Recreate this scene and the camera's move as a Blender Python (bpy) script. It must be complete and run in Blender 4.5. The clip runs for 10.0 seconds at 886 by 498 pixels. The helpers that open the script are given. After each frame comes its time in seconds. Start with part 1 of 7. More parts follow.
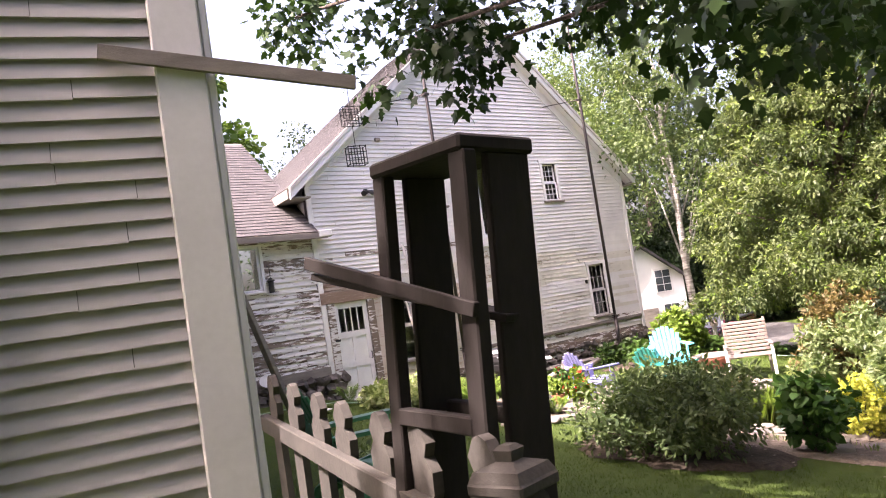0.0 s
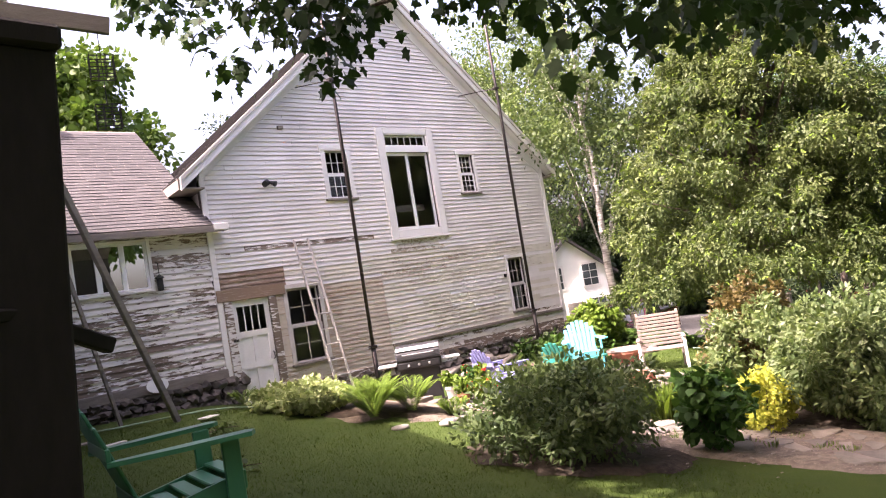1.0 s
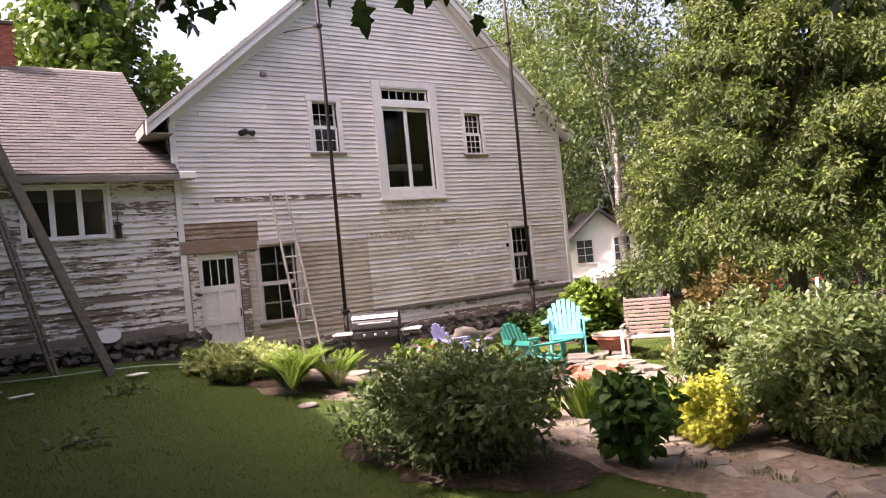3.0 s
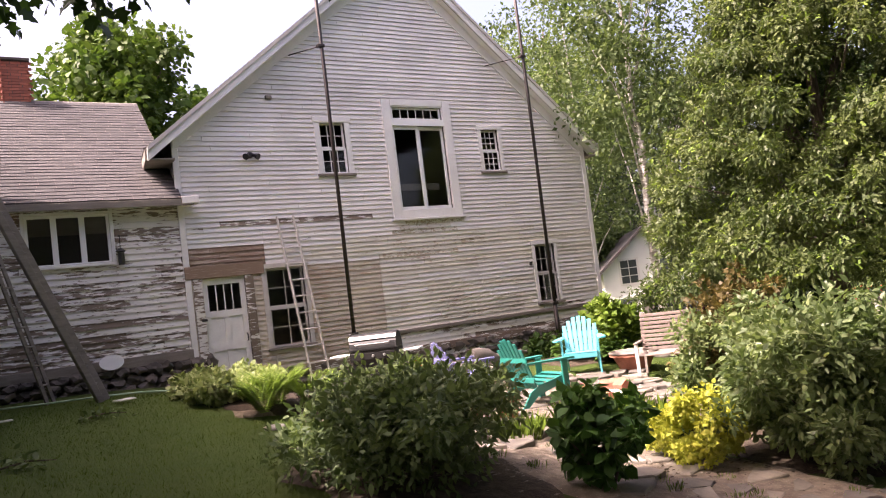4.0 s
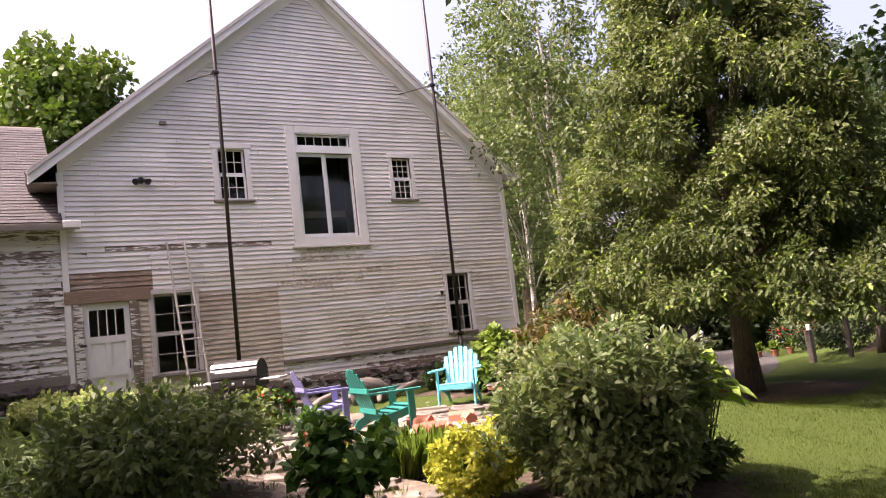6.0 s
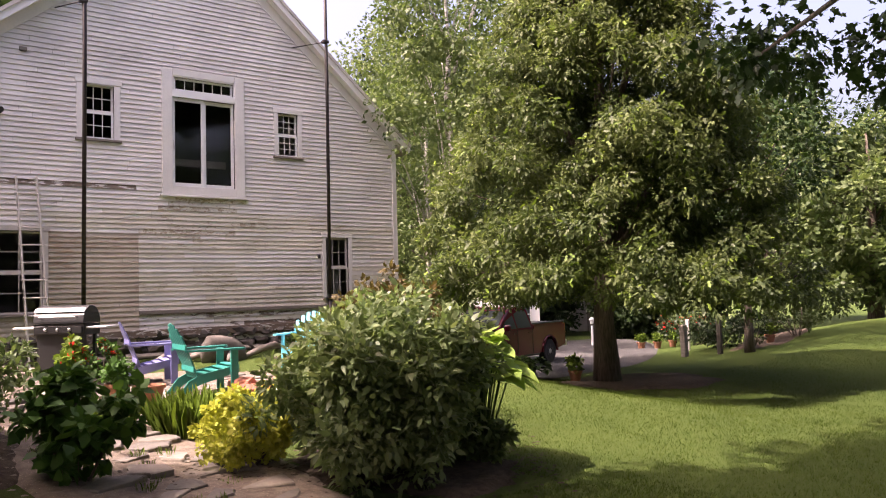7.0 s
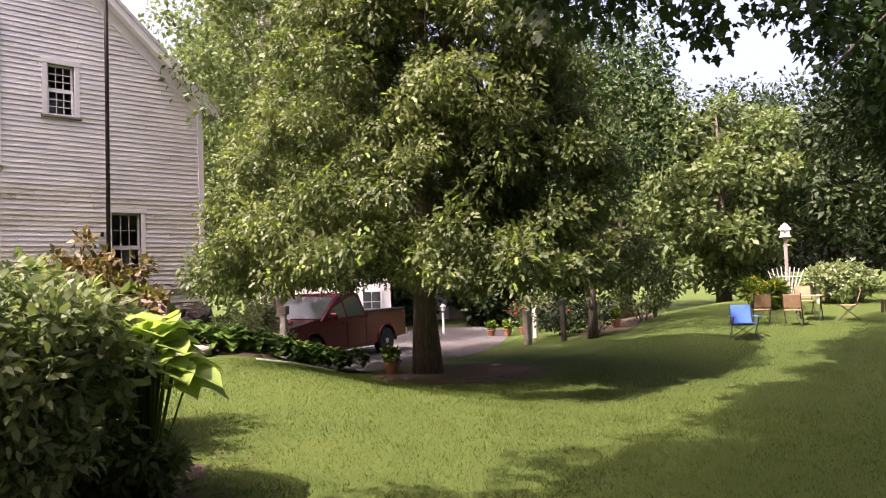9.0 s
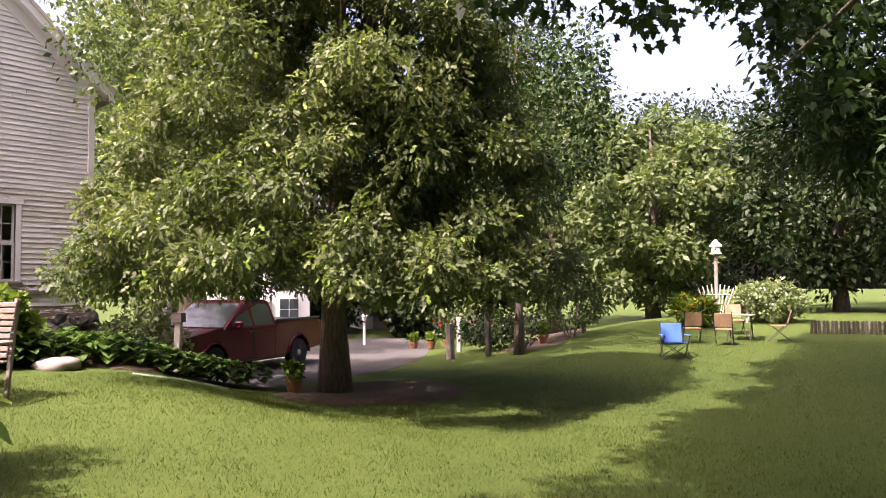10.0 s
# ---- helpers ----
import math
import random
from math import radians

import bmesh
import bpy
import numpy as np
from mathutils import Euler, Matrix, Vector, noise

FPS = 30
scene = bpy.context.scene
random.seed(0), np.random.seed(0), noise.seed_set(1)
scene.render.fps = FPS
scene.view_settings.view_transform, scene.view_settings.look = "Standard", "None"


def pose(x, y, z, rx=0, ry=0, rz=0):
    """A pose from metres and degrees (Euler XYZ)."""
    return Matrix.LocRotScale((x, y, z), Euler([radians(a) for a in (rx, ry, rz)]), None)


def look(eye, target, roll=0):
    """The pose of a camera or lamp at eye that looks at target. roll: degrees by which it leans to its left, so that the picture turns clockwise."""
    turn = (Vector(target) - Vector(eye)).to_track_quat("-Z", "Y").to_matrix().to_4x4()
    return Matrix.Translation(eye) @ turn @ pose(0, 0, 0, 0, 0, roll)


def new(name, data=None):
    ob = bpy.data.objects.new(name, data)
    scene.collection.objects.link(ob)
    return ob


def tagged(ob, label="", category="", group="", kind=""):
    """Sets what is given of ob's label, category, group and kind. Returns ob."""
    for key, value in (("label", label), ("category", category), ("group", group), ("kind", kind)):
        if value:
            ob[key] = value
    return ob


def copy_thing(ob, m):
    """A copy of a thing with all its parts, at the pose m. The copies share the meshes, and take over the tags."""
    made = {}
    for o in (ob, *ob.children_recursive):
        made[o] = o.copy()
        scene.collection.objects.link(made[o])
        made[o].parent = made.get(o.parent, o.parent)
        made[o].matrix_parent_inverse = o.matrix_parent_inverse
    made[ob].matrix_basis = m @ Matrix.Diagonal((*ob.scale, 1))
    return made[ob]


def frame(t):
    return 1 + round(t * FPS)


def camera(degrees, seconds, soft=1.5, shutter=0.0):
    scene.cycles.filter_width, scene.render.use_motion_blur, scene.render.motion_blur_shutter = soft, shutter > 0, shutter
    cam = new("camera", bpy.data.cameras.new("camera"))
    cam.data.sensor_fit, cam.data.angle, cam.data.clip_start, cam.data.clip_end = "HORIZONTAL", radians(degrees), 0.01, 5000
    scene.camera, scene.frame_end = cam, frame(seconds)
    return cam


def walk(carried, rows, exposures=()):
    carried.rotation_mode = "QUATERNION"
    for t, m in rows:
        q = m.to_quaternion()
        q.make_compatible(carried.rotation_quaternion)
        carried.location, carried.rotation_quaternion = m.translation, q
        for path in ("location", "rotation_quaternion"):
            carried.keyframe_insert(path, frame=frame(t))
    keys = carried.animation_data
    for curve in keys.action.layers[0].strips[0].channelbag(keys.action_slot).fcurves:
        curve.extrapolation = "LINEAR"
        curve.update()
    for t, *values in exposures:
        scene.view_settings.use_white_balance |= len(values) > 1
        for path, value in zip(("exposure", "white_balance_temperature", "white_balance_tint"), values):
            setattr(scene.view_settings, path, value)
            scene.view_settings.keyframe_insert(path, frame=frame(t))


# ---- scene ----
cam = camera(60.4, 10.0, soft=1.1)
PATH = [
    (0, (-1.570, -1.915, 1.695), (-0.340, -0.345, 1.830), -8.70),
    (0.5, (-1.000, -1.848, 1.625), (0.353, -0.391, 1.838), -7.99),
    (1, (-0.477, -1.786, 1.552), (0.867, -0.309, 1.654), -9.42),
    (1.5, (0.157, -1.760, 1.498), (1.368, -0.177, 1.670), -7.70),
    (2, (0.636, -1.758, 1.484), (1.844, -0.168, 1.588), -6.80),
    (2.5, (1.285, -1.792, 1.492), (2.343, -0.095, 1.459), -9.45),
    (3, (1.664, -2.140, 1.454), (2.866, -0.541, 1.476), -5.60),
    (4.5, (3.620, -2.567, 0.932), (4.638, -0.856, 1.125), -7.90),
    (5, (4.111, -3.073, 0.906), (5.217, -1.422, 1.133), -9.90),
    (6.5, (5.678, -3.720, 0.718), (6.760, -2.047, 0.890), -3.95),
    (7, (6.469, -4.033, 0.638), (7.661, -2.431, 0.750), -1.60),
    (7.5, (7.296, -3.757, 0.514), (8.500, -2.160, 0.482), 1.45),
    (8, (7.919, -3.650, 0.492), (9.138, -2.064, 0.475), -0.33),
    (8.5, (8.577, -3.665, 0.414), (9.852, -2.124, 0.398), -1.60),
    (9, (9.053, -3.480, 0.440), (10.465, -2.066, 0.516), -1.90),
    (9.5, (9.685, -2.960, 0.400), (11.190, -1.646, 0.494), -1.95),
    (10, (10.242, -2.800, 0.446), (11.772, -1.514, 0.542), -0.35),
]
walk(cam, [(t, look(eye, target, roll)) for t, eye, target, roll in PATH], exposures=[(0.0, 2.62, 6550, 32), (2.0, 2.16, 6750, 34), (4.5, 1.90, 6850, 32), (7.0, 1.86, 6900, 36), (10.0, 2.16, 6750, 36)])

# ---- world, sun, exposure ----
SUN_TO = Vector((-0.93, 0.30, 0.0)).normalized() * math.cos(radians(56)) + Vector((0, 0, math.sin(radians(56))))
world = bpy.data.worlds.new("world")
scene.world = world
world.use_nodes = True
wn = world.node_tree
sky = wn.nodes.new("ShaderNodeTexSky")
sky.sky_type, sky.sun_disc = "NISHITA", False
sky.sun_elevation = radians(56)
sky.sun_rotation = math.atan2(SUN_TO.x, SUN_TO.y)
sky.air_density, sky.dust_density, sky.ozone_density = 1.0, 10.0, 0.6
wn.links.new(sky.outputs[0], wn.nodes["Background"].inputs[0])
wn.nodes["Background"].inputs[1].default_value = 0.15
sun = new("sun", bpy.data.lights.new("sun", "SUN"))
sun.data.energy, sun.data.angle, sun.data.color = 3.6, radians(0.6), (1.0, 0.95, 0.86)
sun.matrix_world = look(SUN_TO * 50, (0, 0, 0))


# ---- ground shape ----
def ss(t):
    t = min(1.0, max(0.0, t))
    return t * t * (3 - 2 * t)


def ground_z(x, y):
    south = 0.1 - 1.35 * ss((x + 1) / 10) - 0.2 * ss((x - 10) / 10)
    north = 0.12 - 0.75 * ss((x - 6.4) / 3.6) - 1.05 * ss((x - 16.5) / 3.4)
    k = ss((x - 15) / 4)
    t = ss((y + 2) / 15) * (1 - k) + ss((y - 6) / 8) * k
    z = south * (1 - t) + north * t + 0.25 * math.exp(-((x - 1.0) ** 2 + (y - 3.2) ** 2) / 4.0)
    z -= 0.36 * math.exp(-((x - 7.5) ** 2 + (y - 12.2) ** 2) / 3.2)
    return z + 0.85 * ss((x - 23) / 12) * (1 - ss((y - 7) / 8))


# ---- materials ----
def node(nt, kind, **values):
    n = nt.nodes.new(kind)
    for key, value in values.items():
        n.inputs[key].default_value = value
    return n


def ramp(nt, source, stops):
    n = nt.nodes.new("ShaderNodeValToRGB")
    el = n.color_ramp.elements
    while len(el) < len(stops):
        el.new(0.5)
    for e, (pos, col) in zip(el, stops):
        e.position, e.color = pos, (*col, 1) if len(col) == 3 else col
    nt.links.new(source, n.inputs[0])
    return n.outputs[0]


def noise_out(nt, scale, detail=4, stretch=(1, 1, 1), rough=0.6, coord="Object"):
    tc = nt.nodes.new("ShaderNodeTexCoord")
    mp = nt.nodes.new("ShaderNodeMapping")
    mp.inputs["Scale"].default_value = stretch
    nt.links.new(tc.outputs[coord], mp.inputs[0])
    n = node(nt, "ShaderNodeTexNoise", Scale=scale, Detail=detail, Roughness=rough)
    nt.links.new(mp.outputs[0], n.inputs["Vector"])
    return n.outputs["Fac"]


def mixc(nt, fac, a, b, mode="MIX"):
    n = nt.nodes.new("ShaderNodeMix")
    n.data_type, n.blend_type = "RGBA", mode
    for sock, v in ((n.inputs[0], fac), (n.inputs[6], a), (n.inputs[7], b)):
        if isinstance(v, (int, float)):
            sock.default_value = v
        elif isinstance(v, tuple):
            sock.default_value = (*v, 1)
        else:
            nt.links.new(v, sock)
    return n.outputs[2]


def begin(name, rough=0.7, metal=0.0):
    m = bpy.data.materials.new(name)
    m.use_nodes = True
    b = m.node_tree.nodes["Principled BSDF"]
    b.inputs["Roughness"].default_value, b.inputs["Metallic"].default_value = rough, metal
    return m, m.node_tree, b


def bump(nt, b, source, strength=0.3, dist=0.01):
    n = node(nt, "ShaderNodeBump", Strength=strength, Distance=dist)
    nt.links.new(source, n.inputs["Height"])
    nt.links.new(n.outputs[0], b.inputs["Normal"])


def plain(name, color, rough=0.6, metal=0.0, vary=0.15, scale=6, stretch=(1, 1, 1), bumpy=0.15, spec=0.5, each=0.0):
    """A surface with broad stains and fine grain in one base colour."""
    m, nt, b = begin(name, rough, metal)
    big = noise_out(nt, scale * 0.3, 3, stretch)
    fine = noise_out(nt, scale * 5, 4, stretch)
    lo = tuple(c * (1 - vary) for c in color)
    hi = tuple(min(1, c * (1 + vary)) for c in color)
    c = mixc(nt, ramp(nt, big, [(0.3, (0, 0, 0)), (0.7, (1, 1, 1))]), lo, hi)
    c = mixc(nt, 0.35, c, ramp(nt, fine, [(0.3, lo), (0.7, hi)]))
    if each:
        info = nt.nodes.new("ShaderNodeObjectInfo")
        c = mixc(nt, 1.0, c, ramp(nt, info.outputs["Random"], [(0, (1 - each, 1 - each, 1 - each)), (1, (1, 0.97, 0.93))]), "MULTIPLY")
    nt.links.new(c, b.inputs["Base Color"])
    b.inputs["Specular IOR Level"].default_value = spec
    if bumpy:
        bump(nt, b, fine, bumpy, 0.004)
    return m


def clapboard_mat(name, paint, bare, peel, dirt=0.25, axis=(0.35, 3, 6), wear=0.12):
    """Old paint on boards: grain streaks, per-board shade, and flakes down to grey wood."""
    m, nt, b = begin(name, 0.75)
    info = nt.nodes.new("ShaderNodeObjectInfo")
    n1 = noise_out(nt, 0.9, 4)
    n2 = noise_out(nt, 9, 6, axis)
    n3 = noise_out(nt, 60, 3, axis)
    col = mixc(nt, ramp(nt, n1, [(0.35, (0, 0, 0)), (0.75, (1, 1, 1))]), paint, tuple(c * (1 - dirt) for c in paint))
    tone = ramp(nt, info.outputs["Random"], [(0, (0.93, 0.925, 0.915)), (1, (1, 1, 1))])
    col = mixc(nt, 1.0, col, tone, "MULTIPLY")
    wood = mixc(nt, n3, tuple(c * 0.6 for c in bare), tuple(c * 1.3 for c in bare))
    add = nt.nodes.new("ShaderNodeMath")
    add.operation = "MULTIPLY_ADD"
    nt.links.new(n1, add.inputs[0])
    add.inputs[1].default_value = 0.45
    nt.links.new(n2, add.inputs[2])
    own = nt.nodes.new("ShaderNodeMath")
    own.operation = "MULTIPLY_ADD"
    nt.links.new(info.outputs["Random"], own.inputs[0])
    own.inputs[1].default_value = wear
    nt.links.new(add.outputs[0], own.inputs[2])
    flake = ramp(nt, own.outputs[0], [(peel, (0, 0, 0)), (peel + 0.05, (1, 1, 1))])
    nt.links.new(mixc(nt, flake, col, wood), b.inputs["Base Color"])
    bump(nt, b, n2, 0.25, 0.006)
    return m


def leaf_mat(name, dark, light, back=0.35, rough=0.5):
    """Leaves that differ one from another and let light through."""
    m, nt, b = begin(name, rough)
    geo = nt.nodes.new("ShaderNodeNewGeometry")
    big = noise_out(nt, 0.8, 2)
    c = ramp(nt, geo.outputs["Random Per Island"], [(0, dark), (0.75, tuple((p + q) / 2 for p, q in zip(dark, light))), (1, light)])
    c = mixc(nt, 0.4, c, ramp(nt, big, [(0.35, dark), (0.65, light)]))
    nt.links.new(c, b.inputs["Base Color"])
    b.inputs["Specular IOR Level"].default_value = 0.22
    tr = nt.nodes.new("ShaderNodeBsdfTranslucent")
    nt.links.new(mixc(nt, 0.6, c, (0.9, 1.0, 0.3), "MULTIPLY"), tr.inputs[0])
    mx = nt.nodes.new("ShaderNodeMixShader")
    mx.inputs[0].default_value = back
    nt.links.new(b.outputs[0], mx.inputs[1])
    nt.links.new(tr.outputs[0], mx.inputs[2])
    nt.links.new(mx.outputs[0], nt.nodes["Material Output"].inputs[0])
    return m


def ground_mat():
    m, nt, b = begin("lawn", 0.9)
    n1, n2, n3 = noise_out(nt, 0.45, 4), noise_out(nt, 4, 5), noise_out(nt, 55, 4)
    c = mixc(nt, ramp(nt, n1, [(0.35, (0, 0, 0)), (0.7, (1, 1, 1))]), (0.029, 0.065, 0.010), (0.052, 0.088, 0.015))
    c = mixc(nt, ramp(nt, n2, [(0.4, (0, 0, 0)), (0.8, (0.6, 0.6, 0.6))]), c, (0.070, 0.090, 0.020))
    c = mixc(nt, 0.5, c, ramp(nt, n3, [(0.3, (0.024, 0.04, 0.011)), (0.7, (0.084, 0.104, 0.025))]))
    nt.links.new(c, b.inputs["Base Color"])
    b.inputs["Specular IOR Level"].default_value = 0.1
    bump(nt, b, n3, 0.8, 0.03)
    return m


def soil_mat(name, a, c2, scale=14):
    m, nt, b = begin(name, 0.95)
    n1, n2, n3 = noise_out(nt, 1.1, 4), noise_out(nt, scale, 6), noise_out(nt, scale * 6, 3)
    c = mixc(nt, ramp(nt, n2, [(0.35, (0, 0, 0)), (0.7, (1, 1, 1))]), a, c2)
    c = mixc(nt, ramp(nt, n1, [(0.4, (0, 0, 0)), (0.7, (0.5, 0.5, 0.5))]), c, tuple(v * 0.6 for v in a))
    c = mixc(nt, ramp(nt, n3, [(0.62, (0, 0, 0)), (0.7, (0.7, 0.7, 0.7))]), c, tuple(min(1, v * 1.7) for v in c2))
    nt.links.new(c, b.inputs["Base Color"])
    b.inputs["Specular IOR Level"].default_value = 0.15
    bump(nt, b, n2, 0.7, 0.03)
    return m


def shingle_mat():
    m, nt, b = begin("roof_shingles", 0.9)
    geo = nt.nodes.new("ShaderNodeNewGeometry")
    n1, n2 = noise_out(nt, 0.8, 3), noise_out(nt, 90, 2)
    c = ramp(nt, geo.outputs["Random Per Island"], [(0, (0.026, 0.023, 0.023)), (0.5, (0.038, 0.034, 0.034)), (1, (0.055, 0.05, 0.05))])
    c = mixc(nt, ramp(nt, n1, [(0.4, (0, 0, 0)), (0.75, (0.5, 0.5, 0.5))]), c, (0.055, 0.052, 0.048))
    c = mixc(nt, 0.25, c, ramp(nt, n2, [(0.3, (0.035, 0.032, 0.032)), (0.7, (0.12, 0.107, 0.107))]))
    nt.links.new(c, b.inputs["Base Color"])
    bump(nt, b, n2, 0.4, 0.004)
    return m


def glass_mat():
    m, nt, b = begin("window_glass", 0.04)
    b.inputs["Base Color"].default_value = (0.9, 0.95, 0.95, 1)
    tr = nt.nodes.new("ShaderNodeBsdfTransparent")
    tr.inputs[0].default_value = (0.75, 0.78, 0.78, 1)
    gl = nt.nodes.new("ShaderNodeBsdfGlossy")
    gl.inputs["Roughness"].default_value = 0.03
    lw = nt.nodes.new("ShaderNodeLayerWeight")
    lw.inputs[0].default_value = 0.5
    pw = nt.nodes.new("ShaderNodeMath")
    pw.operation = "POWER"
    nt.links.new(lw.outputs["Facing"], pw.inputs[0])
    pw.inputs[1].default_value = 4.0
    fr = nt.nodes.new("ShaderNodeMath")
    fr.operation = "MULTIPLY_ADD"
    nt.links.new(pw.outputs[0], fr.inputs[0])
    fr.inputs[1].default_value, fr.inputs[2].default_value = 0.55, 0.03
    mx = nt.nodes.new("ShaderNodeMixShader")
    nt.links.new(fr.outputs[0], mx.inputs[0])
    nt.links.new(tr.outputs[0], mx.inputs[1])
    nt.links.new(gl.outputs[0], mx.inputs[2])
    nt.links.new(mx.outputs[0], nt.nodes["Material Output"].inputs[0])
    return m


def bark_mat(name, a, c2, stretch=(6, 6, 0.8), scale=5):
    m, nt, b = begin(name, 0.95)
    n1, n2 = noise_out(nt, scale, 6, stretch), noise_out(nt, 1.2, 3)
    c = mixc(nt, ramp(nt, n1, [(0.35, (0, 0, 0)), (0.65, (1, 1, 1))]), a, c2)
    c = mixc(nt, ramp(nt, n2, [(0.5, (0, 0, 0)), (0.8, (0.5, 0.5, 0.5))]), c, (0.12, 0.13, 0.08))
    nt.links.new(c, b.inputs["Base Color"])
    bump(nt, b, n1, 1.0, 0.03)
    return m


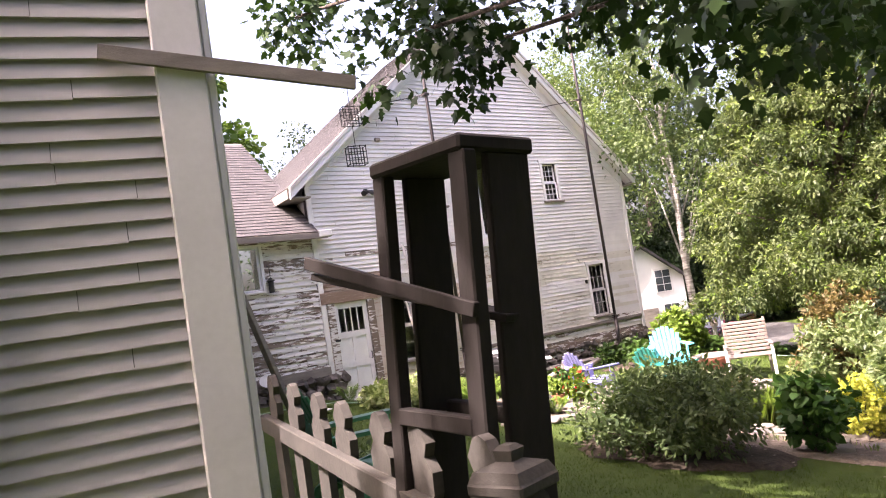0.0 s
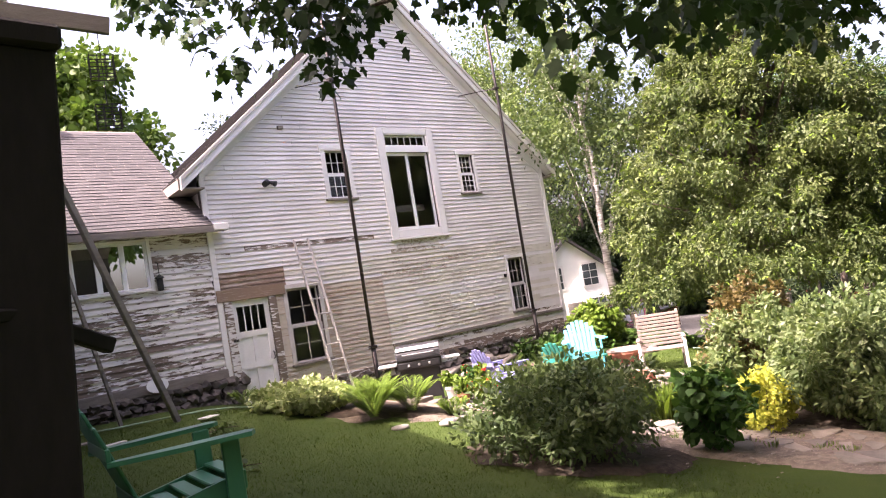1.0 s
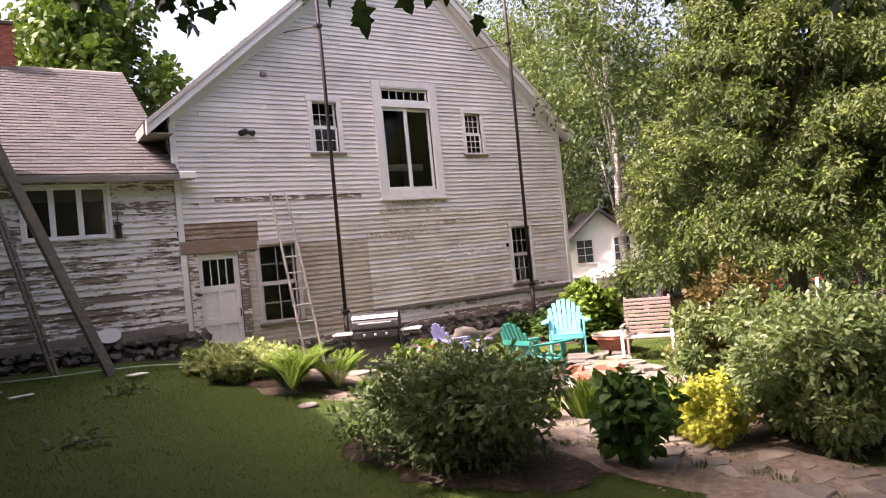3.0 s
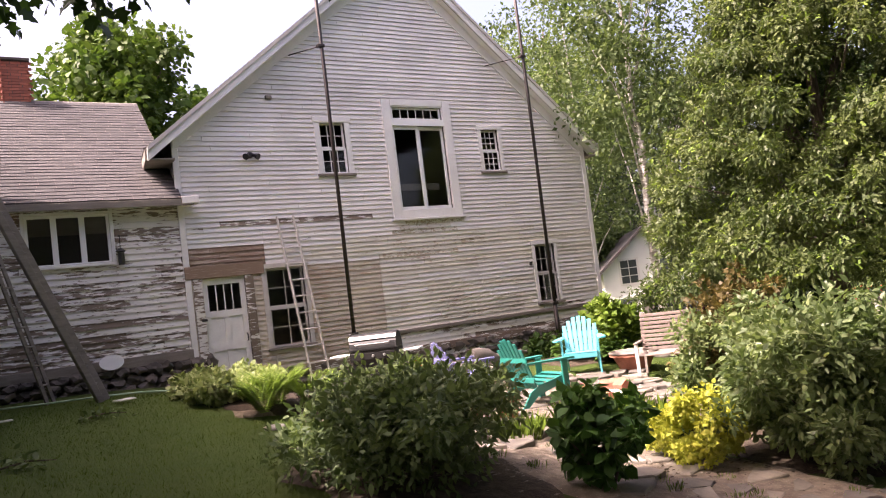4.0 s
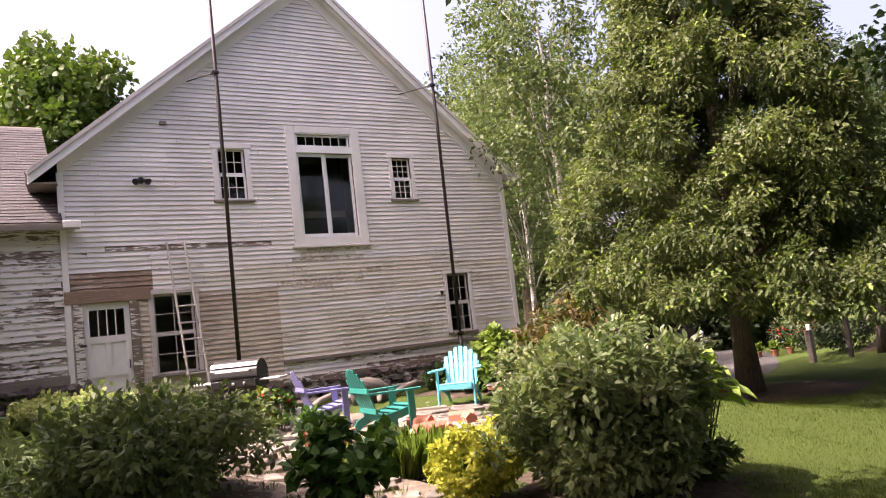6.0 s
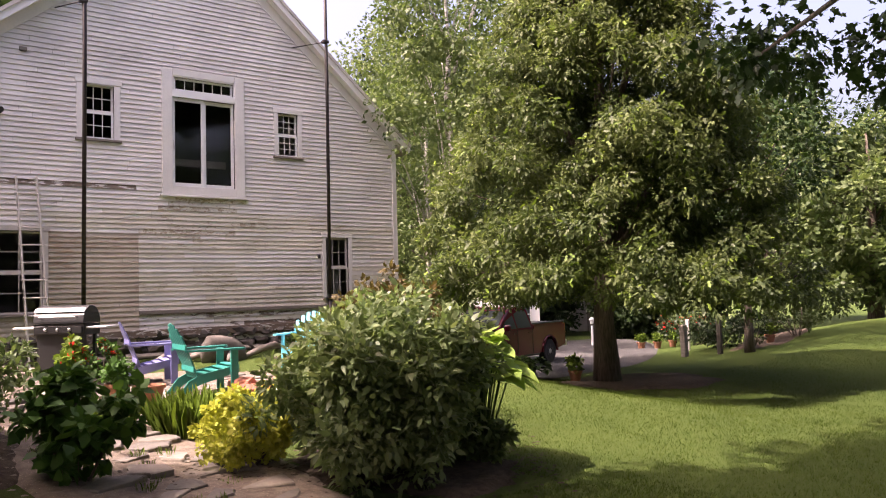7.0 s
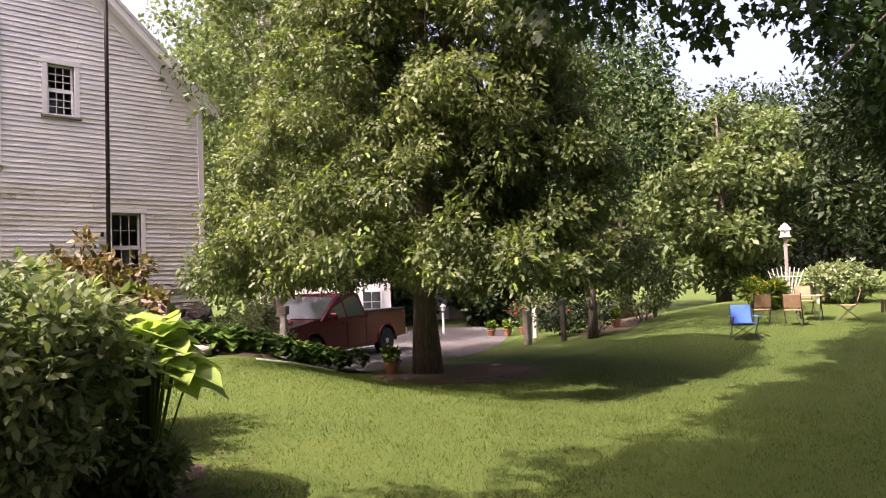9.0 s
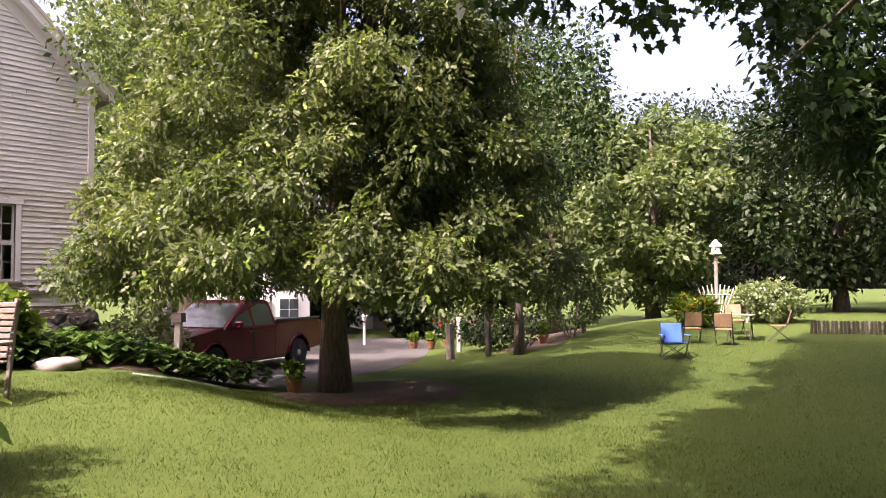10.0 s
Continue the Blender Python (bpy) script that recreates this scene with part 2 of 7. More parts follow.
MAT = dict(
    barn=clapboard_mat("barn_clapboard_paint", (0.76, 0.73, 0.70), (0.30, 0.26, 0.22), 1.02),
    tan=clapboard_mat("bare_tan_clapboard", (0.56, 0.49, 0.40), (0.38, 0.28, 0.20), 0.84, 0.3),
    brown=clapboard_mat("bare_brown_clapboard", (0.42, 0.33, 0.26), (0.24, 0.16, 0.11), 0.70, 0.3),
    annex=clapboard_mat("peeling_clapboard", (0.74, 0.71, 0.67), (0.175, 0.13, 0.098), 0.83, 0.25, (0.5, 3, 3), 0.22),
    stain=clapboard_mat("lichen_stained_clapboard", (0.70, 0.66, 0.57), (0.40, 0.35, 0.26), 0.90, 0.3, (0.5, 3, 3)),
    streak=clapboard_mat("rain_streaked_clapboard", (0.66, 0.62, 0.54), (0.33, 0.27, 0.19), 0.80, 0.35, (1.2, 3, 3)),
    # Cream-white paint held mid-grey: the tree shade on this wall is in it.
    house=clapboard_mat("shade_toned_house_paint", (0.39, 0.38, 0.355), (0.25, 0.22, 0.17), 1.08, 0.15),
    trim=plain("white_trim_paint", (0.72, 0.70, 0.67), 0.6, vary=0.12, bumpy=0.1),
    vinyl=plain("white_vinyl", (0.8, 0.8, 0.79), 0.4, vary=0.05, bumpy=0.0),
    cream=plain("cream_corner_paint", (0.60, 0.585, 0.555), 0.6, vary=0.1, scale=4, bumpy=0.4),
    greywood=plain("weathered_grey_wood", (0.19, 0.165, 0.14), 0.9, vary=0.35, scale=8, stretch=(1, 1, 6), bumpy=0.5),
    paleladder=plain("silver_grey_wood", (0.50, 0.47, 0.44), 0.85, vary=0.2, scale=8, bumpy=0.3),
    darkwood=plain("dark_stained_wood", (0.022, 0.018, 0.0155), 0.8, vary=0.4, scale=7, stretch=(1, 1, 0.3), bumpy=0.5, spec=0.2),
    fence=plain("mossy_grey_picket_wood", (0.052, 0.046, 0.037), 0.95, vary=0.45, scale=9, bumpy=0.6),
    # Near-black, so rooms behind the panes look unlit: their gloom is in the colour.
    interior=plain("unlit_toned_interior", (0.05, 0.045, 0.04), 0.9),
    blind=plain("pale_curtain", (0.45, 0.43, 0.4), 0.9),
    glass=glass_mat(),
    shingle=shingle_mat(),
    stone=plain("foundation_stone", (0.13, 0.113, 0.10), 0.95, vary=0.5, scale=3, bumpy=0.8, each=0.4),
    flag=plain("tan_flagstone", (0.20, 0.178, 0.148), 0.9, vary=0.4, scale=4, bumpy=0.7, each=0.5),
    rock=plain("pale_fieldstone", (0.25, 0.225, 0.20), 0.9, vary=0.3, scale=5, bumpy=0.6),
    lawn=ground_mat(),
    # Brown soil, deepened: the shade under the plants is part of the colour.
    soil=soil_mat("shade_toned_soil", (0.042, 0.032, 0.023), (0.095, 0.073, 0.053)),
    patio=soil_mat("patio_dirt", (0.125, 0.10, 0.075), (0.235, 0.195, 0.15), 9),
    gravel=soil_mat("driveway_gravel", (0.055, 0.053, 0.050), (0.105, 0.10, 0.094), 22),
    black=plain("black_enamel", (0.012, 0.012, 0.013), 0.5, vary=0.2, bumpy=0.0),
    polemetal=plain("dark_pole_metal", (0.035, 0.028, 0.026), 0.45, 0.5, vary=0.4),
    steel=plain("grey_steel", (0.45, 0.45, 0.45), 0.35, 0.8, vary=0.15),
    galv=plain("weathered_aluminium", (0.55, 0.55, 0.54), 0.5, 0.6, vary=0.2),
    turq=plain("turquoise_plastic", (0.10, 0.50, 0.60), 0.4, vary=0.06, bumpy=0.03),
    teal=plain("teal_green_plastic", (0.012, 0.21, 0.17), 0.4, vary=0.08, bumpy=0.03),
    purple=plain("lavender_plastic", (0.20, 0.20, 0.40), 0.4, vary=0.08, bumpy=0.03),
    green=plain("forest_green_plastic", (0.035, 0.19, 0.095), 0.4, vary=0.1, bumpy=0.03),
    terra=plain("terracotta", (0.27, 0.115, 0.06), 0.85, vary=0.25),
    brick=plain("red_brick", (0.30, 0.10, 0.065), 0.9, vary=0.3, scale=10, bumpy=0.5, each=0.3),
    bluecloth=plain("blue_canvas", (0.05, 0.14, 0.42), 0.85, vary=0.15, scale=12),
    wicker=plain("brown_mesh_fabric", (0.30, 0.19, 0.11), 0.8, vary=0.25, scale=20),
    benchwood=plain("pale_pinkish_slat_wood", (0.21, 0.17, 0.145), 0.8, vary=0.2, scale=10),
    white=plain("white_paint", (0.8, 0.79, 0.77), 0.55, vary=0.06),
    carpaint=plain("dark_red_car_paint", (0.115, 0.006, 0.019), 0.25, 0.2, vary=0.08, bumpy=0.0),
    rubber=plain("tyre_rubber", (0.02, 0.02, 0.02), 0.85, vary=0.2),
    carglass=plain("car_window_glass", (0.05, 0.06, 0.065), 0.05, vary=0.05, bumpy=0.0, spec=1.0),
    lens=plain("headlamp_lens", (0.75, 0.74, 0.7), 0.15, vary=0.05, bumpy=0.0),
    amber=plain("amber_lens", (0.75, 0.25, 0.03), 0.2, vary=0.05, bumpy=0.0),
    bark=bark_mat("brown_bark", (0.055, 0.04, 0.03), (0.15, 0.115, 0.09)),
    birch=bark_mat("birch_bark", (0.62, 0.59, 0.54), (0.2, 0.18, 0.16), (1.2, 1.2, 9), 2.5),
    cedar_leaf=leaf_mat("cedar_sprays", (0.043, 0.070, 0.025), (0.146, 0.178, 0.060), 0.42),
    birch_leaf=leaf_mat("birch_leaves", (0.06, 0.10, 0.036), (0.15, 0.19, 0.072), 0.42),
    maple_leaf=leaf_mat("maple_leaves", (0.018, 0.042, 0.012), (0.045, 0.09, 0.02), 0.16),
    far_leaf=leaf_mat("woodland_leaves", (0.013, 0.028, 0.009), (0.036, 0.060, 0.017), 0.18),
    lime_leaf=leaf_mat("bright_maple_leaves", (0.042, 0.088, 0.016), (0.115, 0.17, 0.032), 0.3),
    shrub_leaf=leaf_mat("shrub_leaves", (0.085, 0.132, 0.05), (0.28, 0.33, 0.15), 0.45, 0.36),
    dark_shrub=leaf_mat("dark_shrub_leaves", (0.05, 0.085, 0.03), (0.18, 0.23, 0.09), 0.36),
    big_leaf=leaf_mat("hydrangea_leaves", (0.03, 0.085, 0.015), (0.08, 0.17, 0.03), 0.3),
    yellow_leaf=leaf_mat("golden_leaves", (0.33, 0.36, 0.04), (0.58, 0.57, 0.11), 0.35),
    fern_leaf=leaf_mat("fern_fronds", (0.07, 0.13, 0.015), (0.19, 0.27, 0.04), 0.3),
    pale_leaf=leaf_mat("variegated_leaves", (0.17, 0.24, 0.06), (0.55, 0.58, 0.32), 0.25),
    lime_hosta=leaf_mat("lime_hosta_leaves", (0.22, 0.35, 0.06), (0.40, 0.50, 0.15), 0.45, 0.4),
    hosta_leaf=leaf_mat("hosta_leaves", (0.03, 0.07, 0.015), (0.09, 0.16, 0.03), 0.25, 0.4),
    rust_leaf=leaf_mat("reddish_shrub_leaves", (0.075, 0.06, 0.02), (0.16, 0.115, 0.04), 0.3),
    grass=leaf_mat("grass_blades", (0.036, 0.072, 0.009), (0.088, 0.124, 0.017), 0.5, 0.7),
    red_petal=leaf_mat("red_petals", (0.5, 0.02, 0.01), (0.75, 0.06, 0.03), 0.3),
    white_petal=leaf_mat("white_petals", (0.6, 0.6, 0.5), (0.8, 0.8, 0.72), 0.3),
    yellow_petal=leaf_mat("yellow_petals", (0.6, 0.45, 0.02), (0.8, 0.65, 0.05), 0.3),
    hose=plain("pale_green_hose", (0.30, 0.42, 0.30), 0.5, vary=0.1),
    redlog=plain("split_red_firewood", (0.36, 0.14, 0.09), 0.9, vary=0.4, scale=8),
    paper=plain("white_board", (0.72, 0.69, 0.63), 0.8, vary=0.15),
)


# ---- building helpers ----
def finish(name, bm, material, smooth=False):
    me = bpy.data.meshes.new(name)
    bm.to_mesh(me)
    bm.free()
    me.materials.append(material)
    if smooth:
        me.polygons.foreach_set("use_smooth", [True] * len(me.polygons))
    return me


def part(name, bm, material, parent=None, label="", smooth=False):
    """Links a bmesh (or a ready mesh) as one object under a thing or a part."""
    me = bm if isinstance(bm, bpy.types.Mesh) else finish(name, bm, material, smooth)
    ob = new(name, me)
    ob.parent = parent
    return tagged(ob, label) if label else ob


def thing(name, m, label, category, group="", kind=""):
    ob = new(name)
    ob.empty_display_size = 0.1
    ob.matrix_basis = m
    return tagged(ob, label, category, group, kind)


def single(name, bm, material, label, category, group="", kind="", smooth=False, m=None):
    """A thing that is one plain mesh."""
    ob = part(name, bm, material, None, "", smooth)
    if m is not None:
        ob.matrix_basis = m
    return tagged(ob, label, category, group, kind)


def on(x, y, turn=0, lift=0.0):
    return pose(x, y, ground_z(x, y) + lift, 0, 0, turn)


def box(bm, c, s, m=None, bev=0.0):
    """A box of centre c and size s, placed by m, with chamfered edges."""
    r = bmesh.ops.create_cube(bm, size=1)
    v = r["verts"]
    for p in v:
        p.co = Vector((p.co.x * s[0] + c[0], p.co.y * s[1] + c[1], p.co.z * s[2] + c[2]))
    if bev:
        e = list({e for p in v for e in p.link_edges})
        nv = bmesh.ops.bevel(bm, geom=e, offset=bev, segments=1, affect="EDGES")["verts"]
        v = list({p for f in {f for q in nv for f in q.link_faces} for p in f.verts} | {q for q in v if q.is_valid})
    if m is not None:
        bmesh.ops.transform(bm, matrix=m, verts=v)
    return bm


def boxm(c, s, m=None, bev=0.0):
    return box(bmesh.new(), c, s, m, bev)


def tube(bm, pts, radii, sides=8, cap=True):
    """A round bar through points, with a radius at each."""
    pts = [Vector(p) for p in pts]
    radii = [radii] * len(pts) if isinstance(radii, (int, float)) else radii
    rings, side = [], None
    for i, p in enumerate(pts):
        d = (pts[min(i + 1, len(pts) - 1)] - pts[max(i - 1, 0)]).normalized()
        if side is None:
            side = d.orthogonal().normalized()
        side = (side - d * side.dot(d)).normalized()
        up = d.cross(side)
        rings.append([bm.verts.new(p + (side * math.cos(a) + up * math.sin(a)) * radii[i]) for a in (2 * math.pi * k / sides for k in range(sides))])
    for a, b in zip(rings, rings[1:]):
        for k in range(sides):
            bm.faces.new((a[k], a[(k + 1) % sides], b[(k + 1) % sides], b[k]))
    if cap:
        bm.faces.new(rings[0][::-1])
        bm.faces.new(rings[-1])
    return bm


def bar(bm, a, b, w, h, roll=0.0):
    """A squared bar from a to b, w across and h high."""
    a, b = Vector(a), Vector(b)
    d = b - a
    q = d.to_track_quat("Y", "Z").to_matrix().to_4x4()
    return box(bm, (0, d.length / 2, 0), (w, d.length, h), Matrix.Translation(a) @ q @ pose(0, 0, 0, 0, roll, 0), min(w, h) * 0.12)


def lathe(bm, profile, sides=20, m=None):
    """A turned solid from (radius, height) pairs."""
    rings = []
    for r, z in profile:
        rings.append([bm.verts.new((r * math.cos(2 * math.pi * k / sides), r * math.sin(2 * math.pi * k / sides), z)) for k in range(sides)])
    for a, b in zip(rings, rings[1:]):
        for k in range(sides):
            bm.faces.new((a[k], a[(k + 1) % sides], b[(k + 1) % sides], b[k]))
    bm.faces.new(rings[0][::-1])
    bm.faces.new(rings[-1])
    if m is not None:
        bmesh.ops.transform(bm, matrix=m, verts=[v for ring in rings for v in ring])
    return bm


def slab(bm, outline, z0, z1, axis="z", m=None):
    """An outline of 2D points made thick: in the plane across the axis named."""
    put = {"z": lambda p, h: (p[0], p[1], h), "y": lambda p, h: (p[0], h, p[1]), "x": lambda p, h: (h, p[0], p[1])}[axis]
    a = [bm.verts.new(put(p, z0)) for p in outline]
    b = [bm.verts.new(put(p, z1)) for p in outline]
    n = len(outline)
    f = [bm.faces.new(a[::-1]), bm.faces.new(b)] + [bm.faces.new((a[k], a[(k + 1) % n], b[(k + 1) % n], b[k])) for k in range(n)]
    bmesh.ops.recalc_face_normals(bm, faces=f)
    if m is not None:
        bmesh.ops.transform(bm, matrix=m, verts=a + b)
    return bm


def rock(bm, c, s, seed, rough=0.22, sub=2):
    r = bmesh.ops.create_icosphere(bm, subdivisions=sub, radius=1)
    for v in r["verts"]:
        k = 1 + rough * noise.noise(v.co * 1.3 + Vector((seed * 7.1, seed * 3.3, 0))) * 1.6
        v.co = Vector((v.co.x * s[0] * k + c[0], v.co.y * s[1] * k + c[1], v.co.z * s[2] * k + c[2]))
    return bm


LEAF = np.array([(0, 0, 0), (-0.28, 0.45, 0.09), (0, 1, -0.06), (0.28, 0.45, 0.09)])
LANCE = np.array([(0, 0, 0), (-0.17, 0.2, 0.05), (-0.22, 0.48, 0.08), (-0.1, 0.8, 0.01), (0, 1, -0.1), (0.1, 0.8, 0.01), (0.22, 0.48, 0.08), (0.17, 0.2, 0.05)])
LONG = np.array([(0, 0, 0), (-0.13, 0.4, 0.05), (0, 1, -0.16), (0.13, 0.4, 0.05)])
ROUND = np.array([(0, 0, 0), (-0.34, 0.16, 0.05), (-0.36, 0.55, 0.07), (0, 1, -0.1), (0.36, 0.55, 0.07), (0.34, 0.16, 0.05)])
STAR = np.array([(0, 0, 0), (-0.30, 0.02, 0), (-0.24, 0.22, 0), (-0.52, 0.42, -0.04), (-0.22, 0.55, 0.02), (-0.2, 0.72, 0), (0, 1.0, -0.08),
                 (0.2, 0.72, 0), (0.22, 0.55, 0.02), (0.52, 0.42, -0.04), (0.24, 0.22, 0), (0.30, 0.02, 0)])
SPRAY = np.array([(0, 0, 0), (-0.26, 0.34, 0.03), (-0.07, 0.40, 0.02), (-0.2, 0.74, -0.04), (0, 1, -0.16), (0.2, 0.74, -0.04), (0.07, 0.40, 0.02), (0.26, 0.34, 0.03)])
BLADE = np.array([(-0.06, 0, 0), (0.06, 0, 0), (0, 1, 0)])


def leaf_mesh(name, pos, heading, normal, size, shape, material):
    """One mesh of many leaves: each at pos, pointing along heading, facing normal."""
    h = heading / (np.linalg.norm(heading, axis=1, keepdims=True) + 1e-9)
    s = np.cross(h, normal)
    s /= np.linalg.norm(s, axis=1, keepdims=True) + 1e-9
    n = np.cross(s, h)
    k = len(shape)
    v = pos[:, None, :] + size[:, None, None] * (shape[None, :, 0, None] * s[:, None] + shape[None, :, 1, None] * h[:, None] + shape[None, :, 2, None] * n[:, None])
    me = bpy.data.meshes.new(name)
    count = len(pos)
    me.vertices.add(count * k)
    me.vertices.foreach_set("co", v.astype(np.float32).ravel())
    me.loops.add(count * k)
    me.loops.foreach_set("vertex_index", np.arange(count * k, dtype=np.int32))
    me.polygons.add(count)
    me.polygons.foreach_set("loop_start", np.arange(0, count * k, k, dtype=np.int32))
    me.update(calc_edges=True)
    me.materials.append(material)
    return me


def spread(rng, count, radii, shell=0.5):
    """Points in an ellipsoid, gathered towards its skin."""
    d = rng.normal(size=(count, 3))
    d /= np.linalg.norm(d, axis=1, keepdims=True)
    return d * (shell + (1 - shell) * rng.random((count, 1)) ** 0.6) * np.array(radii), d


def clump_leaves(name, rng, centres, radii, per, size, shape, material, droop=0.3, up=0.6):
    """Leaves gathered round many clump centres, facing out and up."""
    centres, radii = np.asarray(centres, float), np.asarray(radii, float)
    idx = np.repeat(np.arange(len(centres)), per)
    d = rng.normal(size=(len(idx), 3))
    d /= np.linalg.norm(d, axis=1, keepdims=True)
    r = rng.random((len(idx), 1)) ** 0.45
    pos = centres[idx] + d * r * (radii[idx] if radii.ndim == 2 else radii[idx][:, None])
    heading = d + rng.normal(size=d.shape) * 0.6
    heading[:, 2] -= droop
    normal = d * 0.5 + rng.normal(size=d.shape) * 0.5
    normal[:, 2] += up
    return leaf_mesh(name, pos, heading, normal, size * (0.6 + 0.7 * rng.random(len(idx))), shape, material)


# ---- ground ----
def axis_steps(lo, hi, fine_lo, fine_hi, step):
    a = [lo + (fine_lo - lo) * (1 - (1 - k / 12) ** 2) for k in range(12)] if lo < fine_lo else []
    b = [fine_lo + step * k for k in range(int((fine_hi - fine_lo) / step) + 1)]
    c = [fine_hi + (hi - fine_hi) * (k / 12) ** 2 for k in range(1, 13)]
    return a + b + c


def build_ground():
    xs, ys = axis_steps(-120, 320, -6, 40, 0.4), axis_steps(-120, 320, -8, 24, 0.4)
    verts = [(x, y, ground_z(x, y) + 0.03 * noise.noise((x * 0.5, y * 0.5, 3)) + 0.012 * noise.noise((x * 2.1, y * 2.1, 9))) for y in ys for x in xs]
    w = len(xs)
    faces = [(j * w + i, j * w + i + 1, (j + 1) * w + i + 1, (j + 1) * w + i) for j in range(len(ys) - 1) for i in range(w - 1)]
    me = bpy.data.meshes.new("ground")
    me.from_pydata(verts, [], faces)
    me.materials.append(MAT["lawn"])
    me.polygons.foreach_set("use_smooth", [True] * len(faces))
    tagged(new("ground", me), "mown green lawn sloping gently between the buildings", "lawn", kind="structure")


build_ground()


def sheet(name, cx, cy, rx, ry, turn, material, label, lift=0.035, seed=0, wob=0.34):
    """A patch of bare ground with an uneven outline that follows the slope."""
    bm = bmesh.new()
    c, s = math.cos(radians(turn)), math.sin(radians(turn))
    rings = []
    for q in range(1, 9):
        ring = []
        for k in range(48):
            a = 2 * math.pi * k / 48
            r = q / 8 * (1 + wob * noise.noise((math.cos(a) * 1.7 + seed, math.sin(a) * 1.7, seed)) + 0.6 * wob * noise.noise((math.cos(a) * 6 + seed, math.sin(a) * 6, seed)))
            u, v = rx * r * math.cos(a), ry * r * math.sin(a)
            x, y = cx + u * c - v * s, cy + u * s + v * c
            edge = 0.045 if q == 8 else 0.0
            ring.append(bm.verts.new((x, y, ground_z(x, y) + 0.03 * noise.noise((x * 0.5, y * 0.5, 3)) + lift - edge)))
        rings.append(ring)
    mid = bm.verts.new((cx, cy, ground_z(cx, cy) + lift))
    for k in range(48):
        bm.faces.new((mid, rings[0][k], rings[0][(k + 1) % 48]))
    for a, b in zip(rings, rings[1:]):
        for k in range(48):
            bm.faces.new((a[k], b[k], b[(k + 1) % 48], a[(k + 1) % 48]))
    return single(name, bm, material, label, "ground", kind="structure", smooth=True)


sheet("patio_ground", 9.6, 7.6, 3.4, 2.6, -20, MAT["patio"], "bare tan dirt of the patio beside the barn", 0.04, 1)
sheet("path_ground", 8.6, 3.6, 2.9, 1.15, -70, MAT["patio"], "tan dirt path between the shrubs", 0.05, 2)
sheet("path_ground", 9.1, 0.9, 2.2, 0.8, -50, MAT["patio"], "tan dirt path between the shrubs", 0.045, 3)
sheet("garden_bed_soil", 6.6, 4.2, 1.3, 1.2, 0, MAT["soil"], "dark soil under the shrubs, deepened for their shade", 0.055, 4)
sheet("garden_bed_soil", 10.9, 2.6, 1.2, 1.15, 0, MAT["soil"], "dark soil under the shrubs, deepened for their shade", 0.055, 5)
sheet("garden_bed_soil", 6.65, 8.4, 1.7, 0.65, 112, MAT["soil"], "dark soil under the ferns, deepened as in shade", 0.05, 6)
sheet("tree_mulch", 20.0, 7.0, 1.9, 1.5, 20, MAT["soil"], "brown mulch round the tree trunk", 0.05, 7)
sheet("hosta_bed_soil", 16.4, 10.4, 3.4, 1.5, -8, MAT["soil"], "dark soil of the hosta bed, deepened as in shade", 0.05, 8)
sheet("driveway", 25.2, 14.6, 9.0, 3.2, 32, MAT["gravel"], "grey gravel driveway", 0.06, 9, 0.1)
sheet("flower_bed_soil", 29.5, 9.3, 2.6, 0.8, 10, MAT["soil"], "reddish mulch of the far flower bed", 0.05, 10)


# ---- walls of boards ----
def cut(a, b, holes):
    """What is left of the span a..b without the holes."""
    spans = [(a, b)]
    for h0, h1 in holes:
        spans = [s for p, q in spans for s in ((p, min(q, h0)), (max(p, h1), q)) if s[1] - s[0] > 0.015]
    return spans


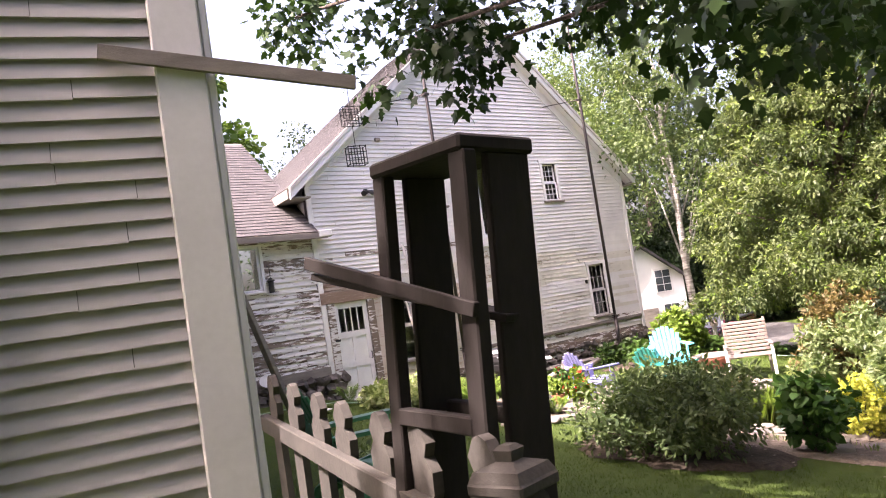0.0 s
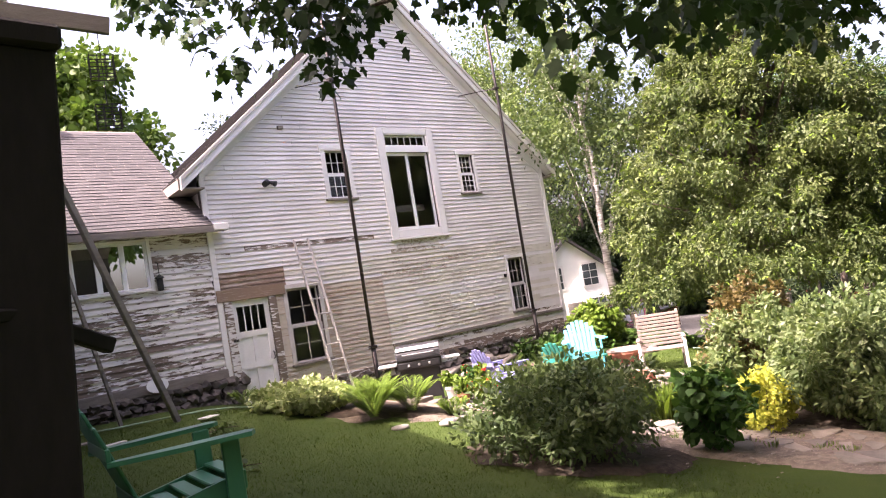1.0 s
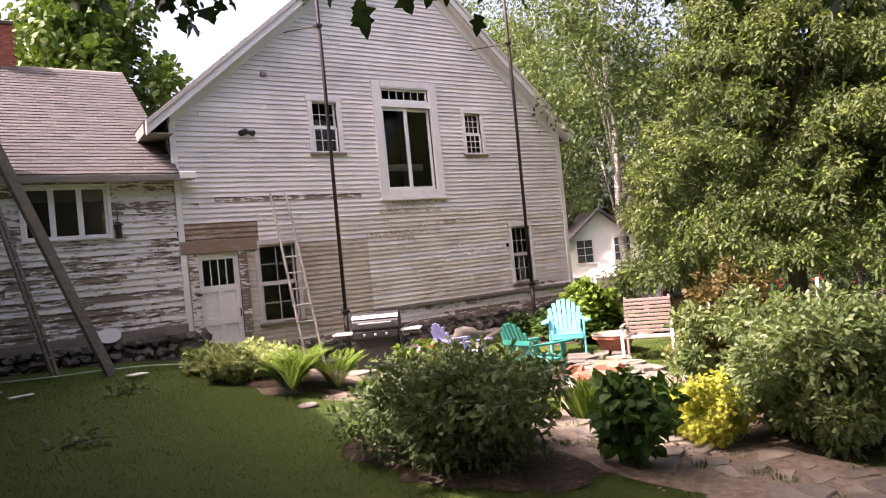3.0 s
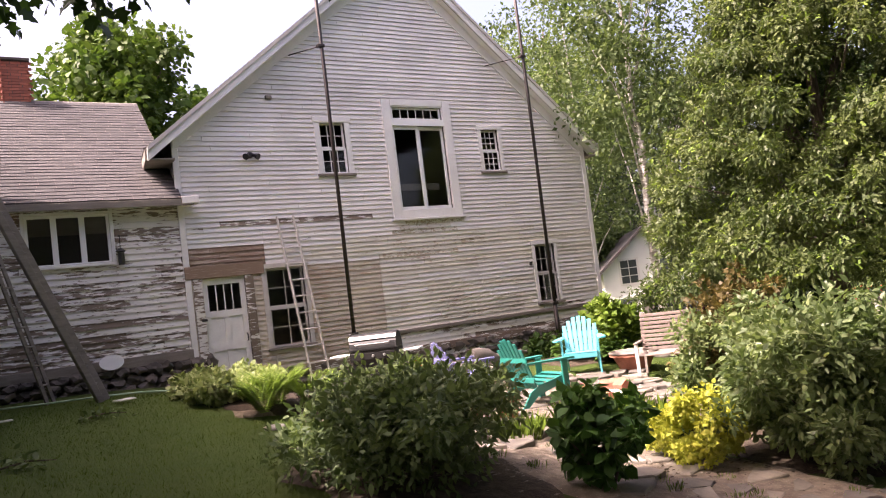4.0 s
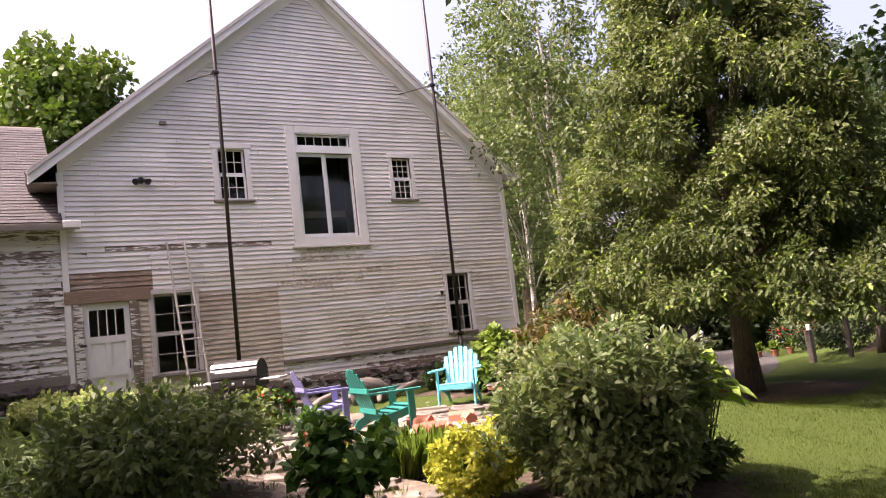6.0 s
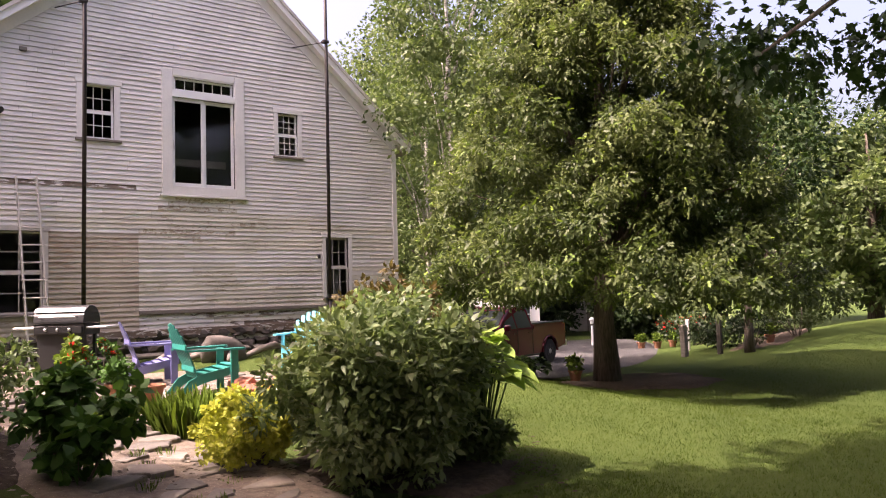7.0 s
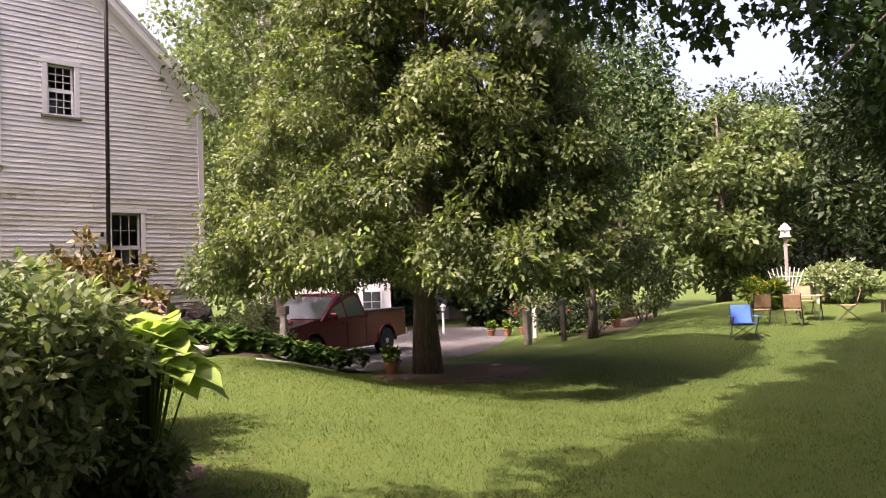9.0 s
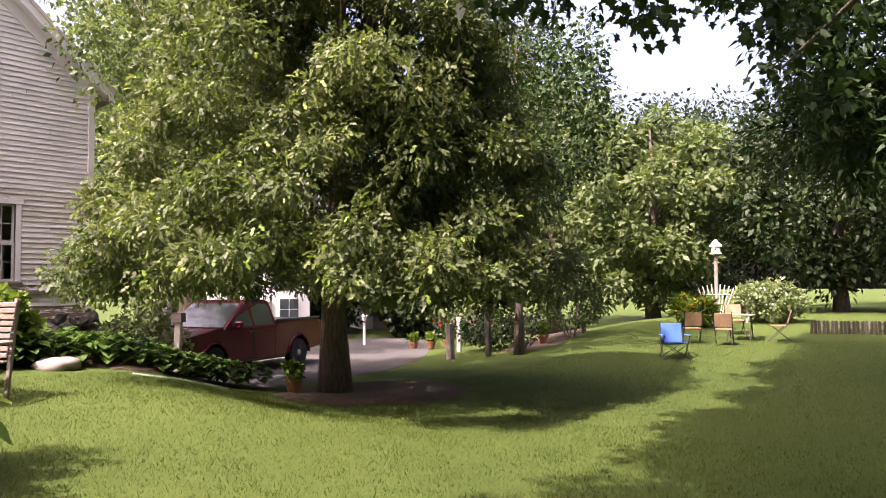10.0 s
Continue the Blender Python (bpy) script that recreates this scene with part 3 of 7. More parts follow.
def board_wall(name, m, span, z0, z1, step, holes, material_at, label, thick=0.16, backing=None, joints=3.0, seed=1, splits=None):
    """A wall of lapped boards in the plane of m: x along it, z up, -y outwards. span(z) gives its ends at a height; holes are (x0, x1, z0, z1)."""
    rng = random.Random(seed)
    wall = thing(name, m, label, "wall", kind="structure")
    core = bmesh.new()
    cuts = sorted({z0, z1} | {z for h in holes for z in h[2:] if z0 < z < z1} | {z0 + k * (z1 - z0) / 14 for k in range(15)})
    for a, b in zip(cuts, cuts[1:]):
        la, ra = span(a)
        lb, rb = span(b)
        mid = (a + b) / 2
        for p, q in cut(min(la, lb), max(ra, rb), [h[:2] for h in holes if h[2] < mid < h[3]]):
            o = [(max(p, la), a), (min(q, ra), a), (min(q, rb), b), (max(p, lb), b)]
            if o[1][0] > o[0][0] and o[2][0] >= o[3][0]:
                slab(core, o, 0.0, thick, "y")
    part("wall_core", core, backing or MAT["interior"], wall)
    rows = int((z1 - z0) / step)
    for k in range(rows):
        a, b = z0 + k * step, z0 + (k + 1) * step
        la, ra = span(a)
        lb, rb = span(min(b, z1))
        here = [h[:2] for h in holes if h[2] < b - 0.03 and h[3] > a + 0.03]
        marks, x = [], min(la, lb) + rng.random() * joints
        while x < max(ra, rb):
            marks.append((x - 0.002, x + 0.002))
            x += joints * (0.7 + 0.8 * rng.random())
        marks += [(s - 0.002, s + 0.002) for s in (splits(a) if splits else ())]
        for p, q in cut(min(la, lb), max(ra, rb), here):
            for p2, q2 in cut(p, q, marks) or [(p, q)]:
                bm = bmesh.new()
                sag = rng.uniform(-0.004, 0.004)
                tilt = rng.uniform(-0.005, 0.005)
                xa, xb, xc, xd = max(p2, la), min(q2, ra), min(q2, rb), max(p2, lb)
                if xb - xa < 0.02 or xc < xd:
                    bm.free()
                    continue
                pts = [(xa, -0.036, a + sag), (xb, -0.036, a + sag + tilt), (xc, -0.006, b + 0.012), (xd, -0.006, b + 0.012),
                       (xa, -0.001, a + sag), (xb, -0.001, a + sag + tilt), (xc, -0.001, b + 0.012), (xd, -0.001, b + 0.012)]
                v = [bm.verts.new(t) for t in pts]
                for f in ((0, 1, 2, 3), (1, 0, 4, 5), (0, 3, 7, 4), (2, 1, 5, 6)):
                    bm.faces.new([v[i] for i in f])
                part("clapboard", bm, material_at((p2 + q2) / 2, (a + b) / 2, rng), wall)
    return wall


def window(name, m, w, h, cols, rows, label, casing=0.11, sashes=2, material=None, sill=True, blind=False, sash_mat=None):
    """A sash window in the plane of m (x along, z up, -y outwards), centred, with its foot at z = 0."""
    material = material or MAT["trim"]
    win = thing(name, m, label, "window", kind="structure")
    for sx in (-1, 1):
        part("casing_side", boxm((sx * (w / 2 + casing / 2), -0.025, h / 2), (casing, 0.045, h), None, 0.005), material, win)
    part("casing_head", boxm((0, -0.03, h + casing / 2), (w + 2 * casing + 0.06, 0.055, casing), None, 0.006), material, win)
    if sill:
        part("window_sill", boxm((0, -0.045, -0.03), (w + 2 * casing + 0.05, 0.11, 0.055), None, 0.008), MAT["greywood"], win)
    each = h / sashes
    for s in range(sashes):
        dy = 0.03 if s == 0 else 0.065
        z0 = s * each
        fr = bmesh.new()
        t = 0.045
        for sx in (-1, 1):
            box(fr, (sx * (w / 2 - t / 2), dy, z0 + each / 2), (t, 0.035, each))
        for z in (z0 + t / 2, z0 + each - t / 2):
            box(fr, (0, dy, z), (w - 2 * t, 0.033, t))
        sash = part("sash", fr, sash_mat or (MAT["vinyl"] if s == 0 else MAT["trim"]), win)
        gw, gh = (w - 2 * t) / cols, (each - 2 * t) / rows
        for c in range(1, cols):
            part("muntin", boxm((-w / 2 + t + c * gw, dy, z0 + each / 2), (0.015, 0.028, each - 2 * t)), sash_mat or MAT["trim"], sash)
        for r in range(1, rows):
            part("muntin", boxm((0, dy, z0 + t + r * gh), (w - 2 * t, 0.026, 0.015)), sash_mat or MAT["trim"], sash)
        for c in range(cols):
            for r in range(rows):
                pane = part("pane", boxm((-w / 2 + t + (c + 0.5) * gw, dy + 0.004, z0 + t + (r + 0.5) * gh), (gw, 0.004, gh)), MAT["glass"], sash)
                pane.visible_shadow = False
    if blind:
        part("curtain", boxm((0.12 * w, 0.16, h * 0.25), (w * 0.35, 0.02, h * 0.5)), MAT["blind"], win)
    return win


# ---- the barn: gable wall along x at y = 13.3 ----
BL, BR, BY, BEAVE = 6.68, 17.80, 13.3, 4.72
BMID = (BL + BR) / 2
BARN_Z0 = 0.18
front = pose(0, BY, 0)


# the roof's top lines in the gable: both run from a low eave tip up to the ridge
EAVE_W, EAVE_E, RIDGE_X, TIP_Z, RIDGE_Z = 6.12, 18.08, 12.30, 4.62, 9.68
PITCH_W, PITCH_E = (RIDGE_Z - TIP_Z) / (RIDGE_X - EAVE_W), (RIDGE_Z - TIP_Z) / (EAVE_E - RIDGE_X)
OUT_OF_SQUARE = Matrix(((1, 0.13, 0, -0.13 * BY), (0, 1, 0, 0), (0, 0, 1, 0), (0, 0, 0, 1)))


def barn_span(z):
    return max(BL, EAVE_W + (z + 0.13 - TIP_Z) / PITCH_W), min(BR, EAVE_E - (z + 0.13 - TIP_Z) / PITCH_E)


barn_holes = [
    (6.98, 7.86, -0.36, 2.0),
    (8.33, 9.17, 0.42, 2.10),
    (15.63, 16.28, 0.58, 2.10),
    (9.93, 10.55, 4.11, 5.30),
    (14.37, 14.90, 4.09, 5.17),
    (11.80, 13.26, 3.20, 5.24),
    (11.84, 13.23, 5.40, 5.70),
]


def barn_boards(x, z, rng):
    if x < 8.35 and 2.1 < z < 2.62:
        return MAT["brown"]
    if z < 2.12 and x < 11.05:
        return MAT["tan"]
    if z < 0.5 and rng.random() < 0.4:
        return MAT["annex"]
    if x < 9.5 and 2.5 < z < 3.2 and rng.random() < 0.15:
        return MAT["annex"]
    if 11.2 < x < 14.2 and 2.0 < z < 2.9 and rng.random() < 0.55:
        return MAT["streak"]
    if z < 2.9 - 0.12 * abs(x - 12.5) and rng.random() < 0.7:
        return MAT["stain"]
    return MAT["barn"]


board_wall("wall_barn", front, barn_span, -0.338, RIDGE_Z - 0.14, 0.106, barn_holes, barn_boards, "white weathered clapboard gable wall of the barn", seed=3, joints=4.2, splits=lambda z: (8.35, 11.05, 13.2 + math.sin(z * 9)) if z < 2.12 else ((8.35, 11.6 + 0.3 * math.sin(z * 7), 13.6 + 0.5 * math.sin(z * 11)) if z < 3.0 else ()))

# corner boards, sill board, foundation
part("corner_board", boxm((BR - 0.06, BY - 0.03, 2.35), (0.13, 0.045, 4.72), None, 0.005), MAT["trim"], None)
tagged(bpy.context.scene.objects["corner_board"], "white painted corner board of the barn", "trim", kind="structure")
single("corner_board", boxm((BL + 0.03, BY - 0.03, 2.35), (0.12, 0.045, 4.7), None, 0.005), MAT["trim"], "white painted corner board between barn and annex", "trim", kind="structure")
single("sill_trim", boxm((13.4, BY - 0.04, -0.10), (8.7, 0.05, 0.17), None, 0.006), MAT["annex"], "weathered skirting board along the foot of the barn", "trim", kind="structure")


def stone_row(name, a, b, z_top, depth, label, seed, size=0.45):
    """A dry foundation of separate stones from a to b, below z_top."""
    rng = random.Random(seed)
    base = thing(name, pose(0, 0, 0), label, "foundation", kind="structure")
    a, b = Vector((*a, 0)), Vector((*b, 0))
    d = b - a
    n = int(d.length / size)
    for course in range(3):
        for k in range(n):
            p = a + d * ((k + 0.5 + 0.3 * rng.random() + 0.3 * course) / n)
            g = ground_z(p.x, p.y) - 0.1
            hgt = max(0.08, (z_top - g) / 3)
            bm = rock(bmesh.new(), (p.x, p.y, g + hgt * (course + 0.5)), (size * rng.uniform(0.5, 0.68), depth * rng.uniform(0.8, 1.1), hgt * rng.uniform(0.55, 0.66)), seed + k + 50 * course, 0.5)
            part("stone", bm, MAT["stone"], base)
    return base


single("drip_trim", boxm((14.35, BY - 0.055, 0.36), (6.6, 0.05, 0.085), None, 0.008), MAT["greywood"], "weathered brown drip board along the barn wall", "trim", kind="structure")
stone_row("foundation_barn", (7.9, 13.36), (17.75, 13.36), -0.05, 0.17, "rough dark fieldstone foundation under the barn", 11, 0.34)

# barn body behind the gable: side walls, back, floor of the loft, roof
DEEP = 4.5
for name, x in (("wall_barn_west", BL), ("wall_barn_east", BR - 0.16)):
    single(name, boxm((x + 0.08, BY + 0.16 + DEEP / 2, 1.7), (0.16, DEEP, 6.4), OUT_OF_SQUARE), MAT["barn"], "plain white side wall of the barn", "wall", kind="structure")
back = bmesh.new()
slab(back, [(BL, -1.5), (BR, -1.5), (BR, BEAVE), (RIDGE_X, RIDGE_Z - 0.15), (BL, BEAVE)], BY + DEEP + 0.16, BY + DEEP + 0.32, "y", OUT_OF_SQUARE)
single("wall_barn_back", back, MAT["barn"], "plain white back wall of the barn", "wall", kind="structure")
single("floor_barn", boxm((BMID, BY + DEEP / 2 + 0.16, -0.15), (BR - BL - 0.34, DEEP, 0.1), OUT_OF_SQUARE), MAT["interior"], "board floor inside the barn, toned dark for the unlit room", "floor", kind="structure")
single("floor_loft", boxm((BMID, BY + DEEP / 2 + 0.16, 2.9), (BR - BL - 0.34, DEEP - 0.1, 0.12), OUT_OF_SQUARE), MAT["interior"], "board floor of the barn loft, toned dark for the unlit room", "floor", kind="structure")
single("wall_loft_partition", boxm((BMID, BY + 3.2, 4.95), (4.4, 0.1, 3.9)), MAT["interior"], "inner wall behind the loft door, toned dark for the unlit room", "wall", kind="structure")


def shingled(name, m, length, slope, label, course=0.14, tab=0.3, seed=1, shear=None):
    """A roof slope of lapped shingles: x along the eave, y up the slope, z out of it."""
    rng = random.Random(seed)
    roof = thing(name, m, label, "roof", kind="structure")
    own = m.inverted() @ shear @ m if shear else Matrix.Identity(4)
    part("roof_deck", boxm((length / 2, slope / 2, -0.05), (length, slope, 0.1), own), MAT["greywood"], roof)
    verts, faces = [], []
    for r in range(int(slope / course)):
        x = -tab * rng.random() * 0.8
        while x < length:
            w = tab * rng.uniform(0.9, 1.1)
            p, q = max(0, x) + 0.003, min(length, x + w) - 0.003
            if q - p > 0.02:
                y0, y1 = r * course + rng.uniform(-0.006, 0.006), min(slope, (r + 1) * course + 0.05)
                z0 = 0.017 + rng.uniform(0, 0.005)
                i = len(verts)
                verts += [(p, y0, z0), (q, y0, z0), (q, y1, 0.004), (p, y1, 0.004), (p, y0, 0.001), (q, y0, 0.001)]
                faces += [(i, i + 1, i + 2, i + 3), (i + 1, i, i + 4, i + 5)]
            x += w
    me = bpy.data.meshes.new("shingles")
    me.from_pydata(verts, [], faces)
    me.transform(own)
    me.materials.append(MAT["shingle"])
    sh = part("shingles", me, None, roof)
    tagged(sh, "faded brown-grey asphalt shingles", kind="stuff")
    return roof


RAKE = 0.32
for name, x0, pitch, y0, turn, words, seed in (("roof_barn_west", EAVE_W, PITCH_W, BY + DEEP + 0.6, -90, "brown-grey shingled west slope of the barn roof", 5),
                                               ("roof_barn_east", EAVE_E, PITCH_E, BY - RAKE, 90, "brown-grey shingled east slope of the barn roof", 6)):
    lay = Matrix.Translation((x0, y0, TIP_Z)) @ pose(0, 0, 0, 0, 0, turn) @ pose(0, 0, 0, math.degrees(math.atan(pitch)), 0, 0)
    shingled(name, lay, DEEP + 0.6 + RAKE, abs(RIDGE_X - x0) / math.cos(math.atan(pitch)), words, seed=seed, shear=OUT_OF_SQUARE)
for x0, corner, pitch in ((EAVE_W, BL, PITCH_W), (EAVE_E, BR, PITCH_E)):
    fascia = bmesh.new()
    slab(fascia, [(x0, TIP_Z - 0.24), (x0, TIP_Z + 0.03), (RIDGE_X, RIDGE_Z + 0.03), (RIDGE_X, RIDGE_Z - 0.2)], BY - RAKE - 0.03, BY - RAKE + 0.012, "y")
    single("rake_trim", fascia, MAT["trim"], "white rake board along the barn gable", "trim", kind="structure")
    crown = bmesh.new()
    slab(crown, [(x0, TIP_Z - 0.05), (x0, TIP_Z + 0.045), (RIDGE_X, RIDGE_Z + 0.045), (RIDGE_X, RIDGE_Z - 0.04)], BY - RAKE - 0.07, BY - RAKE - 0.033, "y")
    single("rake_trim", crown, MAT["paleladder"], "weathered grey crown board above the barn rake", "trim", kind="structure")
    soffit = bmesh.new()
    slab(soffit, [(x0, TIP_Z - 0.16), (x0, TIP_Z - 0.13), (RIDGE_X, RIDGE_Z - 0.13), (RIDGE_X, RIDGE_Z - 0.16)], BY - RAKE + 0.012, BY + 0.02, "y")
    single("soffit_trim", soffit, MAT["trim"], "white soffit under the barn rake", "trim", kind="structure")
    frieze = bmesh.new()
    zc = TIP_Z + abs(corner - x0) * pitch
    slab(frieze, [(corner, zc - 0.44), (corner, zc - 0.16), (RIDGE_X, RIDGE_Z - 0.16), (RIDGE_X, RIDGE_Z - 0.46)], BY - 0.045, BY - 0.024, "y")
    single("frieze_trim", frieze, MAT["trim"], "white frieze board under the barn rake", "trim", kind="structure")
    eave = bmesh.new()
    side = 1 if x0 < corner else -1
    box(eave, (x0 + side * 0.02, BY + 1.2, TIP_Z - 0.1), (0.04, 3.0, 0.22), OUT_OF_SQUARE)
    box(eave, ((x0 + corner) / 2 + side * 0.02, BY + 1.2, TIP_Z - 0.19), (abs(corner - x0) - 0.04, 3.0, 0.03), OUT_OF_SQUARE)
    single("eave_trim", eave, MAT["greywood"], "weathered board closing the barn eave", "trim", kind="structure")

window("window_1", front @ pose(10.24, 0.01, 4.11), 0.62, 1.19, 3, 2, "white sash window with small panes in the barn loft", 0.13)
window("window_2", front @ pose(14.635, 0.01, 4.09), 0.53, 1.08, 3, 3, "white sash window with small panes in the barn loft", 0.11)
window("window_3", front @ pose(15.955, 0.01, 0.58), 0.65, 1.52, 3, 2, "old dark sash window beside the black pole", 0.10, blind=True, sash_mat=MAT["paleladder"])
window("window_4", front @ pose(8.75, 0.01, 0.42), 0.84, 1.68, 2, 2, "old sash window behind the leaning ladder", 0.10, material=MAT["paleladder"], sash_mat=MAT["paleladder"])
window("window_5", front @ pose(12.535, 0.01, 5.40), 1.39, 0.30, 6, 1, "narrow white transom window over the loft door", 0.05, 1, sill=False)


def slider():
    """Sliding glass door high in the gable, in a broad white casing."""
    d = thing("loft_glass_door", front @ pose(12.53, 0, 3.20), "white sliding glass door in a broad casing high in the barn", "door", kind="structure")
    w, h = 1.46, 2.04
    for sx in (-1, 1):
        part("casing_side", boxm((sx * (w / 2 + 0.12), -0.03, 1.24), (0.23, 0.055, 2.88), None, 0.006), MAT["trim"], d)
    part("casing_head", boxm((0, -0.033, 2.61), (w, 0.055, 0.16), None, 0.006), MAT["trim"], d)
    part("mullion_board", boxm((0, -0.03, 2.12), (w + 0.02, 0.05, 0.16), None, 0.006), MAT["vinyl"], d)
    part("door_sill", boxm((0, -0.05, -0.23), (w + 0.58, 0.12, 0.05), None, 0.008), MAT["trim"], d)
    part("apron", boxm((0, -0.03, -0.1), (w + 0.02, 0.05, 0.19), None, 0.006), MAT["trim"], d)
    for k, sx in enumerate((-1, 1)):
        fr = bmesh.new()
        y = 0.03 + 0.04 * k
        for e in (-1, 1):
            box(fr, (sx * w / 4 + e * (w / 4 - 0.03), y, h / 2), (0.065, 0.04, h))
        for z in (0.04, h - 0.04):
            box(fr, (sx * w / 4, y, z), (w / 2 - 0.13, 0.038, 0.08))
        leaf = part("door_leaf", fr, MAT["vinyl"], d)
        g = part("pane", boxm((sx * w / 4, y + 0.005, h / 2), (w / 2 - 0.13, 0.006, h - 0.16)), MAT["glass"], leaf)
        g.visible_shadow = False
    part("door_handle", boxm((-w / 2 + 0.035, -0.01, 0.95), (0.03, 0.03, 0.2), None, 0.006), MAT["white"], d)
    part("cross_board", boxm((0, 0.45, 0.62), (w - 0.1, 0.03, 0.17)), MAT["benchwood"], d, "pale board hung behind the glass")


slider()


def barn_door():
    d = thing("door_1", front @ pose(7.42, 0.0, -0.33), "worn white panelled door with a four-pane light, ajar", "door", kind="structure")
    w, h = 0.88, 2.33
    for sx in (-1, 1):
        part("casing_side", boxm((sx * (w / 2 + 0.09), -0.03, h / 2 - 0.02), (0.18, 0.06, h + 0.06), None, 0.006), MAT["annex"], d)
    part("casing_head", boxm((0.05, -0.035, h + 0.14), (w + 0.75, 0.07, 0.26), None, 0.008), MAT["brown"], d)
    part("threshold", boxm((0, -0.06, -0.04), (w + 0.2, 0.3, 0.08), None, 0.01), MAT["greywood"], d)
    body = bmesh.new()
    t = 0.04
    y = 0.03
    box(body, (-w / 2 + 0.055, y, h / 2), (0.11, t, h))
    box(body, (w / 2 - 0.055, y, h / 2), (0.11, t, h))
    for z, hh in ((0.12, 0.24), (0.92, 0.14), (1.60, 0.13), (h - 0.065, 0.13)):
        box(body, (0, y, z), (w - 0.22, t, hh))
    box(body, (0, y, 0.55), (0.1, t, 0.62))
    box(body, (0, y, 1.26), (0.1, t, 0.55))
    box(body, (0, y + 0.012, 0.85), (w - 0.2, 0.012, 1.45))
    leaf = part("door_leaf", body, MAT["trim"], d)
    for k in range(1, 4):
        part("glazing_bar", boxm((-w / 2 + 0.11 + k * (w - 0.22) / 4, y, 1.93), (0.022, 0.03, 0.54)), MAT["trim"], leaf)
    for k in range(4):
        g = part("pane", boxm((-w / 2 + 0.11 + (k + 0.5) * (w - 0.22) / 4, y + 0.004, 1.93), ((w - 0.22) / 4, 0.005, 0.54)), MAT["glass"], leaf)
        g.visible_shadow = False
    part("door_handle", tube(bmesh.new(), [(w / 2 - 0.06, 0, 0.98), (w / 2 - 0.06, -0.05, 1.0), (w / 2 - 0.06, -0.05, 1.12), (w / 2 - 0.06, 0, 1.14)], 0.012), MAT["black"], leaf, "black iron door handle")
    for z in (0.35, 1.5):
        part("hinge", boxm((-w / 2 - 0.03, -0.065, z), (0.12, 0.02, 0.05)), MAT["black"], d)


barn_door()

# ---- the annex between house and barn ----
AL, AR = 2.2, BL
AEAVE, ARIDGE_Y, ARIDGE = 3.78, 16.4, 6.40
annex_holes = [(3.92, 5.36, 2.48, 3.44)]
board_wall("wall_annex", front @ pose(0, 0.004, 0), lambda z: (AL, AR - 0.03), 0.62, AEAVE - 0.05, 0.125, annex_holes, lambda x, z, r: MAT["annex"], "white clapboard annex wall with heavily peeling paint", seed=8, joints=2.6)
single("frieze_trim", boxm(((AL + AR) / 2, BY - 0.035, AEAVE - 0.14), (AR - AL, 0.05, 0.2), None, 0.006), MAT["greywood"], "weathered frieze board under the annex eave", "trim", kind="structure")
single("sill_trim", boxm(((AL + AR) / 2, BY - 0.035, 0.54), (AR - AL, 0.06, 0.2), None, 0.01), MAT["greywood"], "weathered grey sill beam under the annex wall", "trim", kind="structure")
stone_row("foundation_annex", (2.3, 13.3), (6.9, 13.3), 0.46, 0.17, "dark fieldstone foundation under the annex", 31, 0.27)
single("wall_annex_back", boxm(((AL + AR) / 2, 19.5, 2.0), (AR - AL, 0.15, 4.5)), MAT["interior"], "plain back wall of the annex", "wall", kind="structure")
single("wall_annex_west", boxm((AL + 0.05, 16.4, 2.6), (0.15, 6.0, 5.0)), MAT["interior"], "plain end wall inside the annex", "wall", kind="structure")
single("floor_annex", boxm(((AL + AR) / 2, 16.4, 0.4), (AR - AL - 0.1, 6.0, 0.1)), MAT["interior"], "floor inside the annex, toned dark for the unlit room", "floor", kind="structure")


def triple_window():
    w, h = 1.44, 0.96
    t = thing("window_6", front @ pose(4.64, 0.004, 2.48), "white three-light casement window in the annex", "window", kind="structure")
    for sx in (-1, 1):
        part("casing_side", boxm((sx * (w / 2 + 0.03), -0.02, h / 2), (0.07, 0.05, h + 0.1), None, 0.005), MAT["trim"], t)
    part("casing_head", boxm((0, -0.022, h + 0.02), (w, 0.05, 0.05), None, 0.005), MAT["trim"], t)
    part("window_sill", boxm((0, -0.04, -0.02), (w + 0.02, 0.09, 0.05), None, 0.006), MAT["trim"], t)
    for k in range(3):
        fr = bmesh.new()
        c, u = -w / 2 + (k + 0.5) * w / 3, w / 3
        for e in (-1, 1):
            box(fr, (c + e * (u / 2 - 0.025), 0.03, h / 2), (0.05, 0.04, h))
        for z in (0.025, h - 0.025):
            box(fr, (c, 0.03, z), (u - 0.1, 0.038, 0.05))
        s = part("casement", fr, MAT["vinyl"], t)
        g = part("pane", boxm((c, 0.034, h / 2), (u - 0.1, 0.005, h - 0.1)), MAT["glass"], s)
        g.visible_shadow = False
    return t


triple_window()
aslope = math.atan((ARIDGE - AEAVE) / (ARIDGE_Y - BY))
alen = (ARIDGE_Y - BY + 0.32) / math.cos(aslope)
azlow = AEAVE - 0.32 * math.tan(aslope) + 0.12
shingled("roof_annex_south", Matrix.Translation((AL - 0.3, BY - 0.32, azlow)) @ pose(0, 0, 0, math.degrees(aslope), 0, 0), BL + 0.02 - AL + 0.3, alen, "faded brown-grey asphalt shingle roof of the annex", seed=9, course=0.125)
shingled("roof_annex_north", Matrix.Translation((BL, ARIDGE_Y * 2 - BY + 0.32, azlow)) @ pose(0, 0, 0, 0, 0, 180) @ pose(0, 0, 0, math.degrees(aslope), 0, 0), BL - AL + 0.3, alen, "brown-grey shingled far slope of the annex roof", seed=10, course=0.4, tab=1.0)
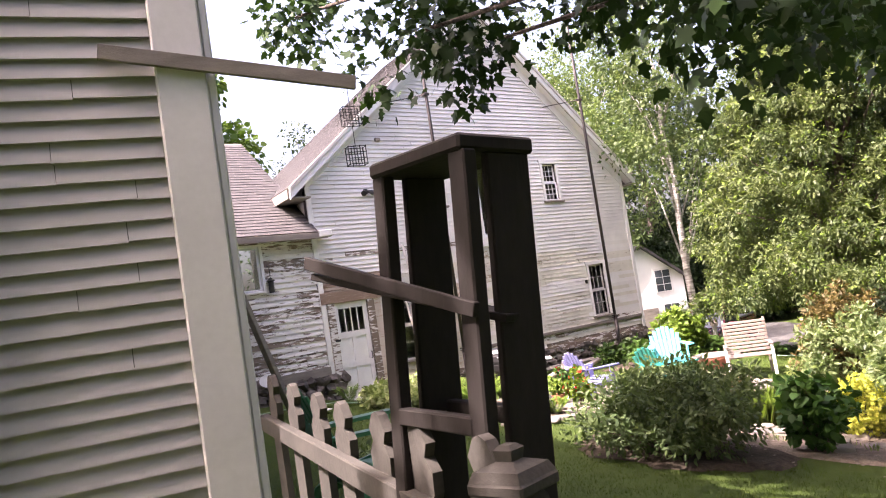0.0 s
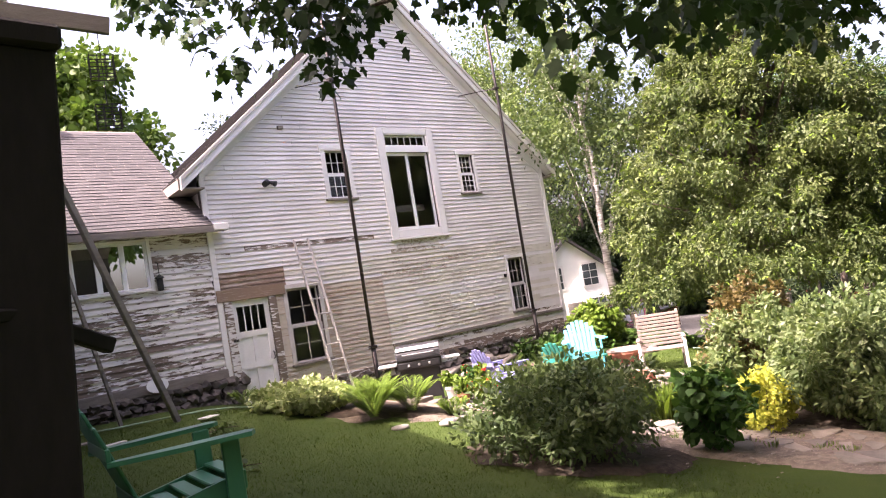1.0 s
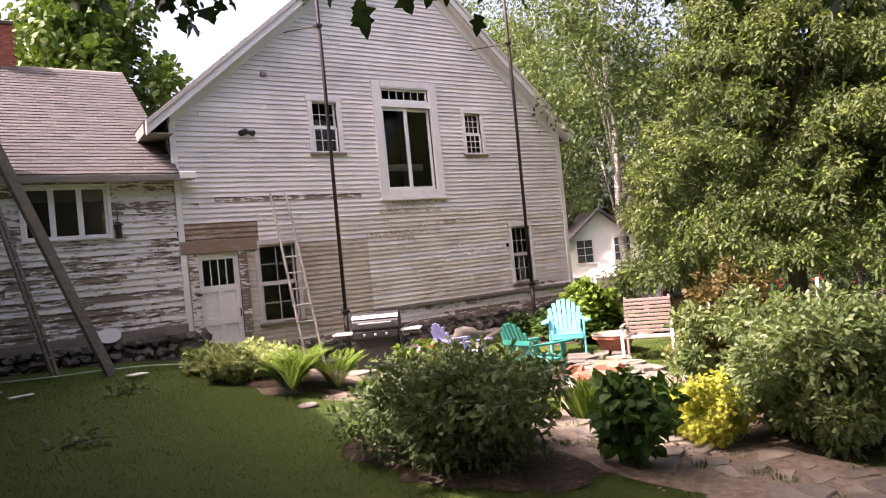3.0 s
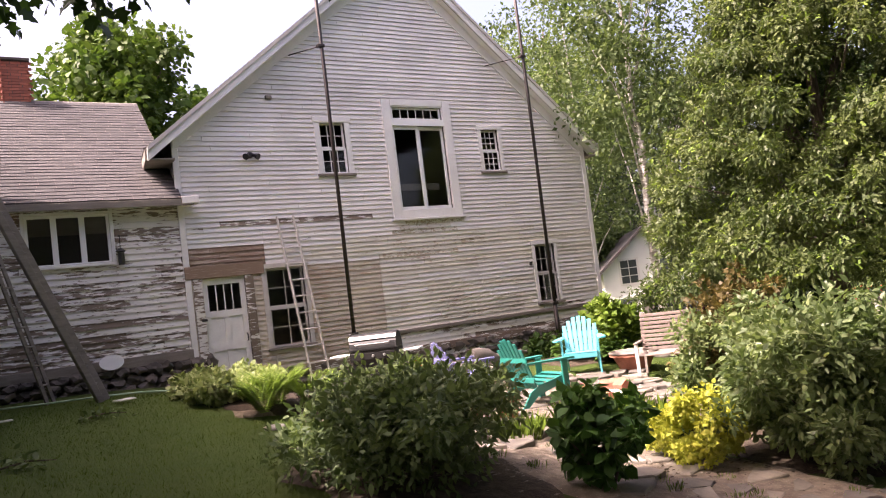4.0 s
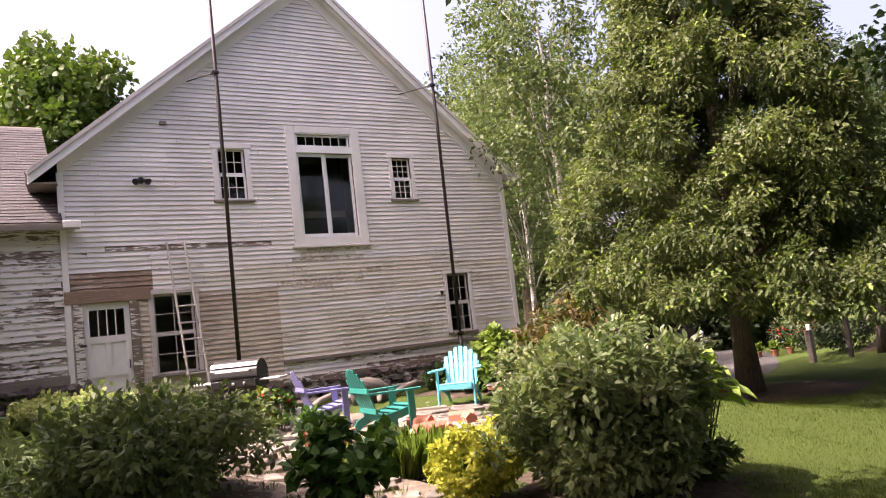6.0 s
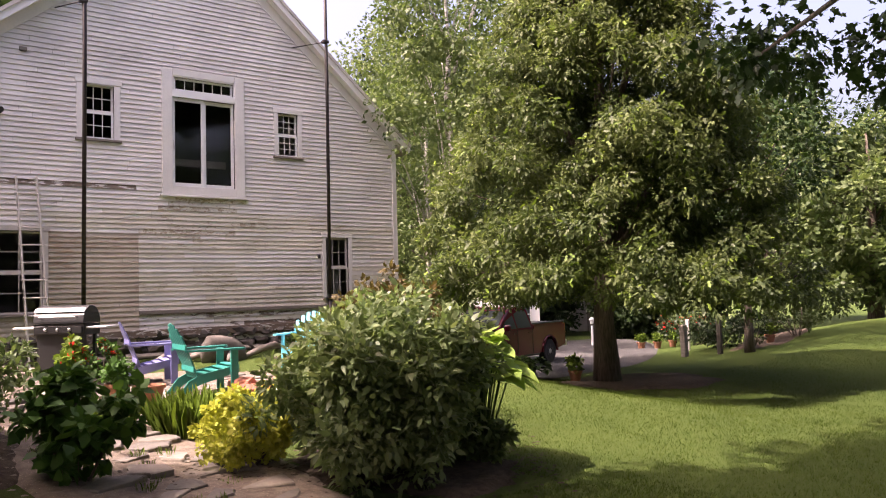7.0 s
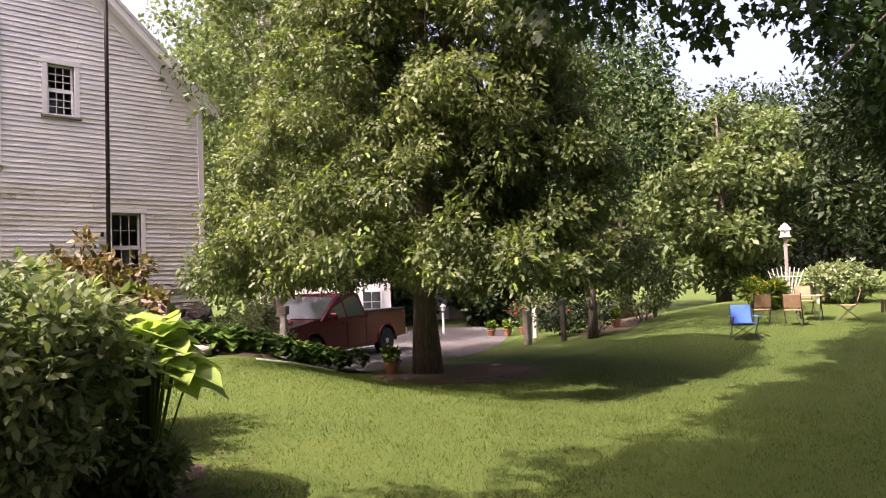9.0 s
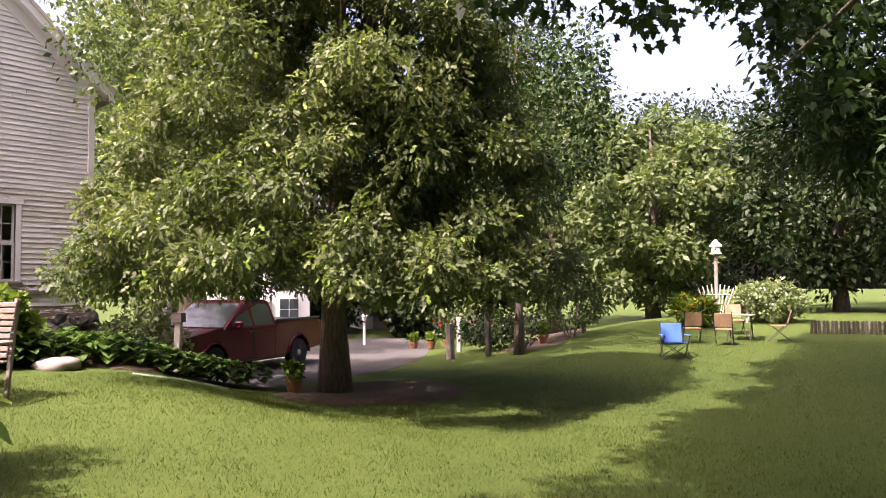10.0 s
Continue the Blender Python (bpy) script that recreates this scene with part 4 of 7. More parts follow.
single("eave_trim", boxm((AL + 2.3, BY - 0.33, azlow - 0.08), (AR - AL + 0.35, 0.03, 0.13), None, 0.005), MAT["greywood"], "weathered board along the annex eave", "trim", kind="structure")
single("soffit_trim", boxm((AL + 2.3, BY - 0.17, azlow - 0.10), (AR - AL + 0.35, 0.30, 0.02)), MAT["trim"], "pale soffit under the annex eave", "trim", kind="structure")
single("gutter_return", boxm((AR + 0.17, BY - 0.26, azlow - 0.04), (0.34, 0.2, 0.16), None, 0.02), MAT["trim"], "boxed white eave return at the barn corner", "trim", kind="structure")


def chimney():
    c = thing("chimney", pose(4.2, 16.6, 5.9), "red brick chimney on the annex ridge", "chimney", kind="structure")
    part("flue", boxm((0, 0, 0.75), (0.5, 0.5, 1.5)), MAT["stone"], c)
    small = finish("brick", boxm((0, 0, 0), (0.2, 0.02, 0.058)), MAT["brick"])
    for r in range(22):
        for k in range(3):
            for turn in (0, 90):
                x = -0.21 + 0.21 * k + (0.03 if r % 2 else -0.03)
                b = part("brick", small, None, c)
                b.matrix_basis = pose(0, 0, 0.06 + r * 0.066, 0, 0, turn) @ pose(x, -0.256, 0)
                b2 = part("brick", small, None, c)
                b2.matrix_basis = pose(0, 0, 0.06 + r * 0.066, 0, 0, turn + 180) @ pose(x, -0.256, 0)
    part("cap", boxm((0, 0, 1.53), (0.62, 0.62, 0.07), None, 0.01), MAT["stone"], c)


chimney()

# ---- the house with the near corner, turned a little from the barn ----
HC, HTURN, HLEN, HEAVE = (0.10, 2.15), 14.6, 11.3, 5.72
side_m = pose(HC[0], HC[1], 0, 0, 0, 90 - HTURN)
front_m = pose(HC[0], HC[1], 0, 0, 0, -HTURN)
side_holes = [(3.2, 4.1, 1.35, 3.0), (6.2, 7.1, 1.35, 3.0), (9.2, 10.0, 1.35, 2.9), (3.2, 4.1, 4.0, 5.3), (6.6, 7.4, 4.0, 5.3)]
board_wall("wall_house_east", side_m, lambda z: (0.0, HLEN), 0.75, HEAVE, 0.112, side_holes, lambda x, z, r: MAT["annex"] if r.random() < 0.3 else MAT["barn"], "white clapboard long wall of the house", seed=21, joints=3.5)
board_wall("wall_house_south", front_m, lambda z: (-5.0, 0.0), 0.80, HEAVE, 0.112, [], lambda x, z, r: MAT["house"], "cream-white clapboard end wall of the house, its shade toned into the paint", seed=22, joints=2.8)
for k, h in enumerate(side_holes):
    window("window_%d" % (7 + k), side_m @ pose((h[0] + h[1]) / 2, 0.01, h[2]), h[1] - h[0], h[3] - h[2], 1, 1, "white sash window in the long house wall", 0.1)
single("corner_board", boxm((-0.13, -0.035, 3.2), (0.27, 0.05, 4.9), None, 0.01), MAT["cream"], "broad cream-painted corner board of the house", "trim", kind="structure", m=front_m)
single("corner_board", boxm((0.09, -0.035, 3.2), (0.22, 0.05, 4.9), None, 0.01), MAT["cream"], "broad cream-painted corner board of the house", "trim", kind="structure", m=side_m)
single("foundation_house", boxm((-2.49, 0.08, 0.3), (5.0, 0.2, 0.95), None, 0.02), MAT["stone"], "grey stone foundation of the house", "foundation", kind="structure", m=front_m)
single("foundation_house", boxm((HLEN / 2, 0.08, 0.3), (HLEN, 0.2, 0.9), None, 0.02), MAT["stone"], "grey stone foundation of the house", "foundation", kind="structure", m=side_m)
single("floor_house", boxm((-2.5, HLEN / 2, 0.9), (4.6, HLEN - 0.4, 0.1)), MAT["interior"], "floor inside the house, toned dark for the unlit room", "floor", kind="structure", m=front_m)
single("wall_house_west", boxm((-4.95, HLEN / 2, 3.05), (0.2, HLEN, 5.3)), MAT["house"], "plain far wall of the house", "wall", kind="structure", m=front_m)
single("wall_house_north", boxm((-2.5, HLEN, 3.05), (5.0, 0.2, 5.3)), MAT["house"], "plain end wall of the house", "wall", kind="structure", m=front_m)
hroof = bmesh.new()
slab(hroof, [(0.45, HEAVE - 0.1), (0.45, HEAVE + 0.12), (-2.5, HEAVE + 2.3), (-5.45, HEAVE + 0.12), (-5.45, HEAVE - 0.1), (-2.5, HEAVE + 2.1)], -0.4, HLEN + 0.35, "y")
single("roof_house", hroof, MAT["shingle"], "brown-grey roof of the house", "roof", kind="structure", m=front_m)
single("cornice_trim", boxm((0.22, HLEN / 2, HEAVE - 0.08), (0.44, HLEN + 0.6, 0.16), None, 0.01), MAT["trim"], "white boxed cornice along the house eave", "trim", kind="structure", m=front_m)
single("downspout", boxm((-1.27, -0.07, 2.6), (0.05, 0.07, 4.4), None, 0.01), MAT["darkwood"], "dark upright strip on the house wall", "downspout", m=front_m)


# ---- trees ----
def trunk_path(rng, base, top, wander, n=9):
    base, top = Vector(base), Vector(top)
    return [base.lerp(top, k / (n - 1)) + Vector((rng.uniform(-1, 1), rng.uniform(-1, 1), 0)) * wander * math.sin(math.pi * k / (n - 1)) for k in range(n)]


def tree(name, label, base, top, r0, clumps, clump_r, per, size, shape, leaf, bark, limbs=10, seed=1, droop=0.3, category="tree", limb_from=0.3, up=0.6):
    """A tapered trunk, limbs that reach to clumps of leaves, and the crown."""
    rng = random.Random(seed)
    nr = np.random.default_rng(seed)
    t = thing(name, pose(*base), label, category)
    o = Vector(base)
    path = [p - o for p in trunk_path(rng, base, top, 0.12 * r0 * 4)]
    h = (path[-1] - path[0]).length
    radii = [r0 * (1.35 if k == 0 else 1.0 - 0.85 * k / 8) for k in range(9)]
    path[0].z -= 0.15
    part("trunk", tube(bmesh.new(), path, radii, 12), bark, t, smooth=True)
    c = np.asarray(clumps, float) - np.array(o)
    pick = [int(i) for i in np.linspace(0, len(c) - 1, limbs)]
    for i in pick:
        end = Vector(c[i])
        k = min(0.95, max(limb_from, (end.z - 0.25 * h) / h))
        start = path[min(8, int(k * 8))]
        mid = start.lerp(end, 0.5) + Vector((0, 0, 0.08 * (end - start).length))
        part("limb", tube(bmesh.new(), [start, mid, end], [r0 * 0.28, r0 * 0.16, r0 * 0.05], 6), bark, t, smooth=True)
    me = clump_leaves("crown", nr, c, clump_r, per, size, shape, leaf, droop, up)
    part("crown", me, None, t)
    return t


def crown_points(rng, centre, radii, count, shell=0.45, low=-1.0, bumps=0.25):
    p, d = spread(rng, count, radii, shell)
    k = np.array([1 + bumps * noise.noise(Vector(v) * 2.2) for v in d])
    p = p * k[:, None]
    p = p[p[:, 2] > low * radii[2]]
    return p + np.array(centre)


def cedar():
    """Broad arborvitae: tiers of drooping sprays down a dark trunk."""
    rng = np.random.default_rng(40)
    bx, by = 19.4, 7.4
    gz = ground_z(bx, by)
    pts, rad = [], []
    for k in range(900):
        h = rng.random() ** 1.15
        z = gz + 2.3 + 9.2 * h
        r = (3.75 * (1 - h) ** 0.7 + 0.35) * (0.18 + 0.87 * rng.random() ** 0.5)
        a = rng.random() * 2 * math.pi
        r *= 1 + 0.16 * noise.noise((math.cos(a) * 1.8, math.sin(a) * 1.8, z * 0.5))
        sag = 0.12 * r
        pts.append((bx + r * math.cos(a), by + r * math.sin(a), z - sag))
        q = 0.3 + 0.28 * rng.random()
        rad.append((q, q, q * 0.72))
    t = tree("cedar_tree", "broad shaggy cedar with drooping yellow-green sprays", (bx, by, gz), (bx + 0.1, by, gz + 10.6), 0.245, pts, np.array(rad), 225, 0.125, SPRAY, MAT["cedar_leaf"], MAT["bark"], 40, 41, droop=0.5)
    tips = np.array(pts) - np.array((bx, by, gz))
    part("pale_foliage", clump_leaves("pale_foliage", rng, tips, np.array(rad) * 1.1, 16, 0.135, SPRAY, MAT["fern_leaf"], 0.45, 0.7), None, t)


cedar()


def broadleaf(name, label, x, y, height, spread_r, seed, leaf, size, clumps=120, per=90, base_h=0.3, r0=0.25, shape=LEAF, bark="bark", shell=0.4, lean=(0, 0), bumps=0.3):
    rng = np.random.default_rng(seed)
    gz = ground_z(x, y)
    noise.seed_set(seed)
    rz = height * (1 - base_h) / 2
    c = crown_points(rng, (x + lean[0], y + lean[1], gz + height - rz), (spread_r, spread_r, rz), clumps, shell, bumps=bumps)
    rad = spread_r * (0.16 + 0.12 * rng.random(len(c)))
    noise.seed_set(1)
    return tree(name, label, (x, y, gz), (x + lean[0] * 0.8, y + lean[1] * 0.8, gz + height * 0.9), r0, c, rad, per, size, shape, leaf, MAT[bark], 14, seed)


broadleaf("birch_tree", "tall white-barked birch beside the barn", 18.8, 12.1, 13.0, 2.5, 50, MAT["birch_leaf"], 0.15, 130, 110, 0.3, 0.14, bark="birch", shell=0.25)
broadleaf("birch_tree", "tall thin birch behind the barn corner", 22.6, 18.5, 14.0, 3.0, 51, MAT["birch_leaf"], 0.16, 130, 110, 0.25, 0.13, bark="birch", shell=0.25)
broadleaf("poplar_tree", "tall airy poplar behind the barn", 26.5, 24.0, 16.0, 4.0, 52, MAT["birch_leaf"], 0.22, 150, 110, 0.2, 0.25)
broadleaf("maple_tree", "bright green maple behind the annex roof", 8.2, 27.0, 13.0, 3.5, 53, MAT["lime_leaf"], 0.26, 150, 110, 0.35, 0.3, shape=ROUND)
# The last seven stand unseen round the walker, added to block sun and sky.
for k, (x, y, h, r, lf) in enumerate(((41, 4, 8.5, 4.2, "far_leaf"), (47, 12, 10.5, 5, "far_leaf"), (39, 15, 12, 4.2, "birch_leaf"), (46, 22, 16, 5.5, "far_leaf"), (36, 26, 15, 5, "far_leaf"),
                                       (44, -4, 10, 5, "far_leaf"), (37, 9.5, 8, 2.8, "birch_leaf"), (41, -11, 12, 5.5, "maple_leaf"), (30, 32, 16, 5, "far_leaf"), (52, 2, 11, 6, "far_leaf"), (55, 16, 13, 6, "far_leaf"), (35, 38, 17, 6, "far_leaf"), (22, 40, 14, 5, "far_leaf"), (33, 24, 5, 2.6, "far_leaf"), (37.5, 19, 6, 3, "far_leaf"), (29.5, 27, 6, 3, "birch_leaf"), (40, 26, 8, 4, "far_leaf"), (34, 18.5, 3, 1.8, "far_leaf"), (-6.2, -0.9, 10.5, 3.1, "maple_leaf"), (-7, -10, 10, 4.5, "maple_leaf"), (-1.5, -13, 11, 4.5, "maple_leaf"), (4, -15, 11, 4.5, "far_leaf"), (-13, -3, 11, 4.5, "far_leaf"), (12, -18, 12, 5, "maple_leaf"), (21, -13, 11, 4.5, "maple_leaf"))):
    broadleaf("woodland_tree", "leafy green tree, one of the woods and the added shade trees", x, y, h, r, 60 + k, MAT[lf], 0.27, 130, 130, 0.08, 0.25)
broadleaf("ash_tree", "dark leafy tree with a slim trunk beside the cedar", 26.6, 8.4, 9.6, 2.5, 79, MAT["maple_leaf"], 0.16, 110, 80, 0.22, 0.12)
broadleaf("spruce_tree", "dark heavy evergreen at the lawn edge", 24.6, -1.6, 11.0, 3.0, 80, MAT["maple_leaf"], 0.22, 160, 210, 0.18, 0.3, shape=LONG)


def maple_overhead():
    """The big maple whose boughs hang over the path, with its trunk behind the walker."""
    rng = np.random.default_rng(90)
    groups = [((3.7, 4.4, 4.6), (0.9, 0.9, 0.7), 12), ((5.4, 3.2, 4.9), (1.4, 1.2, 0.6), 12), ((4.3, 1.0, 3.6), (1.2, 1.0, 0.5), 11), ((6.4, 0.4, 3.9), (1.6, 1.2, 0.7), 16),
              ((8.5, 1.0, 4.6), (1.8, 1.4, 0.9), 16), ((11.5, 0.3, 4.8), (2.0, 1.4, 1.0), 20), ((14.5, -0.6, 4.8), (1.8, 1.4, 1.2), 22), ((12.5, -3.5, 6.4), (3.5, 2.2, 1.4), 34),
              ((8.0, -4.0, 7.2), (4.0, 2.6, 1.4), 34), ((17.0, -2.6, 5.4), (1.6, 1.6, 1.4), 22), ((3.3, 7.4, 5.95), (0.8, 0.7, 0.4), 5),
              ((3.2, 1.4, 6.2), (2.0, 1.5, 0.6), 16), ((5.4, 1.6, 6.6), (1.6, 1.4, 0.6), 14), ((-1.5, -3.4, 6.6), (3.0, 2.0, 1.2), 30), ((2.5, -4.6, 7.0), (3.0, 2.2, 1.2), 30),
              ((10.5, -0.8, 8.4), (2.8, 1.6, 0.8), 24), ((13.5, -2.0, 8.6), (2.4, 1.8, 0.8), 22),
              ((9.2, 1.7, 8.6), (1.6, 1.3, 0.7), 24), ((12.0, 1.9, 8.7), (1.7, 1.6, 0.8), 28), ((14.8, 2.2, 8.8), (1.7, 1.7, 0.8), 30), ((17.8, 2.4, 8.7), (1.8, 1.6, 0.8), 28), ((21.0, 2.2, 8.8), (1.9, 1.6, 0.8), 28), ((17.9, -0.3, 3.7), (1.3, 1.1, 0.7), 11), ((16.5, 1.2, 3.9), (1.4, 1.1, 0.5), 12), ((4.0, 2.1, 8.3), (1.4, 1.0, 0.5), 24), ((19.5, 3.2, 9.3), (2.2, 1.2, 0.6), 26), ((23.0, 3.4, 9.4), (2.4, 1.5, 0.6), 30), ((24.5, 0.8, 9.3), (2.2, 1.6, 0.6), 28), ((2.5, 2.2, 8.3), (1.5, 1.2, 0.5), 24), ((5.6, 1.7, 8.5), (1.4, 1.0, 0.5), 24), ((1.1, 4.0, 8.5), (2.0, 1.7, 0.5), 30), ((17.0, -1.8, 9.2), (3.0, 2.0, 1.0), 36), ((22.0, -2.0, 9.4), (3.0, 2.2, 1.0), 36)]
    groups += [((19.4, -0.5, 3.1), (1.0, 0.9, 0.5), 6)]
    groups += [((2.5, 4.0, 8.0), (1.5, 1.1, 0.6), 7), ((-3.0, -5.2, 6.6), (2.6, 1.6, 1.2), 26)]
    pts, rad, high = [], [], []
    for c, r, n in groups:
        p, d = spread(rng, n, r, 0.2)
        # Clumps above 6 m are out of view, added to shade lawn and walls.
        (high if c[2] > 6.0 else pts).extend((p + np.array(c)).tolist())
    rad = 0.42 + 0.2 * rng.random(len(pts))
    x, y = 9.5, -8.5
    gz = ground_z(x, y)
    m = tree("maple_tree", "large maple with dark lobed leaves hanging overhead", (x, y, gz), (x, y + 0.4, 8.2), 0.42, pts, rad, 62, 0.14, STAR, MAT["maple_leaf"], MAT["bark"], 16, 91, droop=0.7, limb_from=0.45)
    high = np.array(high) - np.array((x, y, gz))
    part("upper_crown", clump_leaves("upper_crown", rng, high, np.full(len(high), 0.66), 125, 0.22, STAR, MAT["maple_leaf"], 0.5, 0.8), None, m)
    for k in range(0, len(high), 14):
        part("limb", tube(bmesh.new(), [(0, 0.3, 6.5), Vector(high[k]) * 0.5 + Vector((0, 0.1, 4.3)), high[k]], [0.12, 0.07, 0.02], 6), MAT["bark"], m, smooth=True)


maple_overhead()


# ---- shrubs and garden plants ----
def shrub(name, label, x, y, r, h, leaf, size, shape=LEAF, clumps=60, per=70, seed=1, stems=9, category="shrub", lift=0.12, shell=0.5, droop=0.1, flower=None):
    rng = np.random.default_rng(seed)
    gz = ground_z(x, y)
    s = thing(name, pose(x, y, gz), label, category)
    noise.seed_set(seed)
    c = crown_points(rng, (0, 0, h * (0.5 + lift / 2)), (r, r, h * (0.5 - lift / 2)), clumps, shell, bumps=0.42)
    noise.seed_set(1)
    rr = r * (0.16 + 0.12 * rng.random(len(c)))
    for k in range(stems):
        e = Vector(c[int(rng.integers(len(c)))])
        part("stem", tube(bmesh.new(), [(e.x * 0.12, e.y * 0.12, -0.05), (e.x * 0.5, e.y * 0.5, e.z * 0.6), e], [0.016, 0.012, 0.005], 5), MAT["bark"], s)
    part("foliage", clump_leaves("foliage", rng, c, rr, per, size, shape, leaf, droop, 0.7), None, s)
    if flower:
        top = c[c[:, 2] > h * 0.55]
        part("blossoms", clump_leaves("blossoms", rng, top, np.full(len(top), r * 0.2), 6, max(0.05, size * 0.6), ROUND, flower, 0, 1), None, s)
    return s


shrub("peony_shrub", "dense dark green shrub in the shade", 6.45, 4.2, 1.12, 1.02, MAT["dark_shrub"], 0.088, LANCE, 140, 100, 101, 18, shell=0.3)
shrub("viburnum_shrub", "large rounded shrub with long grey-green leaves", 10.46, 2.38, 0.98, 1.68, MAT["shrub_leaf"], 0.1, LANCE, 200, 125, 102, 18, lift=0.02, shell=0.35)
shrub("viburnum_shrub", "rounded green shrub beside the reddish one", 11.4, 4.1, 0.85, 1.5, MAT["shrub_leaf"], 0.105, LANCE, 80, 90, 1021, 10)
shrub("hydrangea_shrub", "leafy shrub with broad bright leaves", 7.85, 3.1, 0.45, 1.02, MAT["big_leaf"], 0.13, ROUND, 38, 24, 103, shell=0.3)
shrub("golden_shrub", "low golden-leaved shrub beside the path", 9.42, 3.25, 0.52, 0.72, MAT["yellow_leaf"], 0.055, ROUND, 60, 90, 104)
shrub("rust_shrub", "reddish-leaved shrub behind the large bush", 11.9, 4.5, 0.7, 1.85, MAT["rust_leaf"], 0.10, LEAF, 60, 50, 105)
shrub("grape_vine", "leafy vine mound behind the turquoise chair", 14.5, 9.7, 0.6, 1.3, MAT["fern_leaf"], 0.14, STAR, 40, 36, 106)

# shrubs of the far lawn and the beds
shrub("lily_clump", "clump of yellow lilies by the far seats", 31.6, 5.85, 0.55, 0.85, MAT["fern_leaf"], 0.3, LONG, 40, 30, 107, flower=MAT["yellow_petal"])
shrub("snowball_shrub", "rounded shrub covered in white blossoms", 33.0, 4.1, 0.95, 1.05, MAT["shrub_leaf"], 0.11, ROUND, 80, 40, 108, flower=MAT["white_petal"])
shrub("lawn_edge_shrub", "broad-leaved shrub along the far fence", 37.0, -0.6, 1.9, 1.5, MAT["far_leaf"], 0.3, ROUND, 70, 40, 109)
shrub("lawn_edge_shrub", "broad-leaved shrub along the far fence", 38.5, -5.0, 2.2, 1.7, MAT["far_leaf"], 0.3, ROUND, 80, 40, 110)
shrub("flower_bed_shrub", "low leafy flower-bed shrub under the trees", 27.6, 10.0, 0.9, 1.0, MAT["far_leaf"], 0.13, LEAF, 40, 40, 111)
shrub("flower_bed_shrub", "low leafy flower-bed shrub under the trees", 29.6, 8.6, 0.9, 1.6, MAT["dark_shrub"], 0.12, LEAF, 45, 45, 112)
shrub("flower_bed_shrub", "pale flowering shrub in the far bed", 31.0, 13.4, 1.3, 1.1, MAT["far_leaf"], 0.14, LEAF, 50, 40, 113, flower=MAT["red_petal"])
shrub("flower_bed_shrub", "pale flowering shrub in the far bed", 34.0, 15.4, 1.5, 1.2, MAT["shrub_leaf"], 0.14, LEAF, 50, 40, 114)
shrub("foundation_shrub", "green bush at the barn corner", 18.6, 12.4, 0.9, 1.3, MAT["shrub_leaf"], 0.12, LEAF, 50, 50, 115)
shrub("white_rose_bush", "bush with bright white blossoms beside the posts", 27.0, 8.6, 0.55, 1.2, MAT["far_leaf"], 0.1, LEAF, 20, 25, 117, flower=MAT["white_petal"])
shrub("foundation_plants", "low green plants along the barn wall", 14.7, 11.6, 0.8, 0.42, MAT["hosta_leaf"], 0.13, ROUND, 36, 30, 119)
shrub("red_geranium", "bright red geranium beside the grill", 9.35, 8.95, 0.25, 0.7, MAT["big_leaf"], 0.08, ROUND, 16, 22, 120, 4, flower=MAT["red_petal"])
shrub("red_geranium", "tall red flowers above broad leaves", 8.75, 7.9, 0.28, 0.7, MAT["fern_leaf"], 0.09, ROUND, 16, 22, 121, 4, flower=MAT["red_petal"])
shrub("variegated_hosta", "pale cream-edged hosta in a sunny patch", 6.2, 9.9, 0.66, 0.34, MAT["pale_leaf"], 0.085, ROUND, 60, 60, 122, 3)
shrub("variegated_hosta", "pale cream-edged hosta in a sunny patch", 6.9, 10.6, 0.6, 0.32, MAT["pale_leaf"], 0.085, ROUND, 50, 60, 123, 3)
shrub("variegated_hosta", "pale cream-edged hosta beside the fern", 6.0, 8.9, 0.5, 0.38, MAT["pale_leaf"], 0.08, ROUND, 44, 60, 124, 3)


def frond_clump(name, label, x, y, count, length, leaf, width, seed, arch=0.5, category="fern"):
    """Arching fronds with leaflets on both sides."""
    rng = np.random.default_rng(seed)
    f = thing(name, on(x, y), label, category)
    for k in range(count):
        a = 2 * math.pi * (k + rng.random()) / count
        L = length * rng.uniform(0.75, 1.1)
        out = rng.uniform(0.3, 0.7)
        pos, head, nor, size = [], [], [], []
        n = 26
        for i in range(n):
            s = (i + 1) / n
            p = np.array((math.cos(a) * out * L * s, math.sin(a) * out * L * s, L * (s - arch * s * s) + 0.02))
            wdt = width * (math.sin(math.pi * min(1, s * 0.85 + 0.12)) + 0.1)
            for sd in (-1, 1):
                pos.append(p)
                head.append((-math.sin(a) * sd + math.cos(a) * 0.4, math.cos(a) * sd + math.sin(a) * 0.4, 0.1))
                nor.append((-math.cos(a) * 0.3, -math.sin(a) * 0.3, 1))
                size.append(wdt)
        part("frond", leaf_mesh("frond", np.array(pos), np.array(head), np.array(nor, float), np.array(size), LONG * np.array((0.8, 1, 1)), leaf), None, f)
    return f


for k, (x, y, n, L) in enumerate(((6.5, 8.0, 34, 1.0), (6.15, 7.6, 30, 0.92), (6.8, 7.5, 28, 0.85), (6.45, 12.2, 10, 0.65), (7.1, 6.9, 10, 0.5))):
    frond_clump("fern", "bright green fern in the sun", x, y, n, L, MAT["fern_leaf"], 0.12, 130 + k, 0.46)


